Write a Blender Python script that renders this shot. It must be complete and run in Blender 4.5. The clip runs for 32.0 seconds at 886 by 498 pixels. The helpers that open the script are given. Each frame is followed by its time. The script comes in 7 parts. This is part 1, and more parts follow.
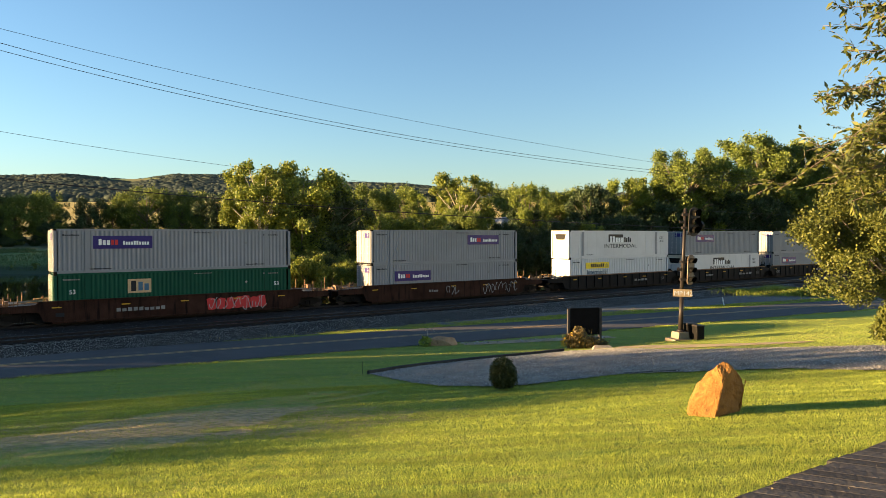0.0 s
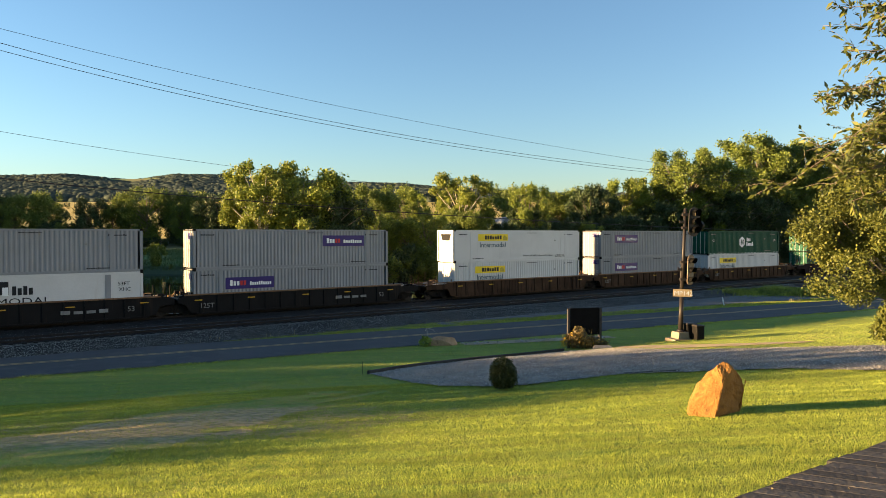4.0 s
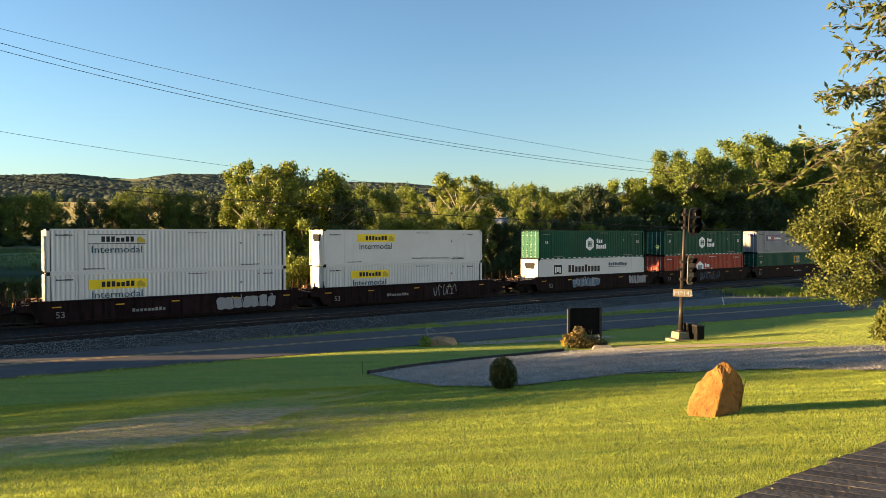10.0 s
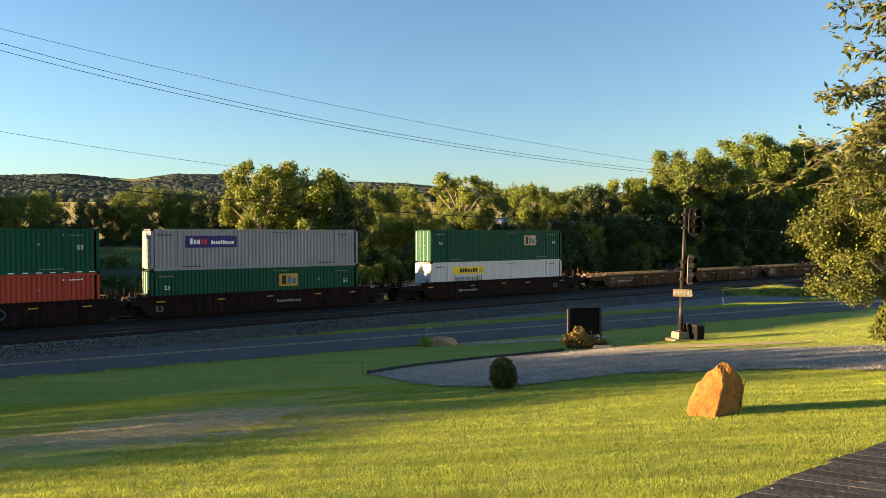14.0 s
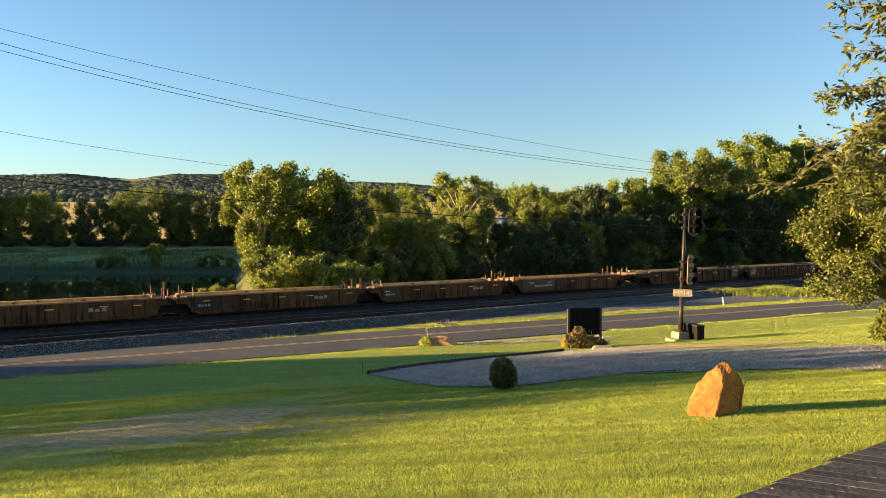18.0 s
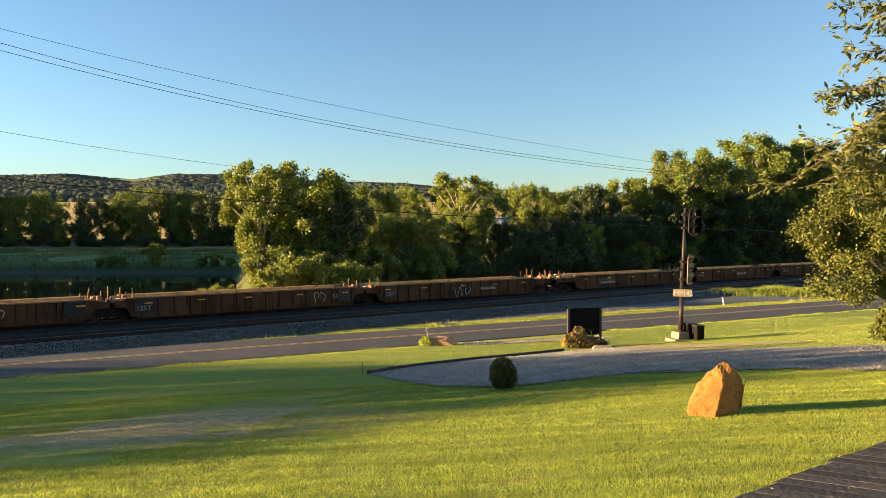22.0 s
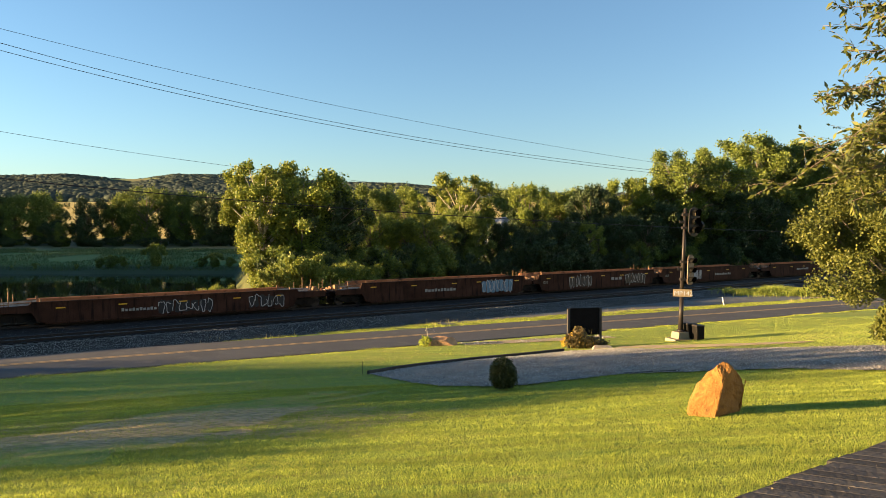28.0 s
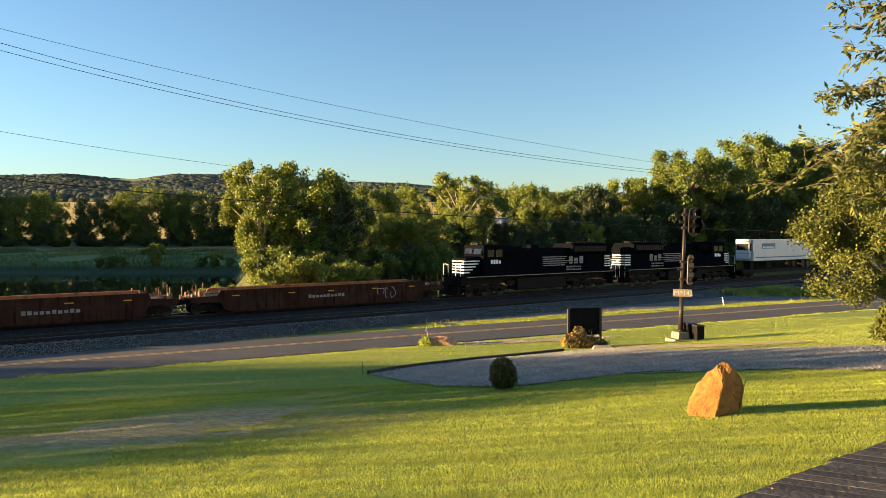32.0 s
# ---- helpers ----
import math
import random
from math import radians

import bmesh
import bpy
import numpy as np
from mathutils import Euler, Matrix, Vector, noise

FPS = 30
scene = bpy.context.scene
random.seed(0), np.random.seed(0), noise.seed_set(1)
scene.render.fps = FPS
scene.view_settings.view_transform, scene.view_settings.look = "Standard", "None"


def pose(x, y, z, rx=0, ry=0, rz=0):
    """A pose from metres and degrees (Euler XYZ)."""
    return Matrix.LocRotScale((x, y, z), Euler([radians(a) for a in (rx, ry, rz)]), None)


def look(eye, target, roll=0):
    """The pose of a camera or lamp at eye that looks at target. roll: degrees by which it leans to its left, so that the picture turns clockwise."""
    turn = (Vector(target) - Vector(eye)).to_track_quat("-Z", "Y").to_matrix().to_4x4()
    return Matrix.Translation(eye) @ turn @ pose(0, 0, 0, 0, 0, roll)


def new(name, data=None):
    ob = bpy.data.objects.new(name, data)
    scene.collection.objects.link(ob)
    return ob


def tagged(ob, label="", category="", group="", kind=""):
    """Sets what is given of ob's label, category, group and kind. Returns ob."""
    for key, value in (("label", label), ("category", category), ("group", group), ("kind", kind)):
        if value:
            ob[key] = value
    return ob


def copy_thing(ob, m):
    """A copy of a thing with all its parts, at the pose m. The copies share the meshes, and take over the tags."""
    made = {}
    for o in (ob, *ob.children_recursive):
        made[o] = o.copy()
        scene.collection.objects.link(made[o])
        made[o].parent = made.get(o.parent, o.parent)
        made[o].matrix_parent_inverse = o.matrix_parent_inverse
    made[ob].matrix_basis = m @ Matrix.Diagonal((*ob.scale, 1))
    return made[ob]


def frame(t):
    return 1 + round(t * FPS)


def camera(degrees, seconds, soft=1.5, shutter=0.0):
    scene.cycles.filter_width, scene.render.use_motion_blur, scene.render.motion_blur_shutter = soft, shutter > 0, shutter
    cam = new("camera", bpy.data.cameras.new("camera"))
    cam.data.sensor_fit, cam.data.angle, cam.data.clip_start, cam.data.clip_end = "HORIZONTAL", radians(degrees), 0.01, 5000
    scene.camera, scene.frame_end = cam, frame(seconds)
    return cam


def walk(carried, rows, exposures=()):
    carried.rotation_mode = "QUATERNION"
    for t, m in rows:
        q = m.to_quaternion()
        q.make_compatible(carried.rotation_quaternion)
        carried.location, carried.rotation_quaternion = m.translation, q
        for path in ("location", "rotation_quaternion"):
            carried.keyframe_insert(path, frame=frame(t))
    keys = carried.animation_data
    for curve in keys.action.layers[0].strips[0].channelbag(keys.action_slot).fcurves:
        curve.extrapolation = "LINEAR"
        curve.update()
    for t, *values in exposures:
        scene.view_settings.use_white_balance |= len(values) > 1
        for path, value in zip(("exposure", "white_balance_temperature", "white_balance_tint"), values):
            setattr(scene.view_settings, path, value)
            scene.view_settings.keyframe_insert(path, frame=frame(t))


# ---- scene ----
# Axes: x right, y away from the house, z up from the rail heads.
EYE_Z = 5.87
cam = camera(65.5, 32.0, soft=0.75, shutter=0.0)
HOLD = pose(0, 0, EYE_Z, 90 - 1.29, 0, 0)
walk(cam, [(0.0, HOLD), (32.0, HOLD)], exposures=[(0.0, 2.5, 6650, 11), (32.0, 2.5, 6650, 11)])

# ---- world and sun ----
SUN_AZ, SUN_EL = 187.0, 6.6            # the sun stands behind the left shoulder, low
world = bpy.data.worlds.new("world")
scene.world = world
world.use_nodes = True
wt = world.node_tree
sky = wt.nodes.new("ShaderNodeTexSky")
sky.sky_type, sky.sun_disc = "NISHITA", False
sky.sun_elevation = radians(SUN_EL)
sky.sun_rotation = radians(SUN_AZ - 90)
sky.air_density, sky.dust_density, sky.ozone_density = 1.0, 0.6, 2.85
wt.links.new(sky.outputs[0], wt.nodes["Background"].inputs[0])
wt.nodes["Background"].inputs[1].default_value = 0.0605
sun_data = bpy.data.lights.new("sun", "SUN")
sun_data.energy, sun_data.angle, sun_data.color = 5.5, radians(0.6), (1.0, 0.68, 0.34)
sun_ob = new("sun", sun_data)
TO_SUN = Vector((math.cos(radians(SUN_AZ)) * math.cos(radians(SUN_EL)), math.sin(radians(SUN_AZ)) * math.cos(radians(SUN_EL)), math.sin(radians(SUN_EL))))
sun_ob.matrix_world = look(TO_SUN * 100, (0, 0, 0))


# ---- materials ----
def mat(name, base, rough=0.7, metal=0.0, vary=0.25, scale=3.0, fine=40.0, bump=0.15, dirt=None, dirt_at=0.55, coord="Object", spec=0.2, through_light=0.0, streak=False):
    """A surface with variation at two scales, an optional second colour in stains, and fine relief."""
    m = bpy.data.materials.new(name)
    m.use_nodes = True
    nt = m.node_tree
    b = nt.nodes["Principled BSDF"]
    b.inputs["Roughness"].default_value, b.inputs["Metallic"].default_value = rough, metal
    b.inputs["Specular IOR Level"].default_value = spec
    tc = nt.nodes.new("ShaderNodeTexCoord")
    src = tc.outputs[coord]
    n1, n2 = nt.nodes.new("ShaderNodeTexNoise"), nt.nodes.new("ShaderNodeTexNoise")
    n1.inputs["Scale"].default_value, n2.inputs["Scale"].default_value = scale, fine
    n1.inputs["Detail"].default_value, n2.inputs["Detail"].default_value = 5, 3
    for n in (n1, n2):
        nt.links.new(src, n.inputs["Vector"])
    add = nt.nodes.new("ShaderNodeMath")
    add.operation = "MULTIPLY_ADD"
    nt.links.new(n2.outputs["Fac"], add.inputs[0])
    add.inputs[1].default_value = 0.5
    nt.links.new(n1.outputs["Fac"], add.inputs[2])
    ramp = nt.nodes.new("ShaderNodeMapRange")
    ramp.inputs["From Min"].default_value, ramp.inputs["From Max"].default_value = 0.45, 1.05
    ramp.inputs["To Min"].default_value, ramp.inputs["To Max"].default_value = 1 - vary, 1 + vary
    nt.links.new(add.outputs[0], ramp.inputs["Value"])
    mul = nt.nodes.new("ShaderNodeVectorMath")
    mul.operation = "SCALE"
    mul.inputs[0].default_value = base
    nt.links.new(ramp.outputs[0], mul.inputs["Scale"])
    col = mul.outputs[0]
    if dirt:
        mix = nt.nodes.new("ShaderNodeMix")
        mix.data_type = "RGBA"
        n3 = nt.nodes.new("ShaderNodeTexNoise")
        n3.inputs["Scale"].default_value, n3.inputs["Detail"].default_value = scale * 2.3, 8
        if streak:
            mp = nt.nodes.new("ShaderNodeMapping")
            mp.inputs["Scale"].default_value = (2.4, 2.4, 0.22)
            nt.links.new(src, mp.inputs[0])
            nt.links.new(mp.outputs[0], n3.inputs["Vector"])
        else:
            nt.links.new(src, n3.inputs["Vector"])
        edge = nt.nodes.new("ShaderNodeMapRange")
        edge.inputs["From Min"].default_value, edge.inputs["From Max"].default_value = dirt_at, dirt_at + 0.15
        nt.links.new(n3.outputs["Fac"], edge.inputs["Value"])
        nt.links.new(edge.outputs[0], mix.inputs["Factor"])
        nt.links.new(col, mix.inputs["A"])
        mix.inputs["B"].default_value = (*dirt, 1)
        col = mix.outputs["Result"]
    nt.links.new(col, b.inputs["Base Color"])
    if bump:
        bp = nt.nodes.new("ShaderNodeBump")
        bp.inputs["Strength"].default_value, bp.inputs["Distance"].default_value = bump, 0.02
        nt.links.new(n2.outputs["Fac"], bp.inputs["Height"])
        nt.links.new(bp.outputs[0], b.inputs["Normal"])
    if through_light:
        tr, ms = nt.nodes.new("ShaderNodeBsdfTranslucent"), nt.nodes.new("ShaderNodeMixShader")
        nt.links.new(col, tr.inputs["Color"])
        ms.inputs[0].default_value = through_light
        nt.links.new(b.outputs[0], ms.inputs[1])
        nt.links.new(tr.outputs[0], ms.inputs[2])
        nt.links.new(ms.outputs[0], nt.nodes["Material Output"].inputs[0])
    return m


def leaf_mat(name, base, second, through_light=0.35, rough=0.55):
    """Leaves: two greens that vary from leaf to leaf and in patches over the crown."""
    m = mat(name, base, rough, vary=0.3, scale=0.7, fine=5.0, bump=0, spec=0.3, through_light=through_light)
    nt = m.node_tree
    geo, mix = nt.nodes.new("ShaderNodeNewGeometry"), nt.nodes.new("ShaderNodeMix")
    mix.data_type = "RGBA"
    b = nt.nodes["Principled BSDF"]
    col = b.inputs["Base Color"].links[0].from_socket
    nt.links.new(geo.outputs["Random Per Island"], mix.inputs["Factor"])
    nt.links.new(col, mix.inputs["A"])
    mix.inputs["B"].default_value = (*second, 1)
    nt.links.new(mix.outputs["Result"], b.inputs["Base Color"])
    for n in nt.nodes:
        if n.bl_idname == "ShaderNodeBsdfTranslucent":
            nt.links.new(mix.outputs["Result"], n.inputs["Color"])
    return m


M_RAIL = mat("rail_steel", (0.016, 0.013, 0.012), 0.75, 0.0, 0.3, 2, 30, 0.1)
M_RAILTOP = mat("rail_head", (0.55, 0.53, 0.5), 0.25, 1.0, 0.1, 2, 30, 0.02)
M_TIE = mat("creosoted_timber", (0.011, 0.010, 0.009), 0.85, 0, 0.4, 3, 30, 0.4)
# ballast colour holds the train's shade as well as dark stone
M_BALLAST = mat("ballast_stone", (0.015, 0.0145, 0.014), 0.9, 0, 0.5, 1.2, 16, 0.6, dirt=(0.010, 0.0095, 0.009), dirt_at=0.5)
M_GRAVEL = mat("driveway_gravel", (0.22, 0.195, 0.16), 0.9, 0, 0.55, 0.8, 22, 1.0, dirt=(0.22, 0.19, 0.14), dirt_at=0.6)
M_ASPHALT = mat("asphalt", (0.074, 0.073, 0.074), 0.85, 0, 0.2, 0.35, 45, 0.35, dirt=(0.105, 0.102, 0.098), dirt_at=0.58)
M_YELLOW = mat("road_paint", (0.46, 0.31, 0.13), 0.7, 0, 0.3, 2, 25, 0.1, dirt=(0.2, 0.17, 0.1), dirt_at=0.6)
M_DECK = mat("weathered_deck", (0.07, 0.06, 0.053), 0.8, 0, 0.4, 2.0, 25, 0.5, dirt=(0.2, 0.16, 0.12), dirt_at=0.64)
M_TIMBER = mat("edging_timber", (0.04, 0.037, 0.034), 0.85, 0, 0.4, 3, 30, 0.4)
M_BLACK = mat("black_steel", (0.009, 0.009, 0.0095), 0.6, 0.0, 0.3, 2, 20, 0.1, dirt=(0.05, 0.04, 0.032), dirt_at=0.6)
M_GUNK = mat("grimy_underframe", (0.012, 0.0105, 0.0095), 0.8, 0, 0.35, 2, 20, 0.2, spec=0.06)
M_WHEEL = mat("wheel_steel", (0.03, 0.026, 0.023), 0.6, 0.5, 0.3, 2, 20, 0.1)
M_RUST = mat("rust_brown_paint", (0.033, 0.016, 0.011), 0.75, 0, 0.55, 0.9, 18, 0.12, dirt=(0.011, 0.007, 0.006), dirt_at=0.52, streak=True, spec=0.04)
M_MAROON = mat("dark_maroon_paint", (0.016, 0.009, 0.0095), 0.7, 0, 0.55, 0.9, 18, 0.12, dirt=(0.006, 0.005, 0.005), dirt_at=0.47, streak=True, spec=0.04)
M_BROWN = mat("weathered_brown_paint", (0.050, 0.029, 0.018), 0.8, 0, 0.6, 0.8, 18, 0.15, dirt=(0.013, 0.009, 0.008), dirt_at=0.53, streak=True, spec=0.04)
M_OCHRE = mat("faded_ochre_paint", (0.060, 0.036, 0.020), 0.8, 0, 0.6, 0.8, 18, 0.15, dirt=(0.015, 0.010, 0.008), dirt_at=0.5, streak=True, spec=0.04)
M_WELLBLACK = mat("well_black_paint", (0.011, 0.0105, 0.0105), 0.7, 0, 0.35, 0.8, 18, 0.12, dirt=(0.022, 0.017, 0.014), dirt_at=0.58, streak=True, spec=0.06)
M_GREY = mat("container_grey", (0.215, 0.22, 0.23), 0.6, 0, 0.12, 0.5, 12, 0.05, dirt=(0.22, 0.205, 0.19), dirt_at=0.62, spec=0.25, streak=True)
M_WHITE = mat("container_white", (0.52, 0.515, 0.50), 0.6, 0, 0.09, 0.5, 12, 0.05, dirt=(0.46, 0.43, 0.385), dirt_at=0.64, spec=0.25, streak=True)
M_GREEN = mat("container_green", (0.003, 0.058, 0.032), 0.6, 0, 0.18, 0.5, 12, 0.05, dirt=(0.010, 0.058, 0.036), dirt_at=0.62, spec=0.15, streak=True)
M_RED = mat("container_red", (0.30, 0.042, 0.022), 0.6, 0, 0.18, 0.5, 12, 0.05, dirt=(0.21, 0.045, 0.03), dirt_at=0.62, spec=0.2, streak=True)
M_TAN = mat("reefer_end", (0.62, 0.58, 0.5), 0.55, 0, 0.15, 1, 12, 0.05)
M_INKBLACK = mat("black_marking", (0.012, 0.013, 0.016), 0.5, 0, 0.1, 2, 20, 0)
M_INKWHITE = mat("white_marking", (0.72, 0.73, 0.72), 0.5, 0, 0.1, 2, 20, 0)
# worn car stencils; on locomotives, white paint with shade put into it
M_STENCIL = mat("worn_shaded_stencil", (0.19, 0.185, 0.175), 0.7, 0, 0.3, 3, 25, 0)
M_PURPLE = mat("purple_marking", (0.028, 0.018, 0.12), 0.4, 0, 0.08, 2, 20, 0)
M_INKRED = mat("red_marking", (0.45, 0.03, 0.03), 0.5, 0, 0.1, 2, 20, 0)
M_SIGNYELLOW = mat("yellow_marking", (0.72, 0.52, 0.02), 0.45, 0, 0.08, 2, 20, 0)
M_TEAL = mat("teal_marking", (0.008, 0.055, 0.085), 0.5, 0, 0.1, 2, 20, 0)
M_REFLECT = mat("reflective_tape", (0.50, 0.27, 0.02), 0.4, 0, 0.1, 2, 20, 0)
M_BLUE = mat("blue_marking", (0.06, 0.13, 0.20), 0.5, 0, 0.2, 2, 20, 0)
M_GLASS = mat("dark_window", (0.01, 0.012, 0.014), 0.05, 0, 0.05, 2, 20, 0, spec=0.7)
M_LOCO = mat("locomotive_black", (0.0038, 0.0045, 0.0066), 0.4, 0, 0.2, 1.2, 20, 0.04, dirt=(0.0042, 0.0042, 0.0046), dirt_at=0.6, spec=0.0, streak=True)
M_ROCK = mat("ochre_sandstone", (0.225, 0.108, 0.028), 0.9, 0, 0.4, 2.2, 26, 1.4, dirt=(0.135, 0.066, 0.02), dirt_at=0.57)
M_ROCKTOP = mat("grey_stone", (0.32, 0.27, 0.22), 0.85, 0, 0.35, 3, 18, 0.5)
M_CONCRETE = mat("concrete", (0.22, 0.175, 0.12), 0.85, 0, 0.2, 3, 30, 0.3)
M_POLE = mat("signal_paint", (0.028, 0.024, 0.022), 0.45, 0.3, 0.25, 4, 30, 0.08, dirt=(0.075, 0.045, 0.03), dirt_at=0.6)
M_HOOD = mat("signal_black", (0.010, 0.0095, 0.009), 0.5, 0.0, 0.25, 4, 30, 0.05, spec=0.06)
M_SIGN = mat("sign_cream", (0.46, 0.33, 0.18), 0.6, 0, 0.12, 5, 40, 0.05, dirt=(0.34, 0.22, 0.12), dirt_at=0.6)
M_BOARD = mat("dark_board", (0.006, 0.006, 0.006), 0.9, 0, 0.3, 2, 25, 0.1, spec=0.08)
M_WIRE = mat("cable", (0.02, 0.02, 0.022), 0.6, 0, 0.1, 3, 30, 0)
M_BARK = mat("bark", (0.15, 0.12, 0.09), 0.9, 0, 0.4, 3, 18, 0.6, dirt=(0.3, 0.27, 0.22), dirt_at=0.58)
M_PALEBARK = mat("pale_bark", (0.42, 0.38, 0.31), 0.85, 0, 0.4, 2, 10, 0.4, dirt=(0.2, 0.16, 0.12), dirt_at=0.55)
# bank greens carry sun and shade: bright for lit crowns, dark for shaded ones
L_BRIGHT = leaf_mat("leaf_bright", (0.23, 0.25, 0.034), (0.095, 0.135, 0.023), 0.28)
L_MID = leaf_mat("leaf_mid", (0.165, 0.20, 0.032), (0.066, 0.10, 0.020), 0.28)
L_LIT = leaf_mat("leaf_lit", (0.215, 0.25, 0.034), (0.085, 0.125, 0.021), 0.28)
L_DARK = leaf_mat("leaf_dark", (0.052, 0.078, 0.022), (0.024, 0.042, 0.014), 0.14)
# rust-worn far walls, lightened further to hold the lit band above the near side
M_INNER = mat("worn_lit_interior", (0.60, 0.35, 0.14), 0.8, 0, 0.35, 0.9, 14, 0.15, dirt=(0.14, 0.07, 0.035), dirt_at=0.55, spec=0.1)
M_INNERRED = mat("worn_red_lit_interior", (0.32, 0.13, 0.06), 0.8, 0, 0.35, 0.9, 14, 0.15, dirt=(0.10, 0.045, 0.028), dirt_at=0.55, spec=0.1)
L_NEAR = leaf_mat("leaf_near", (0.125, 0.13, 0.021), (0.045, 0.064, 0.014), 0.28)
L_BOX = leaf_mat("leaf_boxwood", (0.05, 0.06, 0.015), (0.028, 0.04, 0.012), 0.2)
L_FLOWER = leaf_mat("flower_yellow", (0.62, 0.42, 0.02), (0.42, 0.26, 0.03), 0.25)
L_DRYSTALK = leaf_mat("dry_stalks", (0.20, 0.14, 0.055), (0.07, 0.075, 0.03), 0.25)


# ---- mesh helpers ----
def box(bm, x0, x1, y0, y1, z0, z1):
    v = [bm.verts.new((x, y, z)) for z in (z0, z1) for y in (y0, y1) for x in (x0, x1)]
    for f in ((0, 2, 3, 1), (4, 5, 7, 6), (0, 1, 5, 4), (2, 6, 7, 3), (0, 4, 6, 2), (1, 3, 7, 5)):
        bm.faces.new([v[i] for i in f])
    return v


def prism(bm, outline, a0, a1, axis="y"):
    """An outline extruded from a0 to a1: (x, z) along y, or (y, z) along x, or (x, y) along z."""
    def at(p, a):
        return {"y": (p[0], a, p[1]), "x": (a, p[0], p[1]), "z": (p[0], p[1], a)}[axis]
    lo, hi = [bm.verts.new(at(p, a0)) for p in outline], [bm.verts.new(at(p, a1)) for p in outline]
    n = len(outline)
    for i in range(n):
        bm.faces.new((lo[i], lo[(i + 1) % n], hi[(i + 1) % n], hi[i]))
    bm.faces.new(lo[::-1])
    bm.faces.new(hi)


def tube(bm, p0, p1, r0, r1=None, seg=8, caps=True):
    r1 = r0 if r1 is None else r1
    p0, p1 = Vector(p0), Vector(p1)
    w = (p1 - p0).normalized()
    a = w.orthogonal().normalized()
    b = w.cross(a)
    rings = []
    for p, r in ((p0, r0), (p1, r1)):
        rings.append([bm.verts.new(p + (a * math.cos(t) + b * math.sin(t)) * r) for t in (2 * math.pi * i / seg for i in range(seg))])
    for i in range(seg):
        bm.faces.new((rings[0][i], rings[0][(i + 1) % seg], rings[1][(i + 1) % seg], rings[1][i]))
    if caps:
        bm.faces.new(rings[0][::-1])
        bm.faces.new(rings[1])


def path_tube(bm, pts, radii, seg=6):
    """A tube along points, one skin."""
    pts = [Vector(p) for p in pts]
    rings, a = [], None
    for i, p in enumerate(pts):
        w = (pts[min(i + 1, len(pts) - 1)] - pts[max(i - 1, 0)]).normalized()
        a = w.orthogonal().normalized() if a is None else (a - w * a.dot(w)).normalized()
        b = w.cross(a)
        r = radii[i] if hasattr(radii, "__len__") else radii
        rings.append([bm.verts.new(p + (a * math.cos(t) + b * math.sin(t)) * r) for t in (2 * math.pi * k / seg for k in range(seg))])
    for q, s in zip(rings, rings[1:]):
        for i in range(seg):
            bm.faces.new((q[i], q[(i + 1) % seg], s[(i + 1) % seg], s[i]))
    bm.faces.new(rings[0][::-1])
    bm.faces.new(rings[-1])


def mesh_of(name, bm, material, smooth=False):
    bmesh.ops.recalc_face_normals(bm, faces=bm.faces)
    me = bpy.data.meshes.new(name)
    bm.to_mesh(me)
    bm.free()
    me.materials.append(material)
    if smooth:
        me.polygons.foreach_set("use_smooth", [True] * len(me.polygons))
    return me


def part(name, bm, material, parent=None, label="", smooth=False):
    """Links a bmesh as one mesh object, under a thing or a part if given."""
    me = bm if isinstance(bm, bpy.types.Mesh) else mesh_of(name, bm, material, smooth)
    ob = new(name, me)
    if parent is not None:
        ob.parent = parent
    if label:
        ob["label"] = label
    return ob


def thing(name, m, label, category, group="", kind=""):
    ob = new(name)
    ob.empty_display_size = 0.2
    ob.matrix_basis = m
    return tagged(ob, label, category, group, kind)


def boxes_mesh(name, material, *dims):
    bm = bmesh.new()
    for d in dims:
        box(bm, *d)
    return mesh_of(name, bm, material)


def raw_mesh(name, verts, faces, material, smooth=False):
    me = bpy.data.meshes.new(name)
    me.from_pydata(verts, [], faces)
    me.materials.append(material)
    if smooth:
        me.polygons.foreach_set("use_smooth", [True] * len(me.polygons))
    return me


def quads_mesh(name, q, material, extra=None):
    """A mesh from an array of shape (n, k, 3): n separate k-gons."""
    q = np.asarray(q, dtype=np.float32)
    n, k = q.shape[:2]
    me = bpy.data.meshes.new(name)
    me.vertices.add(n * k)
    me.vertices.foreach_set("co", q.reshape(-1))
    me.loops.add(n * k)
    me.loops.foreach_set("vertex_index", np.arange(n * k, dtype=np.int32))
    me.polygons.add(n)
    me.polygons.foreach_set("loop_start", np.arange(0, n * k, k, dtype=np.int32))
    me.update(calc_edges=True)
    me.validate()
    me.materials.append(material)
    return me


def letters(word, height, material, name, parent, m, label="", depth=0.004):
    """Raised lettering in the built-in font; m: the pose of the text's lower left corner."""
    cu = bpy.data.curves.new(name, "FONT")
    cu.body, cu.size, cu.extrude = word, height / 0.73, depth
    cu.resolution_u = 2
    tmp = new("text_source", cu)
    dg = bpy.context.evaluated_depsgraph_get()
    me = bpy.data.meshes.new_from_object(tmp.evaluated_get(dg))
    bpy.data.objects.remove(tmp)
    bpy.data.curves.remove(cu)
    me.materials.clear()
    me.materials.append(material)
    ob = part(name, me, material, parent, label)
    ob.matrix_basis = m
    return ob


# ---- the lie of the land ----
def run(v, xs, ys):
    return np.interp(v, xs, ys)


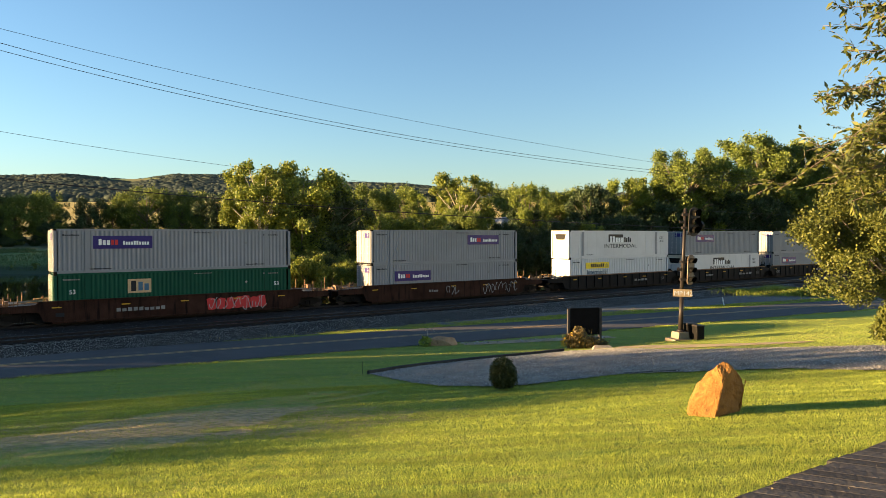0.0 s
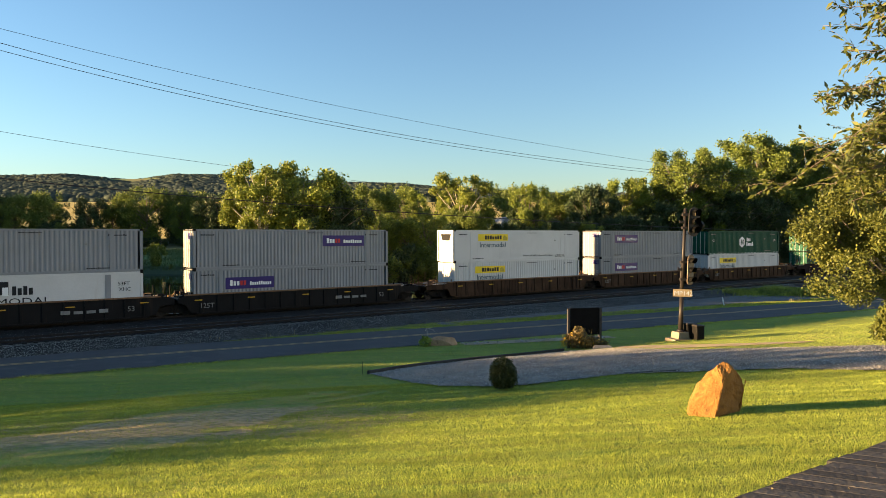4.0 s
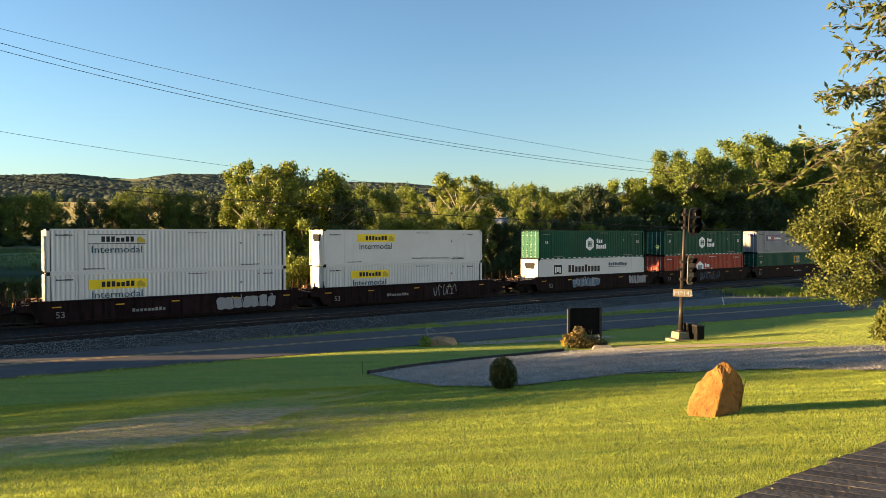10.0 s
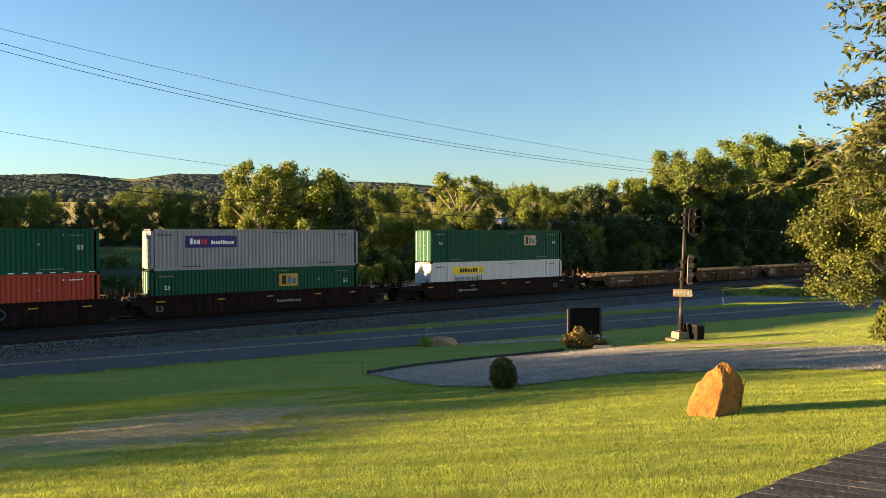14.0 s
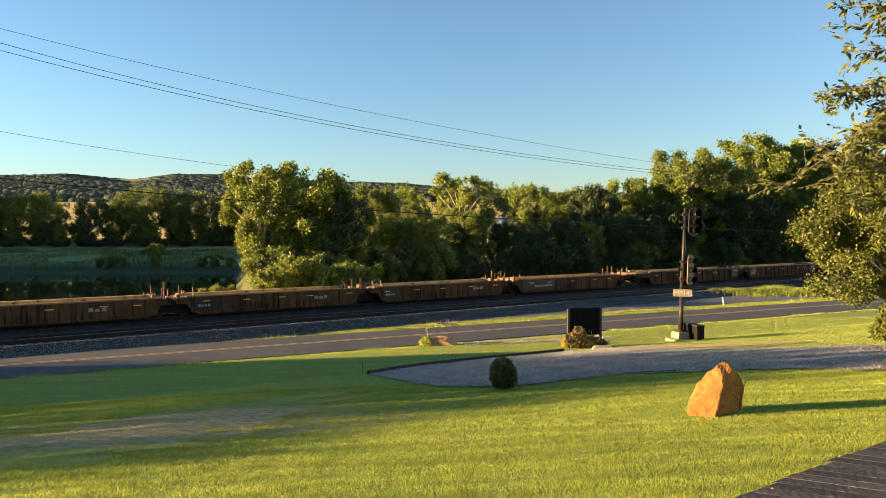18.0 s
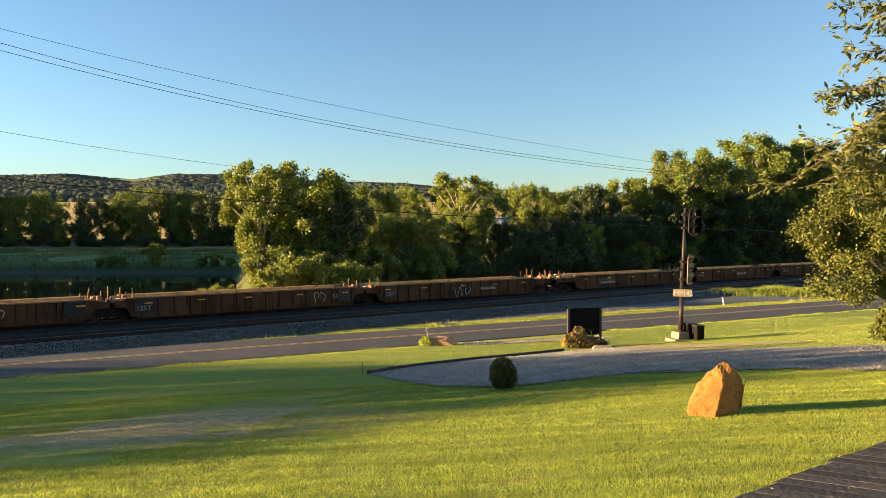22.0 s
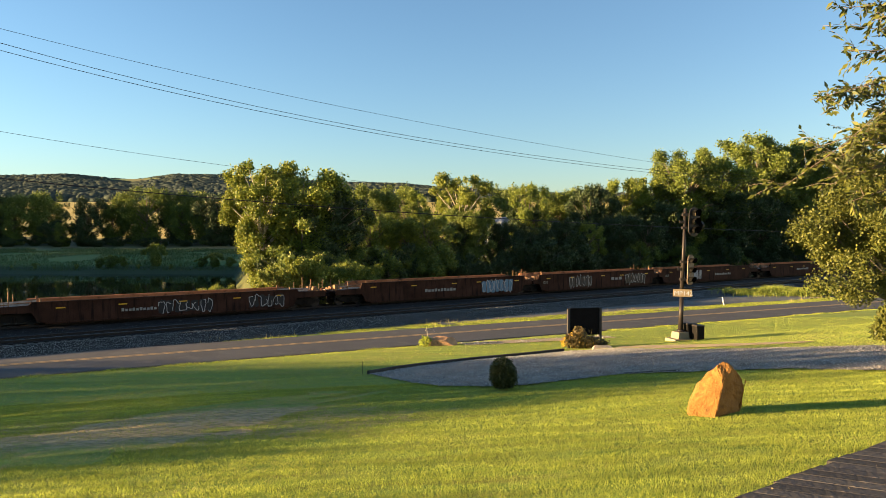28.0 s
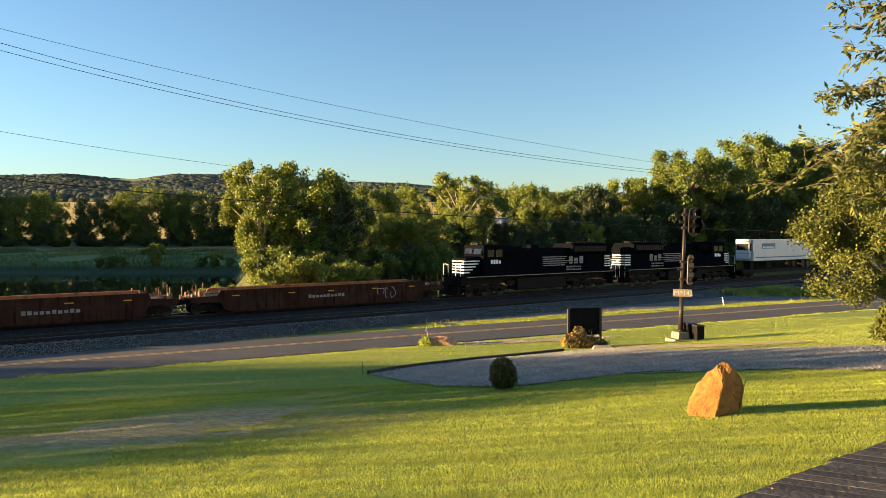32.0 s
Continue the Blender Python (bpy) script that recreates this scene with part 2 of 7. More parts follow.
def ripple(x, y, size):
    return np.sin(x / size + 1.3 * np.sin(y / size * 0.7)) * np.cos(y / size * 0.9 + np.sin(x / size * 0.6))


CREST_X = (-2.2, -0.9, -0.64, -0.55, -0.45, -0.39, -0.32, -0.28, -0.15, -0.06, 0.0, 0.1, 0.2, 0.35, 0.6, 1.5)
CREST_Z = (0.083, 0.083, 0.083, 0.085, 0.076, 0.085, 0.083, 0.078, 0.073, 0.071, 0.064, 0.060, 0.054, 0.045, 0.04, 0.04)


def ground_z(x, y):
    """Height of the ground; x and y may be arrays."""
    x, y = np.asarray(x, dtype=float), np.asarray(y, dtype=float)
    r, d = -0.4462 * x + 0.8949 * y, -0.5747 * x + 0.8184 * y
    lawn = run(36.4 - r, [0, 1.5, 7.1, 19.3, 25.6, 36.4, 60, 120, 400], [-0.66, -0.52, -0.3, 1.3, 1.87, 2.7, 3.6, 5.0, 9.0])
    lawn = lawn + np.clip((36.4 - r) / 10, 0, 1) * 0.03 * ripple(x, y, 1.7)
    flat = run(d, [42, 57, 60, 66, 72, 400], [-0.70, -0.72, -1.6, -2.6, -4.2, -4.2])
    flat = np.where((r < 44.5), np.minimum(flat, -0.66), flat)
    near = np.where(r < 36.4, lawn, flat)
    # beyond the river
    # out-of-view bank drawn nearer to carry the added shading trees
    bend = np.clip((-150 - x) * 0.8, 0, 120) * np.clip((420 - y) / 160, 0, 1)
    bank = run(y + bend, [140, 150, 158, 176, 232, 300, 700, 760], [-4.2, -3.3, -1.6, 0.4, 1.2, 6.0, 39.0, 41.0])
    hill = 5.87 + np.interp(x / np.maximum(y, 1.0), CREST_X, CREST_Z) * 1500
    rise = np.clip((y - 760) / 740, 0, 1)
    far = np.where(y > 760, 41 + (hill - 41) * rise ** 0.8 + 5 * ripple(x, y, 60) * rise * (1 - rise) * 3, bank)
    far = np.where(y > 1500, hill, far)
    far = far + np.where((y > 150) & (y < 230), 0.12 * ripple(x, y, 5.0), 0)
    side = np.clip((x - 40) / 120, 0, 1)
    back = np.where(y + bend > 140, far, np.minimum(near, 40))
    # the wooded bank keeps on to the east of the river
    land = np.clip((x + 0.31 * y) / 3.0, 0, 1) * np.clip((d - 56) / 2, 0, 1) * np.clip((235 - y) / 20, 0, 1)
    back = np.where(y < 235, np.maximum(back, -4.2 + 3.3 * land), back)
    return np.where((y > 95) & (x > 40), np.maximum(back, -4.2 + 3.4 * side), back)


def axis_steps(lo, hi, fine_lo, fine_hi, fine, grow=1.12):
    v = list(np.arange(fine_lo, fine_hi + 1e-6, fine))
    s = fine
    while v[-1] < hi:
        s *= grow
        v.append(v[-1] + s)
    s = fine
    while v[0] > lo:
        s *= grow
        v.insert(0, v[0] - s)
    return np.array(v)


def U(l, off=0.0, z=0.0):
    """A place on the railway: l metres along, off metres beyond the train's centre line."""
    return (-88.80 + 0.8184 * l - 0.5747 * off, 1.06 + 0.5747 * l + 0.8184 * off, z)


RAIL_TURN = 35.08


# oil stain and the train's shade, both put into this near-black
M_BED = mat("stained_shaded_ballast", (0.010, 0.0093, 0.0088), 0.9, 0, 0.5, 1.5, 18, 0.6, dirt=(0.024, 0.023, 0.022), dirt_at=0.58)


# ---- ground ----
def ground_material():
    m = bpy.data.materials.new("ground")
    m.use_nodes = True
    nt = m.node_tree
    b = nt.nodes["Principled BSDF"]
    b.inputs["Roughness"].default_value, b.inputs["Specular IOR Level"].default_value = 0.9, 0.2
    geo = nt.nodes.new("ShaderNodeNewGeometry")

    def dot(vx, vy):
        n = nt.nodes.new("ShaderNodeVectorMath")
        n.operation = "DOT_PRODUCT"
        nt.links.new(geo.outputs["Position"], n.inputs[0])
        n.inputs[1].default_value = (vx, vy, 0)
        return n.outputs["Value"]

    def noise_tex(scale, detail=4, squash=None):
        n = nt.nodes.new("ShaderNodeTexNoise")
        n.inputs["Scale"].default_value, n.inputs["Detail"].default_value = scale, detail
        if squash:
            mp = nt.nodes.new("ShaderNodeMapping")
            mp.inputs["Rotation"].default_value, mp.inputs["Scale"].default_value = (0, 0, radians(squash[0])), squash[1]
            nt.links.new(geo.outputs["Position"], mp.inputs[0])
            nt.links.new(mp.outputs[0], n.inputs["Vector"])
        else:
            nt.links.new(geo.outputs["Position"], n.inputs["Vector"])
        return n.outputs["Fac"]

    def step(v, lo, hi):
        n = nt.nodes.new("ShaderNodeMapRange")
        n.inputs["From Min"].default_value, n.inputs["From Max"].default_value = lo, hi
        nt.links.new(v, n.inputs["Value"])
        return n.outputs[0]

    def math_node(op, a, bb):
        n = nt.nodes.new("ShaderNodeMath")
        n.operation = op
        for i, s in enumerate((a, bb)):
            if isinstance(s, float):
                n.inputs[i].default_value = s
            else:
                nt.links.new(s, n.inputs[i])
        return n.outputs[0]

    def mix(fac, a, bb):
        n = nt.nodes.new("ShaderNodeMix")
        n.data_type = "RGBA"
        nt.links.new(fac, n.inputs["Factor"])
        for key, s in (("A", a), ("B", bb)):
            if isinstance(s, tuple):
                n.inputs[key].default_value = (*s, 1)
            else:
                nt.links.new(s, n.inputs[key])
        return n.outputs["Result"]

    r, d, y, x = dot(-0.4462, 0.8949), dot(-0.5747, 0.8184), dot(0, 1), dot(1, 0)
    wob = math_node("MULTIPLY_ADD", noise_tex(0.6), 1.4)
    # mown lawn: soil under thin grass, greener and browner drifts, mowing lines
    lawn = mix(step(noise_tex(0.35, 5), 0.35, 0.65), (0.17, 0.26, 0.042), (0.22, 0.265, 0.05))
    lawn = mix(step(noise_tex(1.1, 6, (-15, (0.3, 2.4, 1))), 0.40, 0.74), lawn, (0.23, 0.225, 0.045))
    lawn = mix(step(noise_tex(0.9, 6, (-13, (0.25, 2.6, 1))), 0.5, 0.78), lawn, (0.09, 0.15, 0.02))
    lawn = mix(step(noise_tex(14, 3), 0.5, 0.75), lawn, (0.11, 0.165, 0.022))
    # the worn dry patch
    cen = nt.nodes.new("ShaderNodeVectorMath")
    cen.operation = "SUBTRACT"
    cen.inputs[1].default_value = (-7.1, 16.7, 1.1)
    nt.links.new(geo.outputs["Position"], cen.inputs[0])
    rot = nt.nodes.new("ShaderNodeMapping")
    rot.inputs["Rotation"].default_value, rot.inputs["Scale"].default_value = (0, 0, radians(-52)), (0.155, 0.40, 0.0)
    nt.links.new(cen.outputs[0], rot.inputs[0])
    ln = nt.nodes.new("ShaderNodeVectorMath")
    ln.operation = "LENGTH"
    nt.links.new(rot.outputs[0], ln.inputs[0])
    patch = step(math_node("ADD", ln.outputs["Value"], math_node("MULTIPLY", noise_tex(1.6, 6), 0.9)), 1.6, 1.25)
    dry = mix(step(noise_tex(7, 6, (-20, (0.5, 1.4, 1))), 0.4, 0.62), (0.46, 0.33, 0.18), (0.20, 0.165, 0.08))
    lawn = mix(patch, lawn, dry)
    # stony ground by the track, weedy verge by the road
    stone = mix(step(noise_tex(18, 4), 0.42, 0.62), (0.15, 0.16, 0.157), (0.06, 0.065, 0.065))
    stone = mix(step(noise_tex(0.8, 5), 0.52, 0.7), stone, (0.09, 0.08, 0.068))
    verge = mix(step(noise_tex(1.3, 5), 0.4, 0.66), (0.09, 0.15, 0.02), (0.17, 0.18, 0.04))
    mid = mix(step(math_node("ADD", r, wob), 45.2, 45.9), verge, stone)
    wild = mix(step(noise_tex(0.5, 6), 0.4, 0.65), (0.045, 0.06, 0.016), (0.10, 0.10, 0.03))
    mid = mix(step(d, 56.5, 58.5), mid, wild)
    near = mix(step(r, 39.0, 39.2), lawn, mid)
    # far meadow, crop field and wooded hill
    meadow = mix(step(noise_tex(0.22, 6, (0, (0.2, 1.4, 1))), 0.38, 0.62), (0.07, 0.14, 0.036), (0.11, 0.16, 0.052))
    meadow = mix(step(y, 212.0, 216.0), meadow, mix(step(y, 236.0, 240.0), (0.13, 0.14, 0.07), (0.06, 0.07, 0.03)))
    crop = mix(step(noise_tex(0.05, 6, (0, (0.15, 1.2, 1))), 0.4, 0.62), (0.46, 0.34, 0.085), (0.36, 0.30, 0.09))
    wood = mix(step(noise_tex(0.06, 7), 0.4, 0.6), (0.022, 0.036, 0.018), (0.05, 0.062, 0.026))
    top = mix(step(noise_tex(0.012, 2), 0.5, 0.52), (0.17, 0.19, 0.055), (0.20, 0.18, 0.06))
    wood = mix(step(y, 1280.0, 1290.0), wood, top)
    meadow = mix(step(y, 160.0, 157.0), meadow, (0.03, 0.05, 0.02))
    far = mix(step(y, 268.0, 272.0), meadow, crop)
    far = mix(step(y, 712.0, 720.0), far, wood)
    nt.links.new(mix(step(y, 138.0, 140.0), near, far), b.inputs["Base Color"])
    bump = nt.nodes.new("ShaderNodeBump")
    bump.inputs["Strength"].default_value, bump.inputs["Distance"].default_value = 0.28, 0.03
    nt.links.new(noise_tex(16, 4), bump.inputs["Height"])
    nt.links.new(bump.outputs[0], b.inputs["Normal"])
    return m


def build_ground():
    xs = axis_steps(-2600, 2600, -42, 48, 0.5)
    ys = axis_steps(-400, 3200, -6, 66, 0.5, 1.06)
    gx, gy = np.meshgrid(xs, ys)
    gz = ground_z(gx, gy)
    nx, ny = len(xs), len(ys)
    idx = np.arange(nx * ny).reshape(ny, nx)
    q = np.stack([idx[:-1, :-1], idx[:-1, 1:], idx[1:, 1:], idx[1:, :-1]], axis=-1).reshape(-1, 4)
    me = raw_mesh("ground", np.stack([gx, gy, gz], -1).reshape(-1, 3).tolist(), q.tolist(), ground_material(), True)
    tagged(new("ground", me), "mown green lawn falling to a verge, with a riverbank and fields beyond", "ground", kind="structure")


build_ground()


def strip_mesh(name, outline, l0, l1, step, material, origin, turn):
    """A cross-section (off, z) carried along a straight line."""
    ls = np.arange(l0, l1 + 1e-6, step)
    c, s = math.cos(radians(turn)), math.sin(radians(turn))
    verts, faces, k = [], [], len(outline)
    for l in ls:
        for off, z in outline:
            verts.append((origin[0] + c * l - s * off, origin[1] + s * l + c * off, z))
    for i in range(len(ls) - 1):
        for j in range(k - 1):
            a = i * k + j
            faces.append((a, a + 1, a + k + 1, a + k))
    return raw_mesh(name, verts, faces, material)


ROAD_TURN = 26.5
ROAD_AT = (-17.66, 35.41)      # on the centre line
tagged(new("road", strip_mesh("road", [(-3.25, -0.75), (-3.15, -0.60), (-1.6, -0.575), (0, -0.55), (1.6, -0.575), (3.05, -0.60), (3.15, -0.75)], -260, 330, 5, M_ASPHALT, ROAD_AT, ROAD_TURN)),
       "grey two-lane asphalt road with a double yellow line", "road", kind="structure")
for off in (-0.15, 0.15):
    tagged(new("centre_line", strip_mesh("centre_line", [(off - 0.06, -0.5435), (off + 0.06, -0.5435)], -260, 330, 5, M_YELLOW, ROAD_AT, ROAD_TURN)),
           "faded yellow painted centre line of the road", "road marking", "centre lines", "structure")
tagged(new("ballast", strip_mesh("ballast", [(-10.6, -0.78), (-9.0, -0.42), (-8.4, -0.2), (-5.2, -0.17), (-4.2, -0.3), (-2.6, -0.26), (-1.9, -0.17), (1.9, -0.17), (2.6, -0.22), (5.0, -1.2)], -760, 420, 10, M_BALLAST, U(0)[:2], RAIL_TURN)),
       "near-black crushed-stone ballast bed under two railway tracks, train shade in its colour", "ballast", kind="structure")

water = bpy.data.materials.new("river_water")
water.use_nodes = True
wb = water.node_tree.nodes["Principled BSDF"]
wb.inputs["Base Color"].default_value, wb.inputs["Roughness"].default_value = (0.006, 0.012, 0.011, 1), 0.03
wb.inputs["Specular IOR Level"].default_value = 0.25
wn, wbp = water.node_tree.nodes.new("ShaderNodeTexNoise"), water.node_tree.nodes.new("ShaderNodeBump")
wn.inputs["Scale"].default_value, wn.inputs["Detail"].default_value = 0.7, 4
wgeo = water.node_tree.nodes.new("ShaderNodeNewGeometry")
water.node_tree.links.new(wgeo.outputs["Position"], wn.inputs["Vector"])
wbp.inputs["Strength"].default_value, wbp.inputs["Distance"].default_value = 0.03, 0.1
water.node_tree.links.new(wn.outputs["Fac"], wbp.inputs["Height"])
water.node_tree.links.new(wbp.outputs[0], wb.inputs["Normal"])
tagged(new("river", raw_mesh("river", [(-1500, -900, -3.0), (700, 60, -3.0), (700, 156, -3.0), (-1500, 156, -3.0)], [(0, 1, 2, 3)], water)),
       "calm dark green river behind the railway bank", "river", kind="structure")


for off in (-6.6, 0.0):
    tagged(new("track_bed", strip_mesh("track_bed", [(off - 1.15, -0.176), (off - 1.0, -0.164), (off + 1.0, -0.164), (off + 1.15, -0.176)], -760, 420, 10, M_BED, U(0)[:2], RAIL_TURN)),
           "oil-stained ballast between the rails, darkened further with train shade", "ballast", "track beds", "structure")


# ---- railway tracks ----
def rail_section(side, off, top, material, profile, name):
    return strip_mesh(name, [(off + side * a, top + b) for a, b in profile], -760, 420, 20, material, U(0)[:2], RAIL_TURN)


RAIL_WEB = [(-0.07, -0.17), (-0.07, -0.155), (-0.012, -0.135), (-0.012, -0.045), (-0.034, -0.035), (-0.034, -0.003), (0.034, -0.003), (0.034, -0.035), (0.012, -0.045), (0.012, -0.135), (0.07, -0.155), (0.07, -0.17)]
for n_track, off in ((1, -6.6), (2, 0.0)):
    tr = thing("railway_track", pose(0, 0, 0), "rusty steel rails on dark timber sleepers in stone ballast", "railway track", "railway tracks", "structure")
    for s in (-1, 1):
        rail = part("rail", rail_section(1, off + s * 0.7525, 0.0, M_RAIL, RAIL_WEB, "rail"), None, tr)
        part("rail_head", rail_section(1, off + s * 0.7525, 0.0, M_RAILTOP, [(-0.033, -0.002), (-0.028, 0.0015), (0.028, 0.0015), (0.033, -0.002)], "rail_head"), None, rail, "polished steel running surface")
    tie = boxes_mesh("sleeper", M_TIE, (-0.115, 0.115, -1.3, 1.3, -0.32, -0.13))
    rng = random.Random(n_track)
    near_ties = np.arange(62, 148, 0.56)
    for l in near_ties:
        t = part("sleeper", tie, None, tr)
        t.matrix_basis = pose(*U(l + rng.uniform(-0.03, 0.03), off + rng.uniform(-0.06, 0.06), rng.uniform(-0.015, 0.012)), 0, 0, RAIL_TURN + rng.uniform(-1.2, 1.2))
    rest = [l for l in np.arange(-200, 380, 0.56) if l < 61.7 or l > 148.2]
    bm = bmesh.new()
    for l in rest:
        vs = box(bm, -0.115, 0.115, -1.3, 1.3, -0.32, -0.13)
        m4 = pose(*U(l, off, 0), 0, 0, RAIL_TURN)
        for v in vs:
            v.co = m4 @ v.co
    far_ties = part("far_sleepers", bm, M_TIE, tr)
    far_ties["kind"] = "stuff"


# ---- the train ----
# Train space: x along the track (to the right), y away from the road, z up from the rail.
TRAIN = []           # (thing, place along the train)
WHEELS = []          # wheelsets of 0.42 m radius
LOCO_WHEELS = []


def travelled(t):
    return 19.15 * t - 0.013 * t * t


def on_track(p, t, z=0.0):
    return pose(*U(p - travelled(t), 0, z), 0, 0, RAIL_TURN)


def join_train(ob, p):
    ob.matrix_basis = on_track(p, 0.0)
    TRAIN.append((ob, p))
    return ob


def wheel_mesh(r, name):
    bm = bmesh.new()
    for s in (-1, 1):
        tube(bm, (0, s * 0.685, 0), (0, s * 0.715, 0), r + 0.028, r + 0.028, 24)
        tube(bm, (0, s * 0.715, 0), (0, s * 0.81, 0), r, r, 24)
        tube(bm, (0, s * 0.81, 0), (0, s * 0.822, 0), r * 0.82, r * 0.78, 20)
        tube(bm, (0, s * 0.822, 0), (0, s * 0.95, 0), 0.11, 0.1, 10)
        for k in range(3):
            a = 2 * math.pi * k / 3
            tube(bm, (0.06 * math.cos(a), s * 0.95, 0.06 * math.sin(a)), (0.06 * math.cos(a), s * 0.97, 0.06 * math.sin(a)), 0.018, seg=6)
    tube(bm, (0, -0.68, 0), (0, 0.68, 0), 0.085, seg=10)
    return mesh_of(name, bm, M_WHEEL)


WHEELSET = wheel_mesh(0.42, "wheelset")
LOCO_WHEELSET = wheel_mesh(0.53, "wheelset")


def side_frame_mesh():
    bm = bmesh.new()
    for s in (-1, 1):
        y0, y1 = (0.86, 1.02) if s > 0 else (-1.02, -0.86)
        prism(bm, [(-1.2, 0.40), (-1.2, 0.62), (-0.7, 0.70), (-0.35, 0.80), (0.35, 0.80), (0.7, 0.70), (1.2, 0.62), (1.2, 0.40), (0.95, 0.40), (0.45, 0.2), (-0.45, 0.2), (-0.95, 0.40)], y0, y1)
        for k in (-0.16, 0, 0.16):
            tube(bm, (k, s * 1.03, 0.26), (k, s * 1.03, 0.58), 0.06, seg=8)
        for k in (-0.89, 0.89):
            box(bm, k - 0.14, k + 0.14, s * 0.94 - 0.11, s * 0.94 + 0.11, 0.36, 0.56)
    box(bm, -0.22, 0.22, -0.9, 0.9, 0.42, 0.74)
    return mesh_of("truck_frame", bm, M_GUNK)


SIDE_FRAME = side_frame_mesh()


def truck(parent, x, axles=(-0.89, 0.89), mesh=None, wheel=None, store=None, r=0.42):
    t = part("truck", mesh or SIDE_FRAME, None, parent, "dark grimy cast-steel truck")
    t.location = (x, 0, 0)
    for a in axles:
        w = part("wheelset", wheel or WHEELSET, None, t)
        w.matrix_parent_inverse = pose(a, 0, r)
        (WHEELS if store is None else store).append(w)
    return t


def marking(parent, name, x0, x1, z0, z1, y, material, label="", lift=0.012):
    """A flat panel on the near side of a car or container."""
    bm = bmesh.new()
    box(bm, x0, x1, y - lift, y, z0, z1)
    return part(name, bm, material, parent, label)


def word_bars(parent, name, x0, x1, z0, z1, y, material, count, seed, label="", lift=0.016):
    """Writing that cannot be read, and names: a row of plain bars."""
    rng = random.Random(seed)
    bm = bmesh.new()
    w = (x1 - x0) / count
    for i in range(count):
        tall = i == 0 or rng.random() < 0.3
        box(bm, x0 + i * w + w * 0.12, x0 + (i + 1) * w - w * 0.16, y - lift, y, z0, z1 if tall else z0 + (z1 - z0) * 0.78)
    ob = part(name, bm, material, parent, label)
    if count > 3:
        ob["kind"] = "stuff"
    return ob


def scrawl(parent, x0, x1, z0, z1, y, material, seed, fill=None, loops=9, label="spray-painted scrawl"):
    """Spray-painted tangles: ribbons that loop along the side."""
    rng = random.Random(seed)
    if fill:
        bm = bmesh.new()
        n = 7
        w = (x1 - x0) / n
        for i in range(n):
            lo, hi = z0 + rng.uniform(0, 0.12), z1 - rng.uniform(0, 0.15)
            sk = rng.uniform(-0.12, 0.12)
            prism(bm, [(x0 + i * w + 0.03, lo + 0.06), (x0 + i * w + w * 0.5, lo), (x0 + (i + 1) * w - 0.02, lo + 0.08), (x0 + (i + 1) * w - 0.02 + sk, hi - 0.05), (x0 + i * w + w * 0.4 + sk, hi), (x0 + i * w + 0.03 + sk, hi - 0.1)], y - 0.008, y)
        part("spray_paint", bm, fill, parent, label)["kind"] = "stuff"
    bm = bmesh.new()
    w = (x1 - x0) / loops
    for i in range(loops):
        cx, cz = x0 + (i + 0.5) * w, (z0 + z1) / 2 + rng.uniform(-0.08, 0.08)
        a0, turn, rx, rz = rng.uniform(0, 6.28), rng.uniform(3.4, 5.6), w * rng.uniform(0.3, 0.52), (z1 - z0) * rng.uniform(0.3, 0.48)
        th, last = 0.045, None
        for k in range(9):
            a = a0 + turn * k / 8
            wob = 1 + 0.25 * math.sin(3 * a + i)
            p = (cx + rx * wob * math.cos(a), cz + rz * wob * math.sin(a))
            if last:
                dx, dz = p[0] - last[0], p[1] - last[1]
                L = math.hypot(dx, dz) or 1
                nx, nz = -dz / L * th * 0.5, dx / L * th * 0.5
                prism(bm, [(last[0] + nx, last[1] + nz), (last[0] - nx, last[1] - nz), (p[0] - nx, p[1] - nz), (p[0] + nx, p[1] + nz)], y - 0.014, y - 0.004)
            last = p
    part("spray_line", bm, material, parent, label)["kind"] = "stuff"


# rust lightened to a sunlit tone for end gear and ribbed cars' chords
M_GEAR = mat("rusted_lit_gear", (0.17, 0.095, 0.05), 0.75, 0, 0.4, 3, 25, 0.2, dirt=(0.07, 0.04, 0.025), dirt_at=0.55)
# pale grey puts the light on platform tops and sills into the colour
M_PLATE = mat("lit_deck_plate", (0.24, 0.215, 0.19), 0.6, 0, 0.35, 2, 25, 0.15, dirt=(0.10, 0.06, 0.04), dirt_at=0.55)


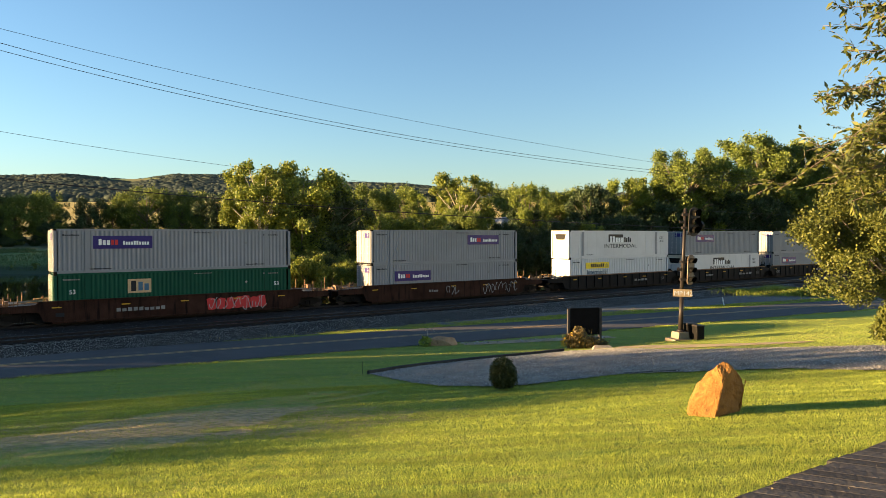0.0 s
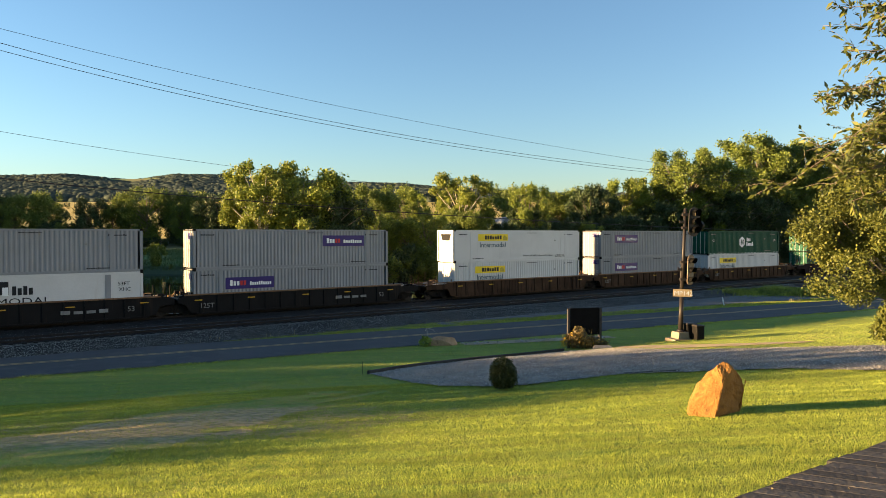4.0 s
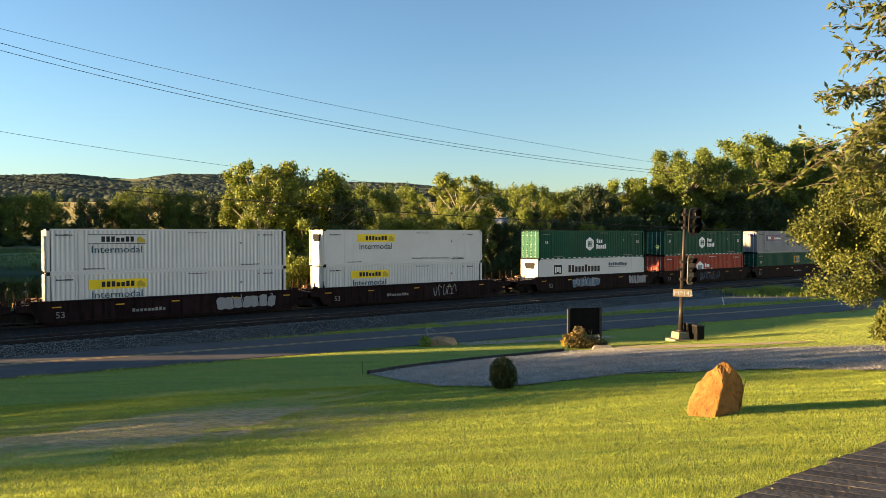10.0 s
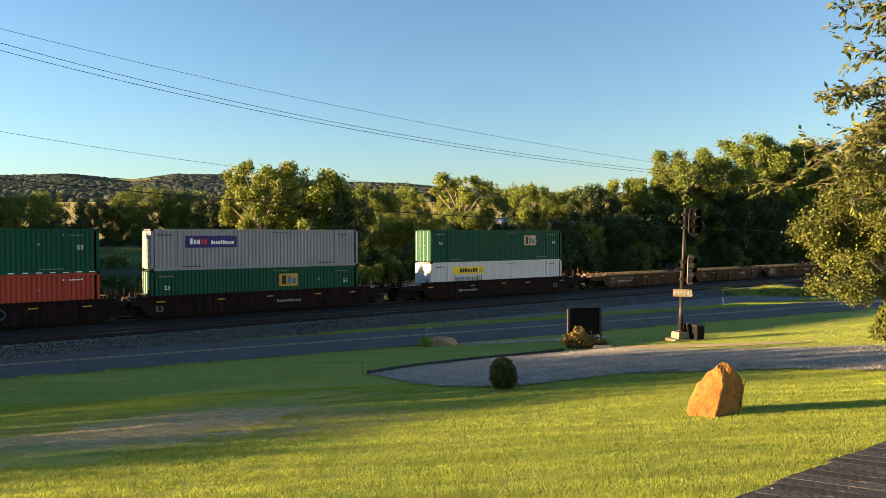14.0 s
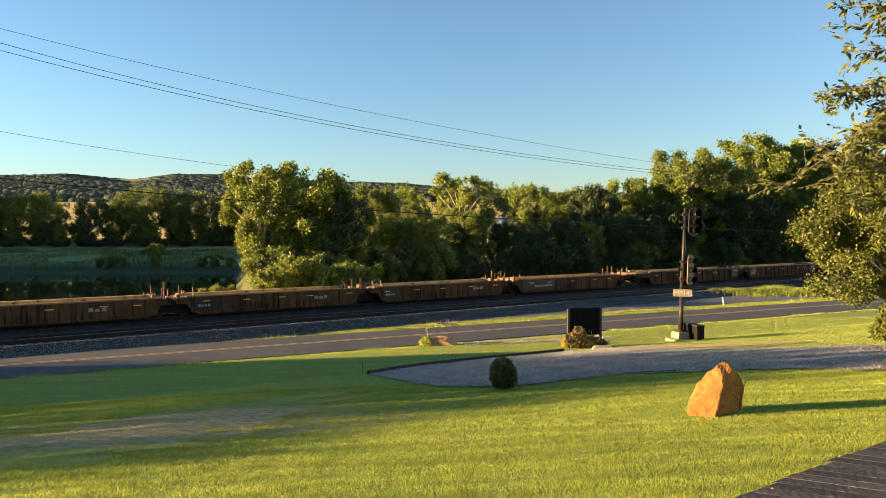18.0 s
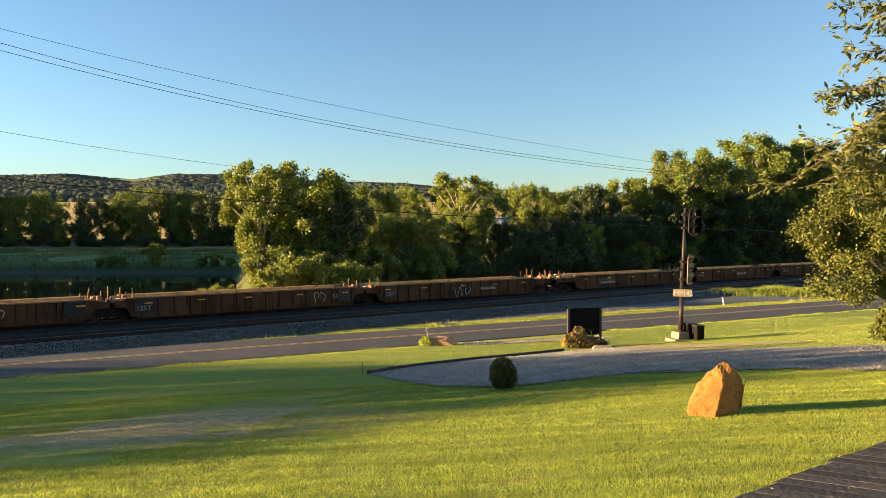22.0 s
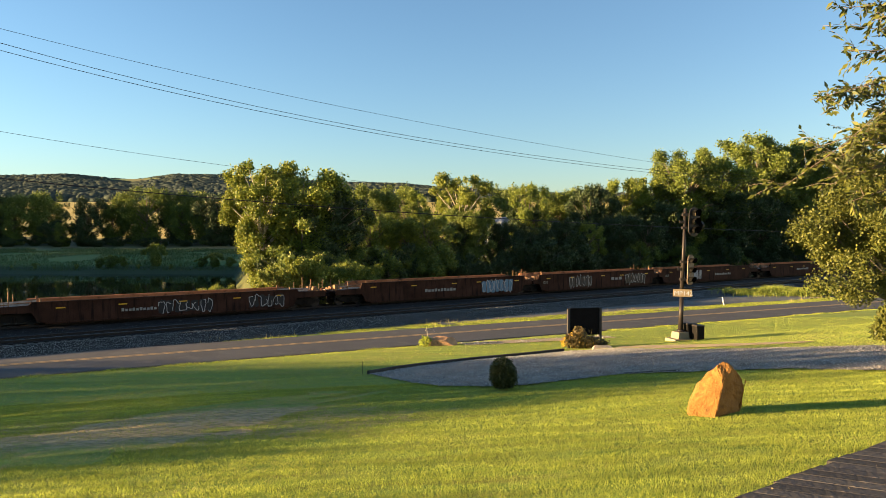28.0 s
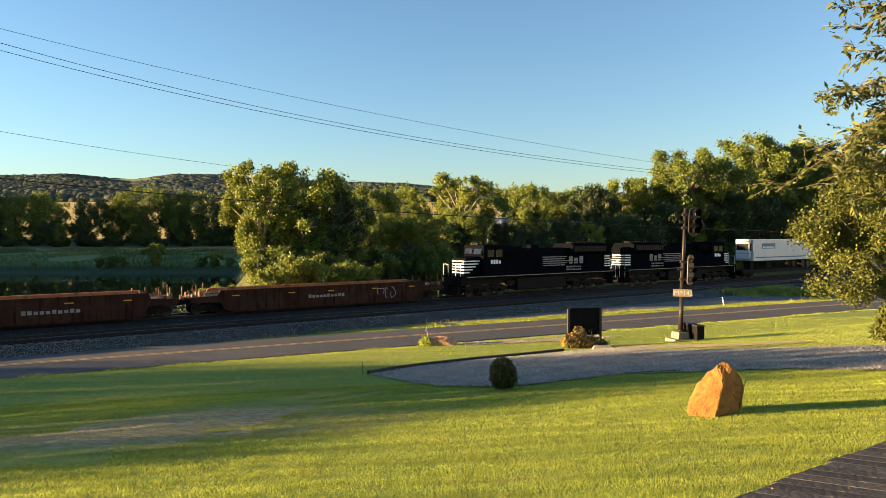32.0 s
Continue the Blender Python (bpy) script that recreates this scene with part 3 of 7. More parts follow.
def well_unit(p0, p1, material, left_end, right_end, ribs=0, label="", half=8.45, marks=None, low=False, inner=None, top=1.44):
    """One well of a container car, from joint to joint; ends are 'coupler' or 'joint'."""
    mid, L = (p0 + p1) / 2, p1 - p0
    if left_end != right_end:
        mid_well = mid + (0.85 if left_end == "coupler" else -0.85)
    else:
        mid_well = mid
    h = min(half, L / 2 - 1.35)
    off = mid_well - mid
    a, b = off - h, off + h                                        # the well
    e0, e1 = -L / 2 + (0.42 if left_end == "coupler" else 0.12), L / 2 - (0.42 if right_end == "coupler" else 0.12)
    bot = 0.15
    plat = 1.12 if low else 1.18
    car = thing("well_car", pose(0, 0, 0), label, "rail car", "well cars of the train")
    for s, nm in ((-1, "near"), (1, "far")):
        y0, y1 = (-1.50, -1.41) if s < 0 else (1.41, 1.50)
        bm = bmesh.new()
        prism(bm, [(a - 0.15, bot + 0.1), (a + 0.5, bot), (b - 0.5, bot), (b + 0.15, bot + 0.1), (b + 0.45, 0.84), (e1, 0.90), (e1, plat + 0.10), (b + 0.62, plat + 0.16), (b + 0.50, top), (a - 0.50, top), (a - 0.62, plat + 0.16), (e0, plat + 0.10), (e0, 0.90), (a - 0.45, 0.84)], y0, y1)
        wall = part("side_wall", bm, material if s < 0 else (inner or M_INNER), car)
        bm = bmesh.new()
        box(bm, a - 0.5, b + 0.5, s * 1.44 - 0.11, s * 1.44 + 0.11, top, top + 0.09)
        part("top_chord", bm, (inner or M_INNER) if s > 0 else (M_GEAR if ribs else material), wall)
        bm = bmesh.new()
        box(bm, a + 0.3, b - 0.3, s * 1.46 - 0.09, s * 1.46 + 0.09, bot - 0.06, bot + 0.05)
        part("bottom_chord", bm, material, wall)
        if ribs:
            rib = boxes_mesh("rib", material, (-0.05, 0.05, -0.045, 0.045, bot + 0.05, top))
            for i in range(ribs):
                r = part("rib", rib, None, wall)
                r.location = (a + (b - a) * (i + 0.5) / ribs, s * 1.535, 0)
        if s < 0:
            rng = random.Random(int(p0))
            tape = boxes_mesh("reflector", M_REFLECT, (-0.27, 0.27, -0.006, 0.0, -0.036, 0.036))
            for k in range(5):
                r = part("reflector", tape, None, wall, "yellow reflective strip")
                r.location = (a + 0.8 + (b - a - 1.6) * k / 4 + rng.uniform(-0.5, 0.5), -1.505 - (0.085 if ribs else 0.0), top - 0.33 + rng.uniform(-0.03, 0.03))
    # floor of the well and bulkheads
    bm = bmesh.new()
    box(bm, a, b, -1.41, 1.41, bot, bot + 0.09)
    part("well_floor", bm, M_GUNK, car)
    for x in (a - 0.06, b - 0.02):
        bm = bmesh.new()
        box(bm, x, x + 0.08, -1.41, 1.41, bot + 0.1, plat)
        part("bulkhead", bm, material, car)
    # end platforms with their gear
    rng = random.Random(int(p0 * 3))
    for sgn, e, w, kind in ((-1, e0, a, left_end), (1, e1, b, right_end)):
        bm = bmesh.new()
        x0, x1 = sorted((e, w))
        box(bm, x0, x1, -1.36, 1.36, plat - 0.10, plat)
        box(bm, x0, x1, -0.34, 0.34, 0.72, plat - 0.10)
        plate = part("end_platform", bm, material, car)
        rusty = {M_WELLBLACK.name: M_GUNK, M_MAROON.name: M_RUST}.get(material.name, M_GEAR)
        bm = bmesh.new()
        box(bm, x0 + 0.12, x1 - 0.06, -1.2, 1.2, plat + 0.004, plat + 0.02)
        part("deck_plate", bm, M_PLATE, plate, "pale steel deck plate with a sunlit tone in its colour")
        for s in (-1, 1):
            bm = bmesh.new()
            prism(bm, [(w - sgn * 0.02, s * 1.40), (w - sgn * 0.02, s * 1.22), (e - sgn * 0.35, s * 0.28), (e - sgn * 0.35, s * 0.48)], plat + 0.14, plat + 0.24, "z")
            part("diagonal_sill", bm, M_PLATE, plate, "pale flat diagonal sill with a sunlit tone in its colour")

        def gear(name, pts, radius, seg=6):
            g = bmesh.new()
            path_tube(g, pts, radius, seg)
            return part(name, g, rusty, plate)

        for s in (-1, 1):
            gear("brace", [(w, s * 1.25, top + 0.03), (e - sgn * 0.2, s * 0.45, plat + 0.12)], 0.05)
            gear("lock_peg", [(w - sgn * 0.05, s * 1.3, top + 0.08), (w - sgn * 0.05, s * 1.3, top + 0.26)], 0.06)
            xs = e - sgn * 0.55
            gear("grab_iron", [(xs, s * 1.34, plat), (xs, s * 1.34, plat + 0.42), (xs - sgn * 0.45, s * 1.34, plat + 0.42), (xs - sgn * 0.45, s * 1.34, plat)], 0.022, 5)
        gear("cross_shaft", [(e - sgn * 0.3, -0.9, plat + 0.12), (e - sgn * 0.3, 0.9, plat + 0.12)], 0.07, 8)
        gear("brake_rod", [(e - sgn * 0.9, -1.1, plat + 0.2), (e - sgn * 0.5, 0.2, plat + 0.16)], 0.05)
        for k in range(5 if kind == "coupler" else 4):
            x, s = e - sgn * (0.1 + 0.38 * k), (-1 if k % 2 else 1)
            gear("post", [(x, s * 1.2, plat), (x, s * 1.2, plat + 0.6 + 0.5 * rng.random())], 0.034)
        for k in range(3):
            x, hh = e - sgn * (0.25 + 0.7 * rng.random()), plat + 0.2 + 0.32 * rng.random()
            g = bmesh.new()
            box(g, x - 0.14, x + 0.14, -1.15 + k * 0.8, -0.75 + k * 0.8, plat, hh)
            part("gear_box", g, rusty, plate)
        if kind == "coupler":
            bm = bmesh.new()
            box(bm, *sorted((e, e + sgn * 0.30)), -0.17, 0.17, 0.72, 1.0)
            box(bm, *sorted((e + sgn * 0.28, e + sgn * 0.44)), -0.20, 0.24, 0.68, 1.04)
            tube(bm, (e - sgn * 0.1, -0.5, 0.62), (e + sgn * 0.38, -0.4, 0.42), 0.03, seg=6)
            part("coupler", bm, M_GUNK, car)
    if left_end == "coupler":
        truck(car, e0 + 1.55)
    else:
        truck(car, -L / 2)
    if right_end == "coupler":
        truck(car, e1 - 1.55)
    y = -1.502 - (0.085 if ribs else 0)
    for mk in marks or ():
        kind, fx, width, *more = mk
        x = a + (b - a) * fx
        if kind == "num":
            letters(more[0], more[1], M_STENCIL, "number", car, pose(x, y - 0.012, more[2], 90, 0, 0), "white stencilled lettering")
        elif kind == "bars":
            word_bars(car, "stencil", x, x + width, more[0], more[1], y, M_STENCIL, more[2], int(p0 + x * 7), "worn white stencil")
        elif kind == "spray":
            scrawl(car, x, x + width, bot + 0.12, top - 0.15, y, more[0], int(p0 + x), more[1], int(width * 2.2))
        elif kind == "plate":
            marking(car, "data_plate", x, x + width, more[0], more[1], y, M_INKBLACK, "black stencil panel", 0.008)
    return join_train(car, mid)


# ---- containers ----
CL, CW, CH = 16.1, 2.59, 2.9     # length, width, height


def corrugated_mesh(name, material, pitch=0.275, depth=0.035):
    """Both long sides, with a folded profile."""
    n = int((CL - 0.5) / pitch)
    verts, faces = [], []
    for s in (-1, 1):
        base = len(verts)
        for i in range(n + 1):
            x = -CL / 2 + 0.25 + (CL - 0.5) * i / n
            w = (CL - 0.5) / n
            for dx, dep in ((0.0, 0), (0.28 * w, 0), (0.5 * w, depth), (0.78 * w, depth)):
                if x + dx > CL / 2 - 0.25:
                    continue
                y = s * (CW / 2 - 0.02 - dep)
                verts.append((x + dx, y, 0.16))
                verts.append((x + dx, y, CH - 0.12))
        k = (len(verts) - base) // 2
        for i in range(k - 1):
            a = base + 2 * i
            faces.append((a, a + 2, a + 3, a + 1) if s < 0 else (a, a + 1, a + 3, a + 2))
    return raw_mesh(name, verts, faces, material)


def ribbed_smooth_mesh(name, material):
    bm = bmesh.new()
    for s in (-1, 1):
        y0, y1 = (-CW / 2 + 0.015, -CW / 2 + 0.06) if s < 0 else (CW / 2 - 0.06, CW / 2 - 0.015)
        box(bm, -CL / 2 + 0.2, CL / 2 - 0.2, y0, y1, 0.16, CH - 0.12)
        for k in range(1, 12):
            x = -CL / 2 + CL * k / 12
            box(bm, x - 0.02, x + 0.02, s * (CW / 2 - 0.013) - 0.004, s * (CW / 2 - 0.013) + 0.004, 0.18, CH - 0.14)
    return mesh_of(name, bm, material)


def frame_meshes(material, tag):
    """Posts, rails, roof, floor and ends that all containers of one colour share."""
    d = {}
    e = CL / 2
    d["roof"] = boxes_mesh("roof", material, (-e + 0.06, e - 0.06, -CW / 2 + 0.05, CW / 2 - 0.05, CH - 0.05, CH - 0.015))
    d["floor"] = boxes_mesh("floor_frame", M_GUNK, (-e + 0.1, e - 0.1, -CW / 2 + 0.08, CW / 2 - 0.08, 0.03, 0.16))
    d["corner_post"] = boxes_mesh("corner_post", material, (-0.09, 0.09, -0.08, 0.08, 0.0, CH))
    d["lift_post"] = boxes_mesh("lift_post", material, (-0.14, 0.14, -0.02, 0.02, 0.1, CH), (-0.1, 0.1, -0.045, 0.045, CH - 0.02, CH + 0.012))
    d["top_rail"] = boxes_mesh("top_rail", material, (-e, e, -0.035, 0.035, -0.12, 0.0))
    d["bottom_rail"] = boxes_mesh("bottom_rail", material, (-e, e, -0.035, 0.035, 0.0, 0.17))
    d["corrugated"] = corrugated_mesh("side_panel", material)
    d["smooth"] = ribbed_smooth_mesh("side_panel", material)
    bm = bmesh.new()
    box(bm, -0.03, 0.03, -CW / 2 + 0.08, CW / 2 - 0.08, 0.1, CH - 0.06)
    for k in range(9):
        y = -1.1 + 2.2 * k / 8
        box(bm, 0.03, 0.06, y - 0.07, y + 0.07, 0.2, CH - 0.2)
    d["end_wall"] = mesh_of("end_wall", bm, material)
    bm = bmesh.new()
    box(bm, -0.035, 0.0, 0.008, CW / 2 - 0.1, 0.12, CH - 0.1)
    for k in range(5):
        z = 0.45 + 0.48 * k
        box(bm, -0.05, -0.034, 0.06, CW / 2 - 0.16, z - 0.09, z + 0.09)
    d["door"] = mesh_of("end_door", bm, material)
    bm = bmesh.new()
    tube(bm, (-0.075, 0, 0.1), (-0.075, 0, CH - 0.1), 0.02, seg=6)
    for z in (0.3, 0.9, 1.5, 2.4):
        box(bm, -0.09, -0.045, -0.05, 0.05, z - 0.03, z + 0.03)
    d["lock_rod"] = mesh_of("lock_rod", bm, M_TAN)
    return d


FRAMES = {k: frame_meshes(m, k) for k, m in (("grey", M_GREY), ("white", M_WHITE), ("green", M_GREEN), ("red", M_RED))}
CASTING = boxes_mesh("corner_casting", M_GUNK, (-0.1, 0.1, -0.09, 0.09, 0.0, 0.12))


def reefer_unit(parent):
    """The cooling machine in the end of a refrigerated container."""
    e = -CL / 2
    bm = bmesh.new()
    box(bm, e - 0.02, e + 0.03, -1.15, 1.15, 0.12, CH - 0.08)
    body = part("cooling_unit", bm, M_TAN, parent, "recessed cooling unit with dark grilles")
    bm = bmesh.new()
    prism(bm, [(-0.8, 2.55), (-0.55, 1.95), (0.55, 1.95), (0.8, 2.55)], e - 0.05, e - 0.02, "x")
    for k in range(5):
        box(bm, e - 0.06, e - 0.05, -0.7, 0.7, 2.05 + 0.1 * k, 2.09 + 0.1 * k)
    part("grille", bm, M_HOOD, body)
    bm = bmesh.new()
    box(bm, e - 0.045, e - 0.02, -0.95, 0.95, 1.05, 1.8)
    box(bm, e - 0.07, e - 0.045, -0.3, 0.05, 1.2, 1.5)
    part("access_panel", bm, M_WHITE, body)
    bm = bmesh.new()
    for s in (-1, 1):
        box(bm, e - 0.12, e - 0.02, s * 1.2 - 0.05, s * 1.2 + 0.05, 0, CH)
        tube(bm, (e - 0.08, s * 1.02, 0.3), (e - 0.08, s * 1.02, 2.6), 0.02, seg=6)
    for z in (0.06, 0.9, CH - 0.06):
        box(bm, e - 0.1, e - 0.02, -1.2, 1.2, z - 0.05, z + 0.05)
    part("guard_frame", bm, M_TAN, body)


YN = -CW / 2 + 0.012         # plane of markings on the near side


def container(colour, skin, label, reefer=False):
    f = FRAMES[colour]
    c = thing("shipping_container", pose(0, 0, 0), label, "container", "containers on the train")
    part("side_panel", f[skin], None, c)
    part("roof", f["roof"], None, c)
    part("floor_frame", f["floor"], None, c)
    for sx in (-1, 1):
        for sy in (-1, 1):
            q = part("corner_post", f["corner_post"], None, c)
            q.location = (sx * (CL / 2 - 0.09), sy * (CW / 2 - 0.08), 0)
            for z in (-0.004, CH - 0.116):
                k = part("corner_casting", CASTING, None, q)
                k.location = (sx * 0.004, sy * 0.004, z)
            q = part("lift_post", f["lift_post"], None, c)
            q.location = (sx * 6.1, sy * (CW / 2 - 0.01), 0)
    for sy in (-1, 1):
        q = part("top_rail", f["top_rail"], None, c)
        q.location = (0, sy * (CW / 2 - 0.035), CH)
        q = part("bottom_rail", f["bottom_rail"], None, c)
        q.location = (0, sy * (CW / 2 - 0.035), 0)
    q = part("end_wall", f["end_wall"], None, c)
    q.location = (CL / 2 - 0.07, 0, 0)
    if reefer:
        reefer_unit(c)
    else:
        for y in (-CW / 2 + 0.092, 0.0):
            q = part("end_door", f["door"], None, c)
            q.location = (-CL / 2, y, 0)
            for yr in (0.35, 0.95):
                part("lock_rod", f["lock_rod"], None, q).location = (0, yr, 0)
    return c


def lx(x):
    return x - CL / 2


def small_print(c, ink, seed):
    rng = random.Random(seed)
    for x, z, w, h, n in ((0.5, 2.45, 1.0, 0.10, 8), (13.9, 2.45, 1.2, 0.09, 9), (1.9, 0.22, 1.5, 0.08, 11), (12.6, 0.26, 1.5, 0.08, 11), (8.8, 2.62, 1.3, 0.06, 12)):
        word_bars(c, "small_print", lx(x), lx(x + w), z, z + h, YN - 0.004, ink, n, seed + int(x), "row of small worn lettering")
    for x, z in ((12.6, 1.9),):
        bm = bmesh.new()
        prism(bm, [(lx(x) - 0.11, z), (lx(x), z - 0.11), (lx(x) + 0.11, z), (lx(x), z + 0.11)], YN - 0.012, YN - 0.004)
        part("placard", bm, M_STENCIL, c, "pale diamond placard")


def purple_logo(c, x0, z0):
    b = marking(c, "logo_panel", lx(x0), lx(x0 + 3.7), z0, z0 + 0.86, YN - 0.004, M_PURPLE, "purple panel with white and red blocks", 0.012)
    word_bars(b, "logo_mark", lx(x0 + 0.3), lx(x0 + 1.05), z0 + 0.25, z0 + 0.66, YN - 0.02, M_INKWHITE, 3, 5)
    word_bars(b, "logo_mark", lx(x0 + 1.06), lx(x0 + 1.55), z0 + 0.25, z0 + 0.6, YN - 0.02, M_INKRED, 2, 8)
    word_bars(b, "logo_mark", lx(x0 + 1.8), lx(x0 + 3.5), z0 + 0.25, z0 + 0.52, YN - 0.02, M_INKWHITE, 10, 6)


def end_patch(c, material, z):
    bm = bmesh.new()
    box(bm, -CL / 2 - 0.062, -CL / 2 - 0.054, -1.05, -0.08, z, z + 0.42)
    part("end_logo", bm, material, c, "purple patch on the end door")


def grey_box(x0, z0, label):
    c = container("grey", "corrugated", label)
    purple_logo(c, x0, z0)
    end_patch(c, M_PURPLE, 2.2)
    small_print(c, M_INKBLACK, int(x0 * 10))
    return c


def yellow_logo(c, x0, z0, word, faded=False, ink=None):
    b = marking(c, "logo_panel", lx(x0), lx(x0 + 3.6), z0 + 0.7, z0 + 1.34, YN - 0.004, M_WHITE if faded else M_SIGNYELLOW, "yellow panel with dark blocks", 0.012)
    if faded:
        bm = bmesh.new()
        for za, zb in ((0.7, 0.74), (1.3, 1.34)):
            box(bm, lx(x0), lx(x0 + 3.6), YN - 0.03, YN - 0.016, z0 + za, z0 + zb)
        part("logo_border", bm, M_INKBLACK, b)
    word_bars(b, "logo_mark", lx(x0 + 0.75), lx(x0 + 2.85), z0 + 0.84, z0 + 1.2, YN - 0.02, M_INKBLACK, 7, 31)
    bm = bmesh.new()
    prism(bm, [(lx(x0 + 3.0), z0 + 0.78), (lx(x0 + 3.5), z0 + 0.78), (lx(x0 + 3.5), z0 + 1.0), (lx(x0 + 3.2), z0 + 1.22), (lx(x0 + 3.0), z0 + 1.1)], YN - 0.022, YN - 0.016)
    part("logo_mark", bm, mat("dull_gold", (0.38, 0.30, 0.03), 0.5), b)
    letters(word, 0.5, ink or M_TEAL, "lettering", c, pose(lx(x0 + 0.15), YN - 0.012, z0 + 0.1, 90, 0, 0) @ Matrix.Diagonal((1.06, 1, 1, 1)), "dark teal raised lettering")


def hexagon_logo(c, cx, cz, r=0.72, house=False):
    pts = [(lx(cx) + r * 0.94 * math.cos(radians(a)), cz + r * math.sin(radians(a))) for a in (90, 30, -30, -90, -150, 150)]
    if house:
        pts = [(lx(cx), cz + r), (lx(cx) + r * 0.85, cz + r * 0.5), (lx(cx) + r * 0.85, cz - r * 0.8), (lx(cx) - r * 0.85, cz - r * 0.8), (lx(cx) - r * 0.85, cz + r * 0.5)]
    bm = bmesh.new()
    prism(bm, pts, YN - 0.014, YN - 0.004)
    b = part("hexagon", bm, M_INKWHITE, c, "white hexagonal emblem")
    bm = bmesh.new()
    for x in (-0.42, -0.2, 0.12, 0.34):
        box(bm, lx(cx) + x * r, lx(cx) + (x + 0.13) * r, YN - 0.022, YN - 0.014, cz - 0.45 * r, cz + 0.45 * r)
    box(bm, lx(cx) - 0.3 * r, lx(cx) + 0.3 * r, YN - 0.024, YN - 0.0225, cz - 0.08 * r, cz + 0.08 * r)
    part("hexagon_mark", bm, M_GREEN if not house else M_TEAL, b)
    word_bars(c, "name_mark", lx(cx + 1.0), lx(cx + 1.95), cz + 0.08, cz + 0.55, YN - 0.004, M_INKWHITE, 3, 11, "white blocks of a name")
    word_bars(c, "name_mark", lx(cx + 0.95), lx(cx + 2.55), cz - 0.52, cz - 0.02, YN - 0.004, M_INKWHITE, 5, 12, "white blocks of a name")


def green_box(label, kind):
    c = container("green", "corrugated", label)
    small_print(c, M_STENCIL, 77)
    for x, z in ((0.85, 1.55), (14.75, 1.55)):
        letters("53", 0.3, M_INKWHITE, "number", c, pose(lx(x), YN - 0.012, z, 90, 0, 0), "white numerals")
    if kind == "hex":
        hexagon_logo(c, 7.3, 1.5)
        # sunlit spots of the bottom rail drawn as white dashes
        dash = boxes_mesh("dash", M_INKWHITE, (-0.17, 0.17, -0.006, 0.0, -0.032, 0.032))
        for k in range(21):
            part("dash", dash, None, c, "white dash painted as a highlight on the bottom rail").location = (lx(0.45 + k * 0.76), YN - 0.012, 0.085)
    elif kind == "house":
        hexagon_logo(c, 8.3, 1.5, 0.85, True)
    else:
        x0, face = {"pale": (4.4, M_SIGN), "tan": (5.2, mat("tan_panel", (0.38, 0.30, 0.20), 0.6)), "gold": (9.3, mat("gold_panel", (0.40, 0.26, 0.04), 0.6)), "far": (11.0, M_SIGN)}[kind]
        b = marking(c, "logo_panel", lx(x0), lx(x0 + 1.5), 1.45, 2.4, YN - 0.004, face, "pale square panel with dark blocks", 0.014)
        word_bars(b, "logo_mark", lx(x0 + 0.15), lx(x0 + 0.6), 1.58, 2.28, YN - 0.018, M_INKBLACK, 1, 3)
        word_bars(b, "logo_mark", lx(x0 + 0.62), lx(x0 + 1.4), 1.6, 2.2, YN - 0.018, M_BLUE, 2, 9)
    return c


def white_box(x0, z0, label, reefer=False, faded=False, ink=None):
    c = container("white", "smooth" if reefer else "corrugated", label, reefer)
    yellow_logo(c, x0, z0, "Intermodal", faded, ink)
    small_print(c, M_INKBLACK, int(x0 * 10) + 3)
    if reefer:
        letters("30 Pallets (48\"X40\")  Refrigerated Container", 0.16, M_INKBLACK, "lettering", c, pose(lx(8.3), YN - 0.012, 0.36, 90, 0, 0), "small dark lettering")
        letters("TOP LIFT ONLY", 0.13, M_INKBLACK, "lettering", c, pose(lx(12.7), YN - 0.012, 0.36, 90, 0, 0))
    return c


def outlined_white(label):
    """White refrigerated container with big shadowed black-and-white letters."""
    c = container("white", "smooth", label, True)
    x0 = 5.9
    b = marking(c, "logo_shadow", lx(x0), lx(x0 + 2.35), 1.68, 2.5, YN - 0.004, M_INKBLACK, "black drop-shadow lettering blocks", 0.01)
    word_bars(b, "logo_mark", lx(x0 + 0.2), lx(x0 + 2.4), 1.62, 2.3, YN - 0.014, M_INKWHITE, 5, 14)
    word_bars(c, "logo_mark", lx(x0 + 2.5), lx(x0 + 3.7), 1.64, 2.2, YN - 0.004, M_INKBLACK, 4, 15)
    letters("INTERMODAL", 0.44, M_INKBLACK, "lettering", c, pose(lx(5.2), YN - 0.012, 1.04, 90, 0, 0) @ Matrix.Diagonal((1.42, 1, 1, 1)), "wide black lettering")
    letters("53FT", 0.26, M_INKBLACK, "lettering", c, pose(lx(14.5), YN - 0.012, 2.0, 90, 0, 0))
    letters("XHC", 0.26, M_INKBLACK, "lettering", c, pose(lx(14.55), YN - 0.012, 1.62, 90, 0, 0))
    letters("TOP LIFT ONLY", 0.12, M_INKBLACK, "lettering", c, pose(lx(2.4), YN - 0.012, 0.3, 90, 0, 0))
    for x in (1.95, 13.9):
        marking(c, "lift_band", lx(x) - 0.17, lx(x) + 0.17, 0.25, 2.75, YN - 0.024, M_GREY, "grey lifting band", 0.012)
    return c


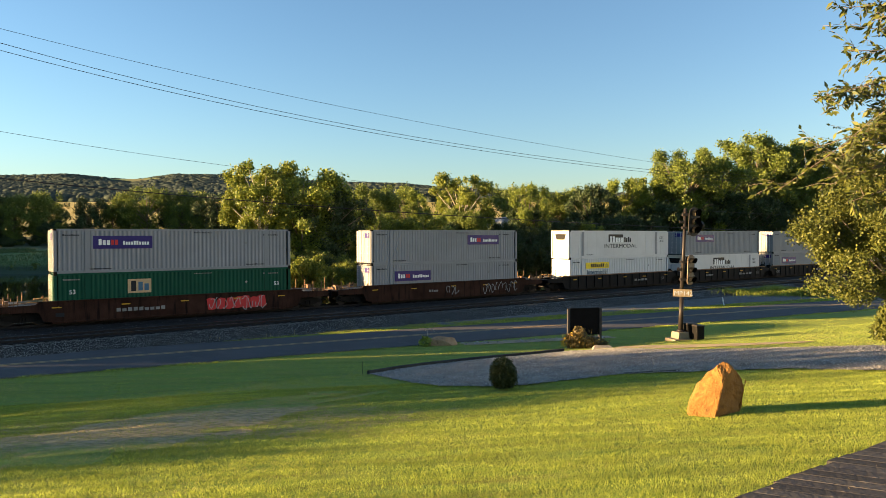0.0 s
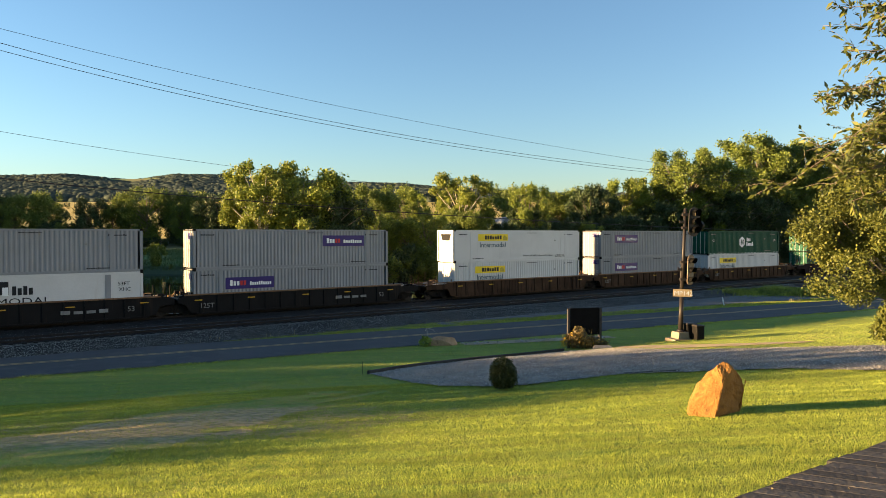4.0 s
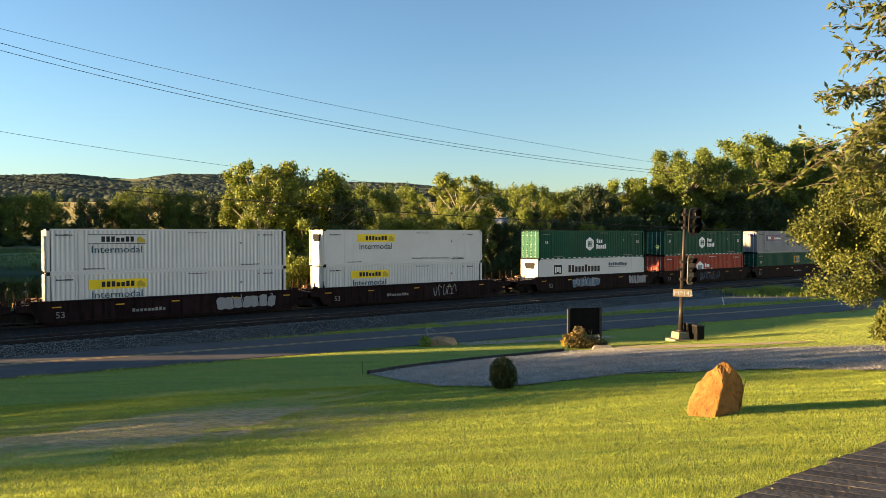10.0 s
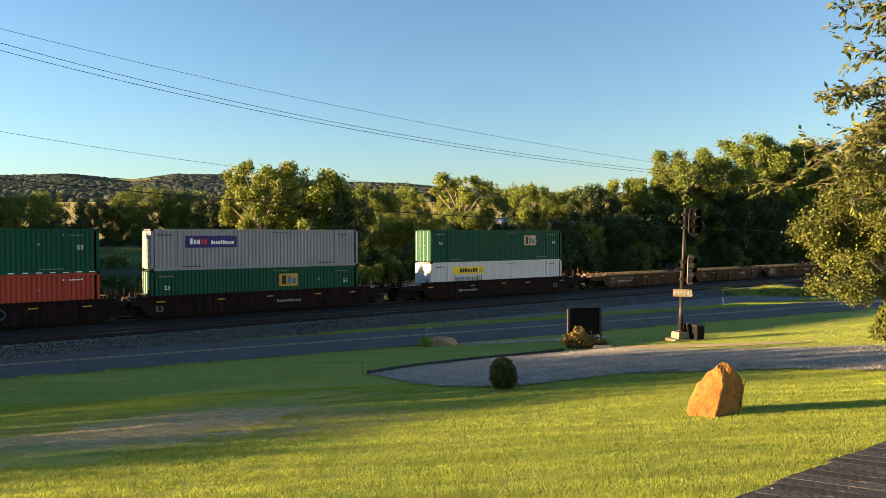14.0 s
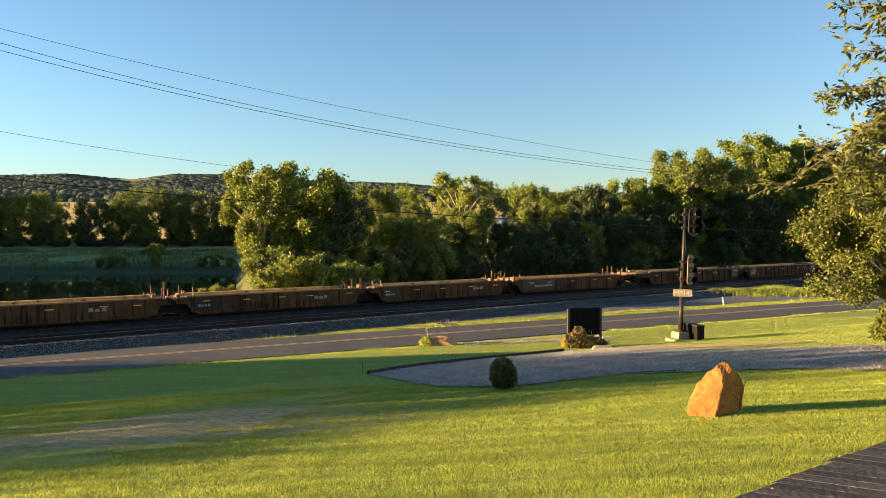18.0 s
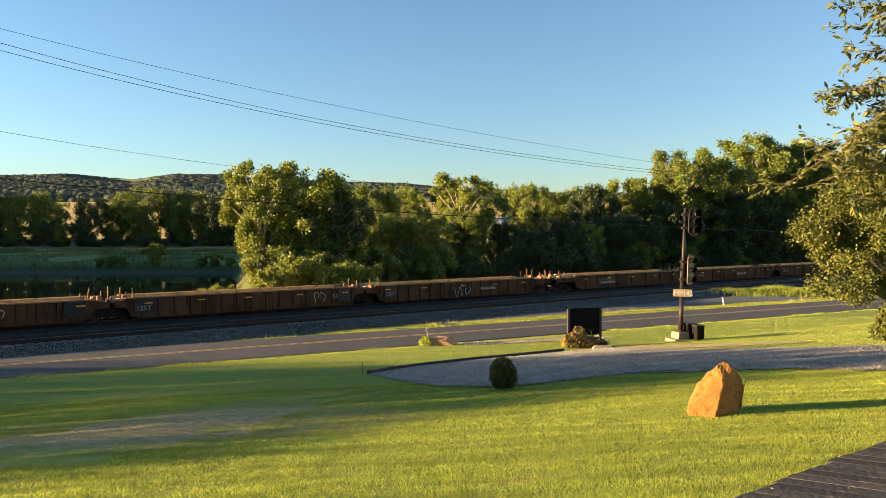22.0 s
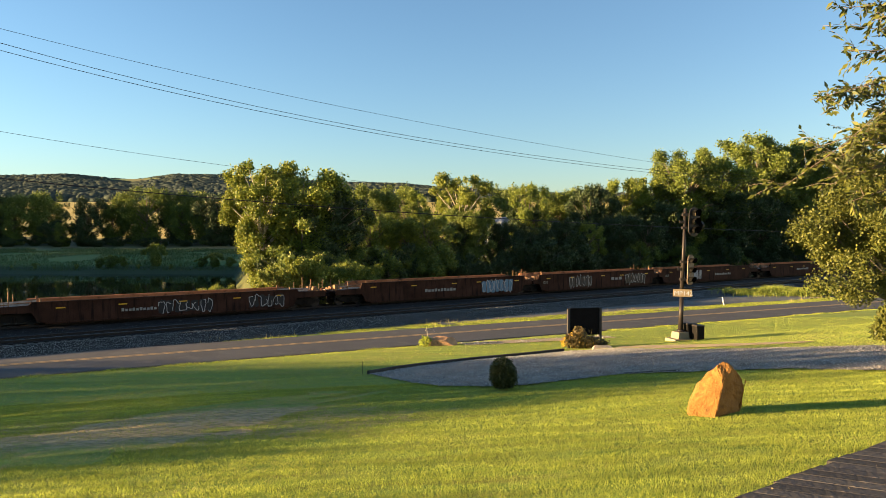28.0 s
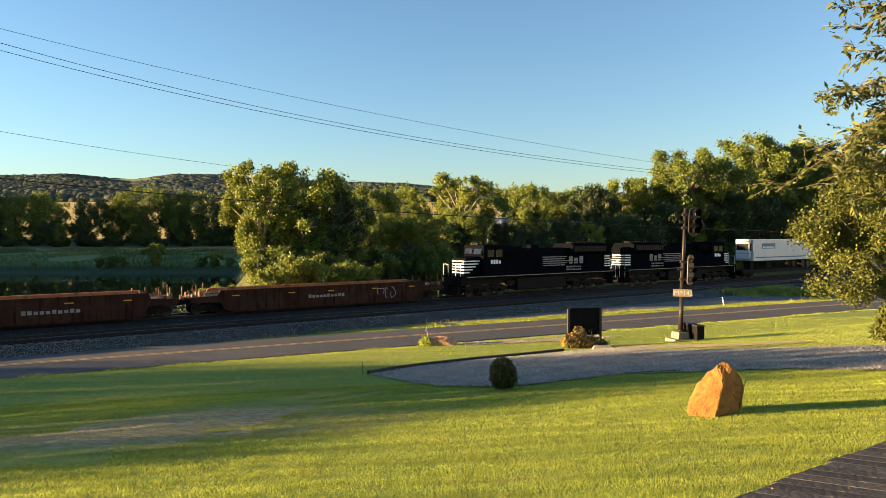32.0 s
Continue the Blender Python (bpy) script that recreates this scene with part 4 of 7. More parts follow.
def gothic_white(label):
    c = container("white", "smooth", label, True)
    word_bars(c, "name_mark", lx(4.1), lx(8.9), 1.5, 2.25, YN - 0.004, M_INKBLACK, 10, 21, "black blocks of a name in heavy letters")
    b = marking(c, "crest", lx(2.1), lx(3.2), 1.35, 2.3, YN - 0.004, M_INKBLACK, "dark crest", 0.01)
    bm = bmesh.new()
    for k in range(3):
        box(bm, lx(2.25 + 0.3 * k), lx(2.42 + 0.3 * k), YN - 0.022, YN - 0.014, 1.5 + 0.1 * (k % 2), 2.1)
    part("crest_mark", bm, M_INKWHITE, b)
    word_bars(c, "name_mark", lx(10.2), lx(13.2), 2.05, 2.38, YN - 0.004, M_TEAL, 9, 22)
    word_bars(c, "small_print", lx(10.2), lx(13.2), 1.9, 1.97, YN - 0.004, M_INKBLACK, 20, 23)
    return c


GREY_L = "grey corrugated steel container with a purple logo panel"
WHITE_L = "white corrugated steel container with a yellow logo panel"
WREEF_L = "smooth white refrigerated container with a yellow logo panel"
GREEN_L = "dark green corrugated container with a white hexagon emblem"
KINDS = {
    "grey": lambda: grey_box(2.3, 1.58, GREY_L), "grey_far": lambda: grey_box(10.1, 1.58, GREY_L), "grey_low": lambda: grey_box(2.3, 1.4, GREY_L),
    "white": lambda: white_box(2.4, 1.1, WHITE_L), "white_top": lambda: white_box(2.4, 1.2, WHITE_L, False, True), "reefer": lambda: white_box(2.75, 1.2, WREEF_L, True),
    "reefer_b": lambda: white_box(3.0, 1.2, WREEF_L, True, False, M_INKBLACK),
    "outlined": lambda: outlined_white("smooth white refrigerated container with black shadowed lettering"),
    "gothic": lambda: gothic_white("smooth white refrigerated container with heavy black lettering"),
    "green_pale": lambda: green_box("dark green corrugated container with a pale square logo", "pale"), "green_tan": lambda: green_box("dark green corrugated container with a tan square logo", "tan"),
    "green_gold": lambda: green_box("dark green corrugated container with a gold square logo", "gold"), "green_far": lambda: green_box("dark green corrugated container with a pale logo near its end", "far"),
    "hex": lambda: green_box(GREEN_L, "hex"), "house": lambda: green_box("dark green container with a white house-shaped emblem", "house"),
}


def red_box():
    c = container("red", "corrugated", "brick-red corrugated container with a white house-shaped emblem")
    hexagon_logo(c, 6.9, 1.3, 0.85, True)
    small_print(c, M_INKWHITE, 91)
    return c


KINDS["red"] = red_box
MADE = {}


def load(p, kind, level):
    if kind in MADE:
        c = copy_thing(MADE[kind], pose(0, 0, 0))
    else:
        c = MADE[kind] = KINDS[kind]()
    z = 0.36 + level * (CH + 0.012)
    c.matrix_basis = on_track(p, 0.0, z)
    TRAIN.append((c, p, z))


STACKS = [(20.3, "grey", "green_pale"), (39.5, "white_top", "white"), (61.0, "hex", "grey_low"),
          (85.05, "grey", "green_pale"), (108.31, "grey_far", "grey_low"), (131.6, "outlined", "white"), (150.72, "grey", "outlined"), (170.2, "grey_far", "grey_low"),
          (193.3, "reefer", "white"), (212.66, "grey", "grey_low"), (231.95, "hex", "white"), (255.53, "green_tan", "house"), (274.86, "white_top", "white"),
          (294.2, "reefer_b", "white"), (317.5, "hex", "gothic"), (337.18, "hex", "red"), (356.5, "grey", "green_gold"), (379.9, "green_far", "white")]
for p, up, low in STACKS:
    load(p, low, 0)
    load(p, up, 1)

# ---- well cars ----
RUSTY = "rust-brown steel well car, weathered"
DARKW = "dark maroon steel well car with stencils"
W = mat("faded_spray_white", (0.27, 0.275, 0.28), 0.7, 0, 0.4, 1.5, 20, 0)
CARS = [
    ((10.0, 29.9, 49.6, 72.8), M_MAROON, 0, DARKW, [[], [], []], {}),
    ((72.8, 96.1), M_RUST, 0, "rust-brown well car with red and white spray paint", [[("spray", 0.60, 4.4, W, M_INKRED), ("bars", 0.24, 3.2, 0.62, 0.86, 9), ("plate", 0.03, 0.5, 0.5, 0.75)]], {}),
    ((96.1, 119.4), M_RUST, 0, "rust-brown well car with thin white spray lines", [[("spray", 0.72, 4.3, W, None), ("spray", 0.47, 1.4, W, None), ("bars", 0.36, 1.0, 0.7, 0.9, 4)]], {}),
    ((119.4, 140.4, 160.35, 181.1), M_WELLBLACK, 14, "black ribbed steel well car with white stencils",
     [[("bars", 0.62, 2.3, 0.62, 0.84, 4), ("num", 0.90, 1, "53", 0.34, 0.6)], [("num", 0.05, 1, "125T", 0.36, 0.52), ("bars", 0.66, 3.0, 0.62, 0.86, 4), ("num", 0.9, 1, "53", 0.36, 0.6), ("bars", 0.25, 1.4, 0.7, 0.9, 6)], [("num", 0.03, 1, "125T", 0.36, 0.52), ("bars", 0.66, 3.0, 0.62, 0.86, 4), ("num", 0.9, 1, "53", 0.36, 0.6)]], {}),
    ((181.1, 202.7, 222.2, 243.6), M_BROWN, 16, "weathered brown ribbed well car", [[], [("num", 0.02, 1, "125T", 0.34, 0.6)], [("num", 0.04, 1, "125T", 0.34, 0.6)]], {}),
    ((243.6, 264.4, 284.2, 305.45), M_MAROON, 0, "dark maroon well car with white stencils and spray paint",
     [[("num", 0.05, 1, "53", 0.42, 0.42), ("bars", 0.32, 2.2, 0.55, 0.78, 9), ("spray", 0.62, 3.6, W, M_GREY)], [("num", 0.05, 1, "53", 0.42, 0.42), ("bars", 0.32, 2.2, 0.55, 0.78, 9), ("spray", 0.66, 4.4, W, M_GREY)], [("num", 0.05, 1, "53", 0.42, 0.42), ("bars", 0.34, 2.2, 0.55, 0.78, 9), ("spray", 0.62, 2.6, W, None)]], {}),
    ((305.45, 327.2, 346.4, 367.4), M_MAROON, 0, "dark maroon well car with pale spray paint",
     [[("num", 0.08, 1, "53", 0.42, 0.42), ("spray", 0.28, 4.0, W, M_BLUE), ("spray", 0.80, 2.8, W, M_GREY)], [("num", 0.03, 1, "53", 0.42, 0.42), ("spray", 0.40, 4.2, M_BLUE, None), ("spray", 0.2, 2.0, W, None)], [("num", 0.03, 1, "53", 0.42, 0.42), ("bars", 0.55, 2.0, 0.62, 0.82, 8)]], {}),
    ((367.4, 391.1), M_MAROON, 0, "dark maroon well car with worn stencils", [[("num", 0.9, 1, "53", 0.42, 0.5), ("bars", 0.2, 2.2, 0.6, 0.8, 8)]], {}),
    ((391.1, 408.7, 424.3, 439.8, 455.4, 473.3), M_OCHRE, 5, "empty faded ochre-brown well car, low sided",
     [[("plate", 0.02, 3.2, 0.4, 1.2), ("bars", 0.12, 2.4, 0.6, 0.8, 9)], [("bars", 0.08, 0.9, 0.62, 0.8, 4), ("bars", 0.68, 1.2, 0.7, 0.95, 3)], [("plate", 0.0, 1.8, 0.34, 1.3), ("bars", 0.02, 0.9, 0.62, 0.8, 4), ("bars", 0.72, 1.2, 0.7, 0.95, 3)], [("plate", 0.0, 1.8, 0.34, 1.3), ("bars", 0.02, 0.9, 0.62, 0.8, 4), ("bars", 0.74, 1.2, 0.7, 0.95, 3)], [("plate", 0.0, 4.4, 0.34, 1.3), ("bars", 0.12, 2.4, 0.6, 0.8, 9)]], {"low": True, "half": 6.75, "top": 1.33}),
    ((473.3, 494.8, 514.0, 535.6), M_BROWN, 15, "empty weathered brown ribbed well car",
     [[("bars", 0.27, 2.4, 0.62, 0.82, 10), ("spray", 0.68, 0.9, W, None), ("plate", 0.92, 1.2, 0.4, 1.45)], [("plate", 0.0, 1.5, 0.4, 1.45), ("num", 0.01, 1, "125T", 0.34, 0.6), ("spray", 0.80, 1.0, W, None), ("num", 0.9, 1, "53", 0.34, 0.7), ("plate", 0.93, 1.1, 0.4, 1.45)], [("plate", 0.02, 1.2, 0.4, 1.45), ("num", 0.025, 1, "125T", 0.32, 0.6), ("spray", 0.45, 1.8, W, None), ("bars", 0.63, 1.8, 0.65, 0.9, 8)]], {}),
    ((535.6, 557.7, 577.05, 598.0), M_BROWN, 7, "empty brown well car with worn white letters",
     [[("plate", 0.17, 2.6, 0.5, 1.1), ("bars", 0.2, 2.2, 0.55, 0.75, 10)], [("num", 0.03, 1, "125-T", 0.34, 0.6), ("bars", 0.52, 2.2, 0.62, 0.92, 3)], [("num", 0.03, 1, "125-T", 0.34, 0.6), ("bars", 0.6, 2.4, 0.6, 0.85, 9)]], {}),
    ((598.0, 621.6), M_RUST, 0, "empty rust-brown well car with looping black and white spray paint", [[("bars", 0.28, 2.3, 0.62, 0.82, 10), ("spray", 0.42, 3.8, W, M_INKBLACK), ("spray", 0.80, 2.8, W, M_INKBLACK)]], {"inner": M_INNERRED}),
    ((621.6, 643.4, 662.8, 683.7), M_RUST, 0, "empty rust-brown well car with blue and grey spray paint",
     [[("bars", 0.34, 3.4, 0.72, 0.98, 10), ("spray", 0.72, 3.7, W, M_BLUE)], [("num", 0.0, 1, "125T", 0.26, 0.85), ("spray", 0.22, 3.4, M_GREY, M_INKBLACK), ("bars", 0.60, 1.8, 0.85, 1.15, 3), ("spray", 0.74, 3.4, M_GREY, M_INKBLACK)], [("num", 0.0, 1, "125T", 0.26, 0.85), ("spray", 0.18, 4.0, M_INKBLACK, M_GREY), ("bars", 0.58, 3.4, 0.72, 0.98, 10)]], {"inner": M_INNERRED, "top": 1.68}),
    ((683.7, 706.6), M_RUST, 0, "empty rust-brown well car with white stencils", [[("bars", 0.38, 3.2, 0.8, 1.05, 10), ("spray", 0.75, 1.8, W, None)]], {"inner": M_INNERRED, "top": 1.62}),
]
for joints, material, ribs, label, marks, extra in CARS:
    n = len(joints) - 1
    ahead = 0.55 if joints[0] < 590 else 0.85
    joints = [j + ahead for j in joints]
    for i in range(n):
        well_unit(joints[i], joints[i + 1], material, "coupler" if i == 0 else "joint", "coupler" if i == n - 1 else "joint", ribs, label, marks=marks[i], **extra)


# ---- locomotives ----
def loco_truck_mesh():
    bm = bmesh.new()
    for s in (-1, 1):
        y0, y1 = sorted((s * 0.92, s * 1.1))
        prism(bm, [(-2.5, 0.5), (-2.5, 0.85), (-1.9, 0.95), (1.9, 0.95), (2.5, 0.85), (2.5, 0.5), (2.1, 0.42), (1.2, 0.62), (0.9, 0.62), (0.3, 0.45), (-0.3, 0.45), (-0.9, 0.62), (-1.2, 0.62), (-2.1, 0.42)], y0, y1)
        for k in (-1.9, 0, 1.9):
            box(bm, k - 0.2, k + 0.2, *sorted((s * 0.95, s * 1.18)), 0.36, 0.7)
        for k in (-0.95, 0.95):
            tube(bm, (k, s * 1.1, 0.4), (k, s * 1.1, 0.85), 0.12, seg=10)
            tube(bm, (k - 0.5, s * 1.14, 0.75), (k + 0.1, s * 1.14, 0.75), 0.11, seg=10)
    box(bm, -2.2, 2.2, -0.6, 0.6, 0.55, 0.95)
    return mesh_of("truck_frame", bm, M_GUNK)


LOCO_TRUCK = loco_truck_mesh()


def bevelled(bm, w=0.04, seg=2):
    bmesh.ops.bevel(bm, geom=list(bm.edges), offset=w, segments=seg, affect="EDGES", profile=0.5)
    return bm


def locomotive(mid, turned, label, fans=3, wing=True):
    """A six-axle road switcher, nose at -x; turned: nose at +x."""
    k = -1 if turned else 1
    L = 22.6
    lo = thing("locomotive", pose(0, 0, 0), label, "locomotive", "locomotives")

    def bx(name, *dims, material=M_LOCO, parent=lo, label="", bev=0.0):
        bm = bmesh.new()
        for d in dims:
            x0, x1 = sorted((k * d[0], k * d[1]))
            box(bm, x0, x1, *d[2:])
        if bev:
            bevelled(bm, bev)
        return part(name, bm, material, parent, label)

    e = L / 2
    deck = bx("walkway", (-e + 1.0, e - 0.5, -1.55, 1.55, 1.55, 1.72), bev=0.01)
    bx("walkway_edge", (-e + 1.6, e - 1.0, -1.565, -1.552, 1.60, 1.66), material=M_STENCIL, parent=deck, label="white stripe along the sill")
    bx("fuel_tank", (-3.4, 3.2, -1.4, 1.4, 0.38, 1.42), material=M_GUNK, bev=0.12)
    bx("underframe", (-e + 0.6, e - 0.6, -0.7, 0.7, 1.1, 1.55), material=M_GUNK)
    for x0, x1 in ((3.4, 4.6), (-4.6, -3.5)):
        bx("air_tank", (x0, x1, -1.25, -0.9, 0.9, 1.3), material=M_GUNK, bev=0.08)
    # cab and nose
    cab = bx("cab", (-e + 3.6, -e + 6.3, -1.55, 1.55, 1.72, 4.42), bev=0.12)
    bm = bmesh.new()
    prism(bm, [(k * (-e + 1.75), 1.72), (k * (-e + 1.75), 2.9), (k * (-e + 2.05), 3.28), (k * (-e + 3.75), 3.42), (k * (-e + 3.75), 1.72)], -0.95, 0.95)
    nose = part("nose", bevelled(bm, 0.07), M_LOCO, lo)
    bm = bmesh.new()
    prism(bm, [(k * (-e + 3.7), 3.42), (k * (-e + 3.45), 3.55), (k * (-e + 3.72), 4.3), (k * (-e + 3.9), 4.3)], -1.4, 1.4)
    ws = part("windscreen_frame", bm, M_LOCO, cab)
    bm = bmesh.new()
    for y0, y1 in ((-1.25, -0.15), (0.15, 1.25)):
        prism(bm, [(k * (-e + 3.435), 3.62), (k * (-e + 3.425), 3.62), (k * (-e + 3.65), 4.22), (k * (-e + 3.66), 4.22)], y0, y1)
    part("windscreen", bm, M_GLASS, ws, "dark windscreen glass")
    for x in (-e + 4.05, -e + 5.05):
        bx("side_window", (x, x + 0.8, -1.562, -1.552, 3.35, 4.0), material=M_GLASS, parent=cab, label="dark cab side window")
    for i, z in enumerate((1.95, 2.2, 2.45, 2.7, 2.95)):
        bx("nose_stripe", (-e + 1.735, -e + 1.748, -0.9, 0.9, z, z + 0.1), (-e + 1.74, -e + 2.4 + 0.35 * i, -0.962, -0.952, z, z + 0.1), material=M_INKWHITE, parent=nose, label="white stripe round the nose")
    bx("number_board", (-e + 3.62, -e + 3.7, -0.55, 0.55, 4.42, 4.62), material=M_HOOD, parent=cab)
    bx("headlight", (-e + 3.58, -e + 3.66, -0.2, 0.2, 4.46, 4.58), (-e + 1.70, -e + 1.75, -0.2, 0.2, 3.02, 3.14), material=M_GLASS, parent=cab)
    word_bars(cab, "road_number", *sorted((k * (-e + 4.4), k * (-e + 5.7))), 2.75, 3.1, -1.552, M_INKWHITE, 4, 4, "white number bars on the cab side")
    bx("sunshade", (-e + 4.0, -e + 5.9, -1.75, -1.55, 4.06, 4.1), parent=cab)
    # hoods
    hood = bx("engine_hood", (-e + 6.3, e - 7.2, -0.92, 0.92, 1.72, 4.05), bev=0.06)
    bx("blower_housing", (-e + 6.3, -e + 9.6, -1.5, -0.9, 1.72, 3.0), (-e + 6.3, -e + 8.6, -1.3, 1.3, 3.5, 4.25), bev=0.05)
    bx("exhaust_stack", (-e + 10.6, -e + 11.7, -0.35, 0.35, 4.05, 4.38), parent=hood)
    rear = bx("radiator_hood", (e - 7.2, e - 1.0, -0.98, 0.98, 1.72, 4.0), bev=0.06)
    if wing:
        bm = bmesh.new()
        prism(bm, [(-0.98, 3.3), (-1.5, 3.6), (-1.5, 4.3), (-0.9, 4.46), (0.9, 4.46), (1.5, 4.3), (1.5, 3.6), (0.98, 3.3)], *sorted((k * (e - 7.2), k * (e - 1.9))), "x")
        wing_ob = part("radiator_wing", bm, M_LOCO, rear)
        bm = bmesh.new()
        for i in range(12):
            x = k * (e - 7.0 + 0.4 * i)
            box(bm, min(x, x + k * 0.3), max(x, x + k * 0.3), -1.512, -1.502, 3.68, 4.2)
        part("radiator_grille", bm, M_HOOD, wing_ob)
    for i in range(fans):
        bm = bmesh.new()
        x = k * (e - 2.9 - 1.5 * i)
        tube(bm, (x, 0, 4.46), (x, 0, 4.60), 0.62, 0.6, 18)
        part("fan", bm, M_GUNK, rear)
    for i in range(15):
        x = k * (-e + 9.9 + 0.66 * i)
        bm = bmesh.new()
        box(bm, min(x, x + k * 0.56), max(x, x + k * 0.56), -1.0 if i > 8 else -0.94, -0.9, 1.85, 3.15)
        part("hood_door", bm, M_LOCO, hood)
    # marks
    # side marks dimmed to grey for shade, unlike the white nose stripes
    for i, z in enumerate((2.35, 2.55, 2.75, 2.95, 3.15)):
        bx("side_stripe", (0.3 - 0.0 * i, 3.4 + 0.3 * (i % 3), -1.012, -1.002, z, z + 0.09), material=M_STENCIL, parent=hood, label="white speed stripe")
    word_bars(hood, "emblem", *sorted((k * 3.9, k * 6.2)), 2.5, 3.2, -1.004, M_STENCIL, 3, 41, "white emblem bars on the hood")
    word_bars(hood, "name_mark", *sorted((k * 3.6, k * 5.8)), 2.12, 2.28, -1.004, M_STENCIL, 8, 42)
    word_bars(hood, "name_mark", *sorted((k * 3.6, k * 5.8)), 1.86, 2.02, -1.004, M_STENCIL, 8, 43)
    # rear stripes
    for z in (2.1, 2.35, 2.6, 2.85, 3.1):
        bx("rear_stripe", (e - 1.0, e - 0.99, -0.9, 0.9, z, z + 0.1), (e - 1.9, e - 1.02, -0.992, -0.983, z, z + 0.1), material=M_INKWHITE, parent=rear, label="white stripe round the tail")
    # handrails
    bm = bmesh.new()
    xs = [-e + 6.6 + 1.75 * i for i in range(9)]
    for s in (-1, 1):
        for x in xs:
            tube(bm, (k * x, s * 1.5, 1.72), (k * x, s * 1.5, 2.72), 0.018, seg=5)
        path_tube(bm, [(k * x, s * 1.5, 2.72) for x in xs], 0.02, 5)
    part("handrail", bm, M_LOCO, deck)
    bm = bmesh.new()
    for x in (-e + 1.05, e - 0.55):
        for y in (-1.35, -0.6, 0.6, 1.35):
            tube(bm, (k * x, y, 1.0), (k * x, y, 2.75), 0.02, seg=5)
        tube(bm, (k * x, -1.35, 2.72), (k * x, -0.6, 2.72), 0.02, seg=5)
        tube(bm, (k * x, 1.35, 2.72), (k * x, 0.6, 2.72), 0.02, seg=5)
    part("end_rail", bm, M_INKWHITE, deck, "white end handrails")
    for x0, x1 in ((-e + 1.0, -e + 1.6), (e - 1.1, e - 0.5)):
        bm = bmesh.new()
        for i in range(4):
            for s in (-1, 1):
                box(bm, *sorted((k * x0, k * x1)), *sorted((s * 1.1, s * 1.5)), 0.45 + 0.34 * i, 0.49 + 0.34 * i)
        box(bm, *sorted((k * x0, k * (x0 + 0.03))), -1.5, 1.5, 0.45, 1.6)
        part("step_well", bm, M_GUNK, lo)
    bm = bmesh.new()
    prism(bm, [(k * (-e + 0.95), 0.2), (k * (-e + 0.55), 0.18), (k * (-e + 0.85), 0.9), (k * (-e + 1.0), 0.95)], -1.4, 1.4)
    part("snow_plough", bm, M_GUNK, lo)
    for s in (-1, 1):
        bm = bmesh.new()
        box(bm, *sorted((s * (e - 0.6), s * (e - 0.02))), -0.18, 0.18, 0.72, 1.02)
        part("coupler", bm, M_GUNK, lo)
        truck(lo, s * (e - 4.3), (-1.9, 0, 1.9), LOCO_TRUCK, LOCO_WHEELSET, LOCO_WHEELS, 0.53)
    for o in lo.children_recursive:
        if not o.name.startswith(("truck", "wheelset")):
            for v in o.data.vertices:
                v.co.z += 0.2 * min(max((v.co.z - 1.2) / 0.35, 0), 1) + 0.06 * max(0, v.co.z - 1.6)
    return join_train(lo, mid)


locomotive(707.8 + 11.45, False, "black diesel locomotive with white stripes round its nose")
locomotive(730.9 + 11.4, True, "black diesel locomotive coupled behind, facing backwards")


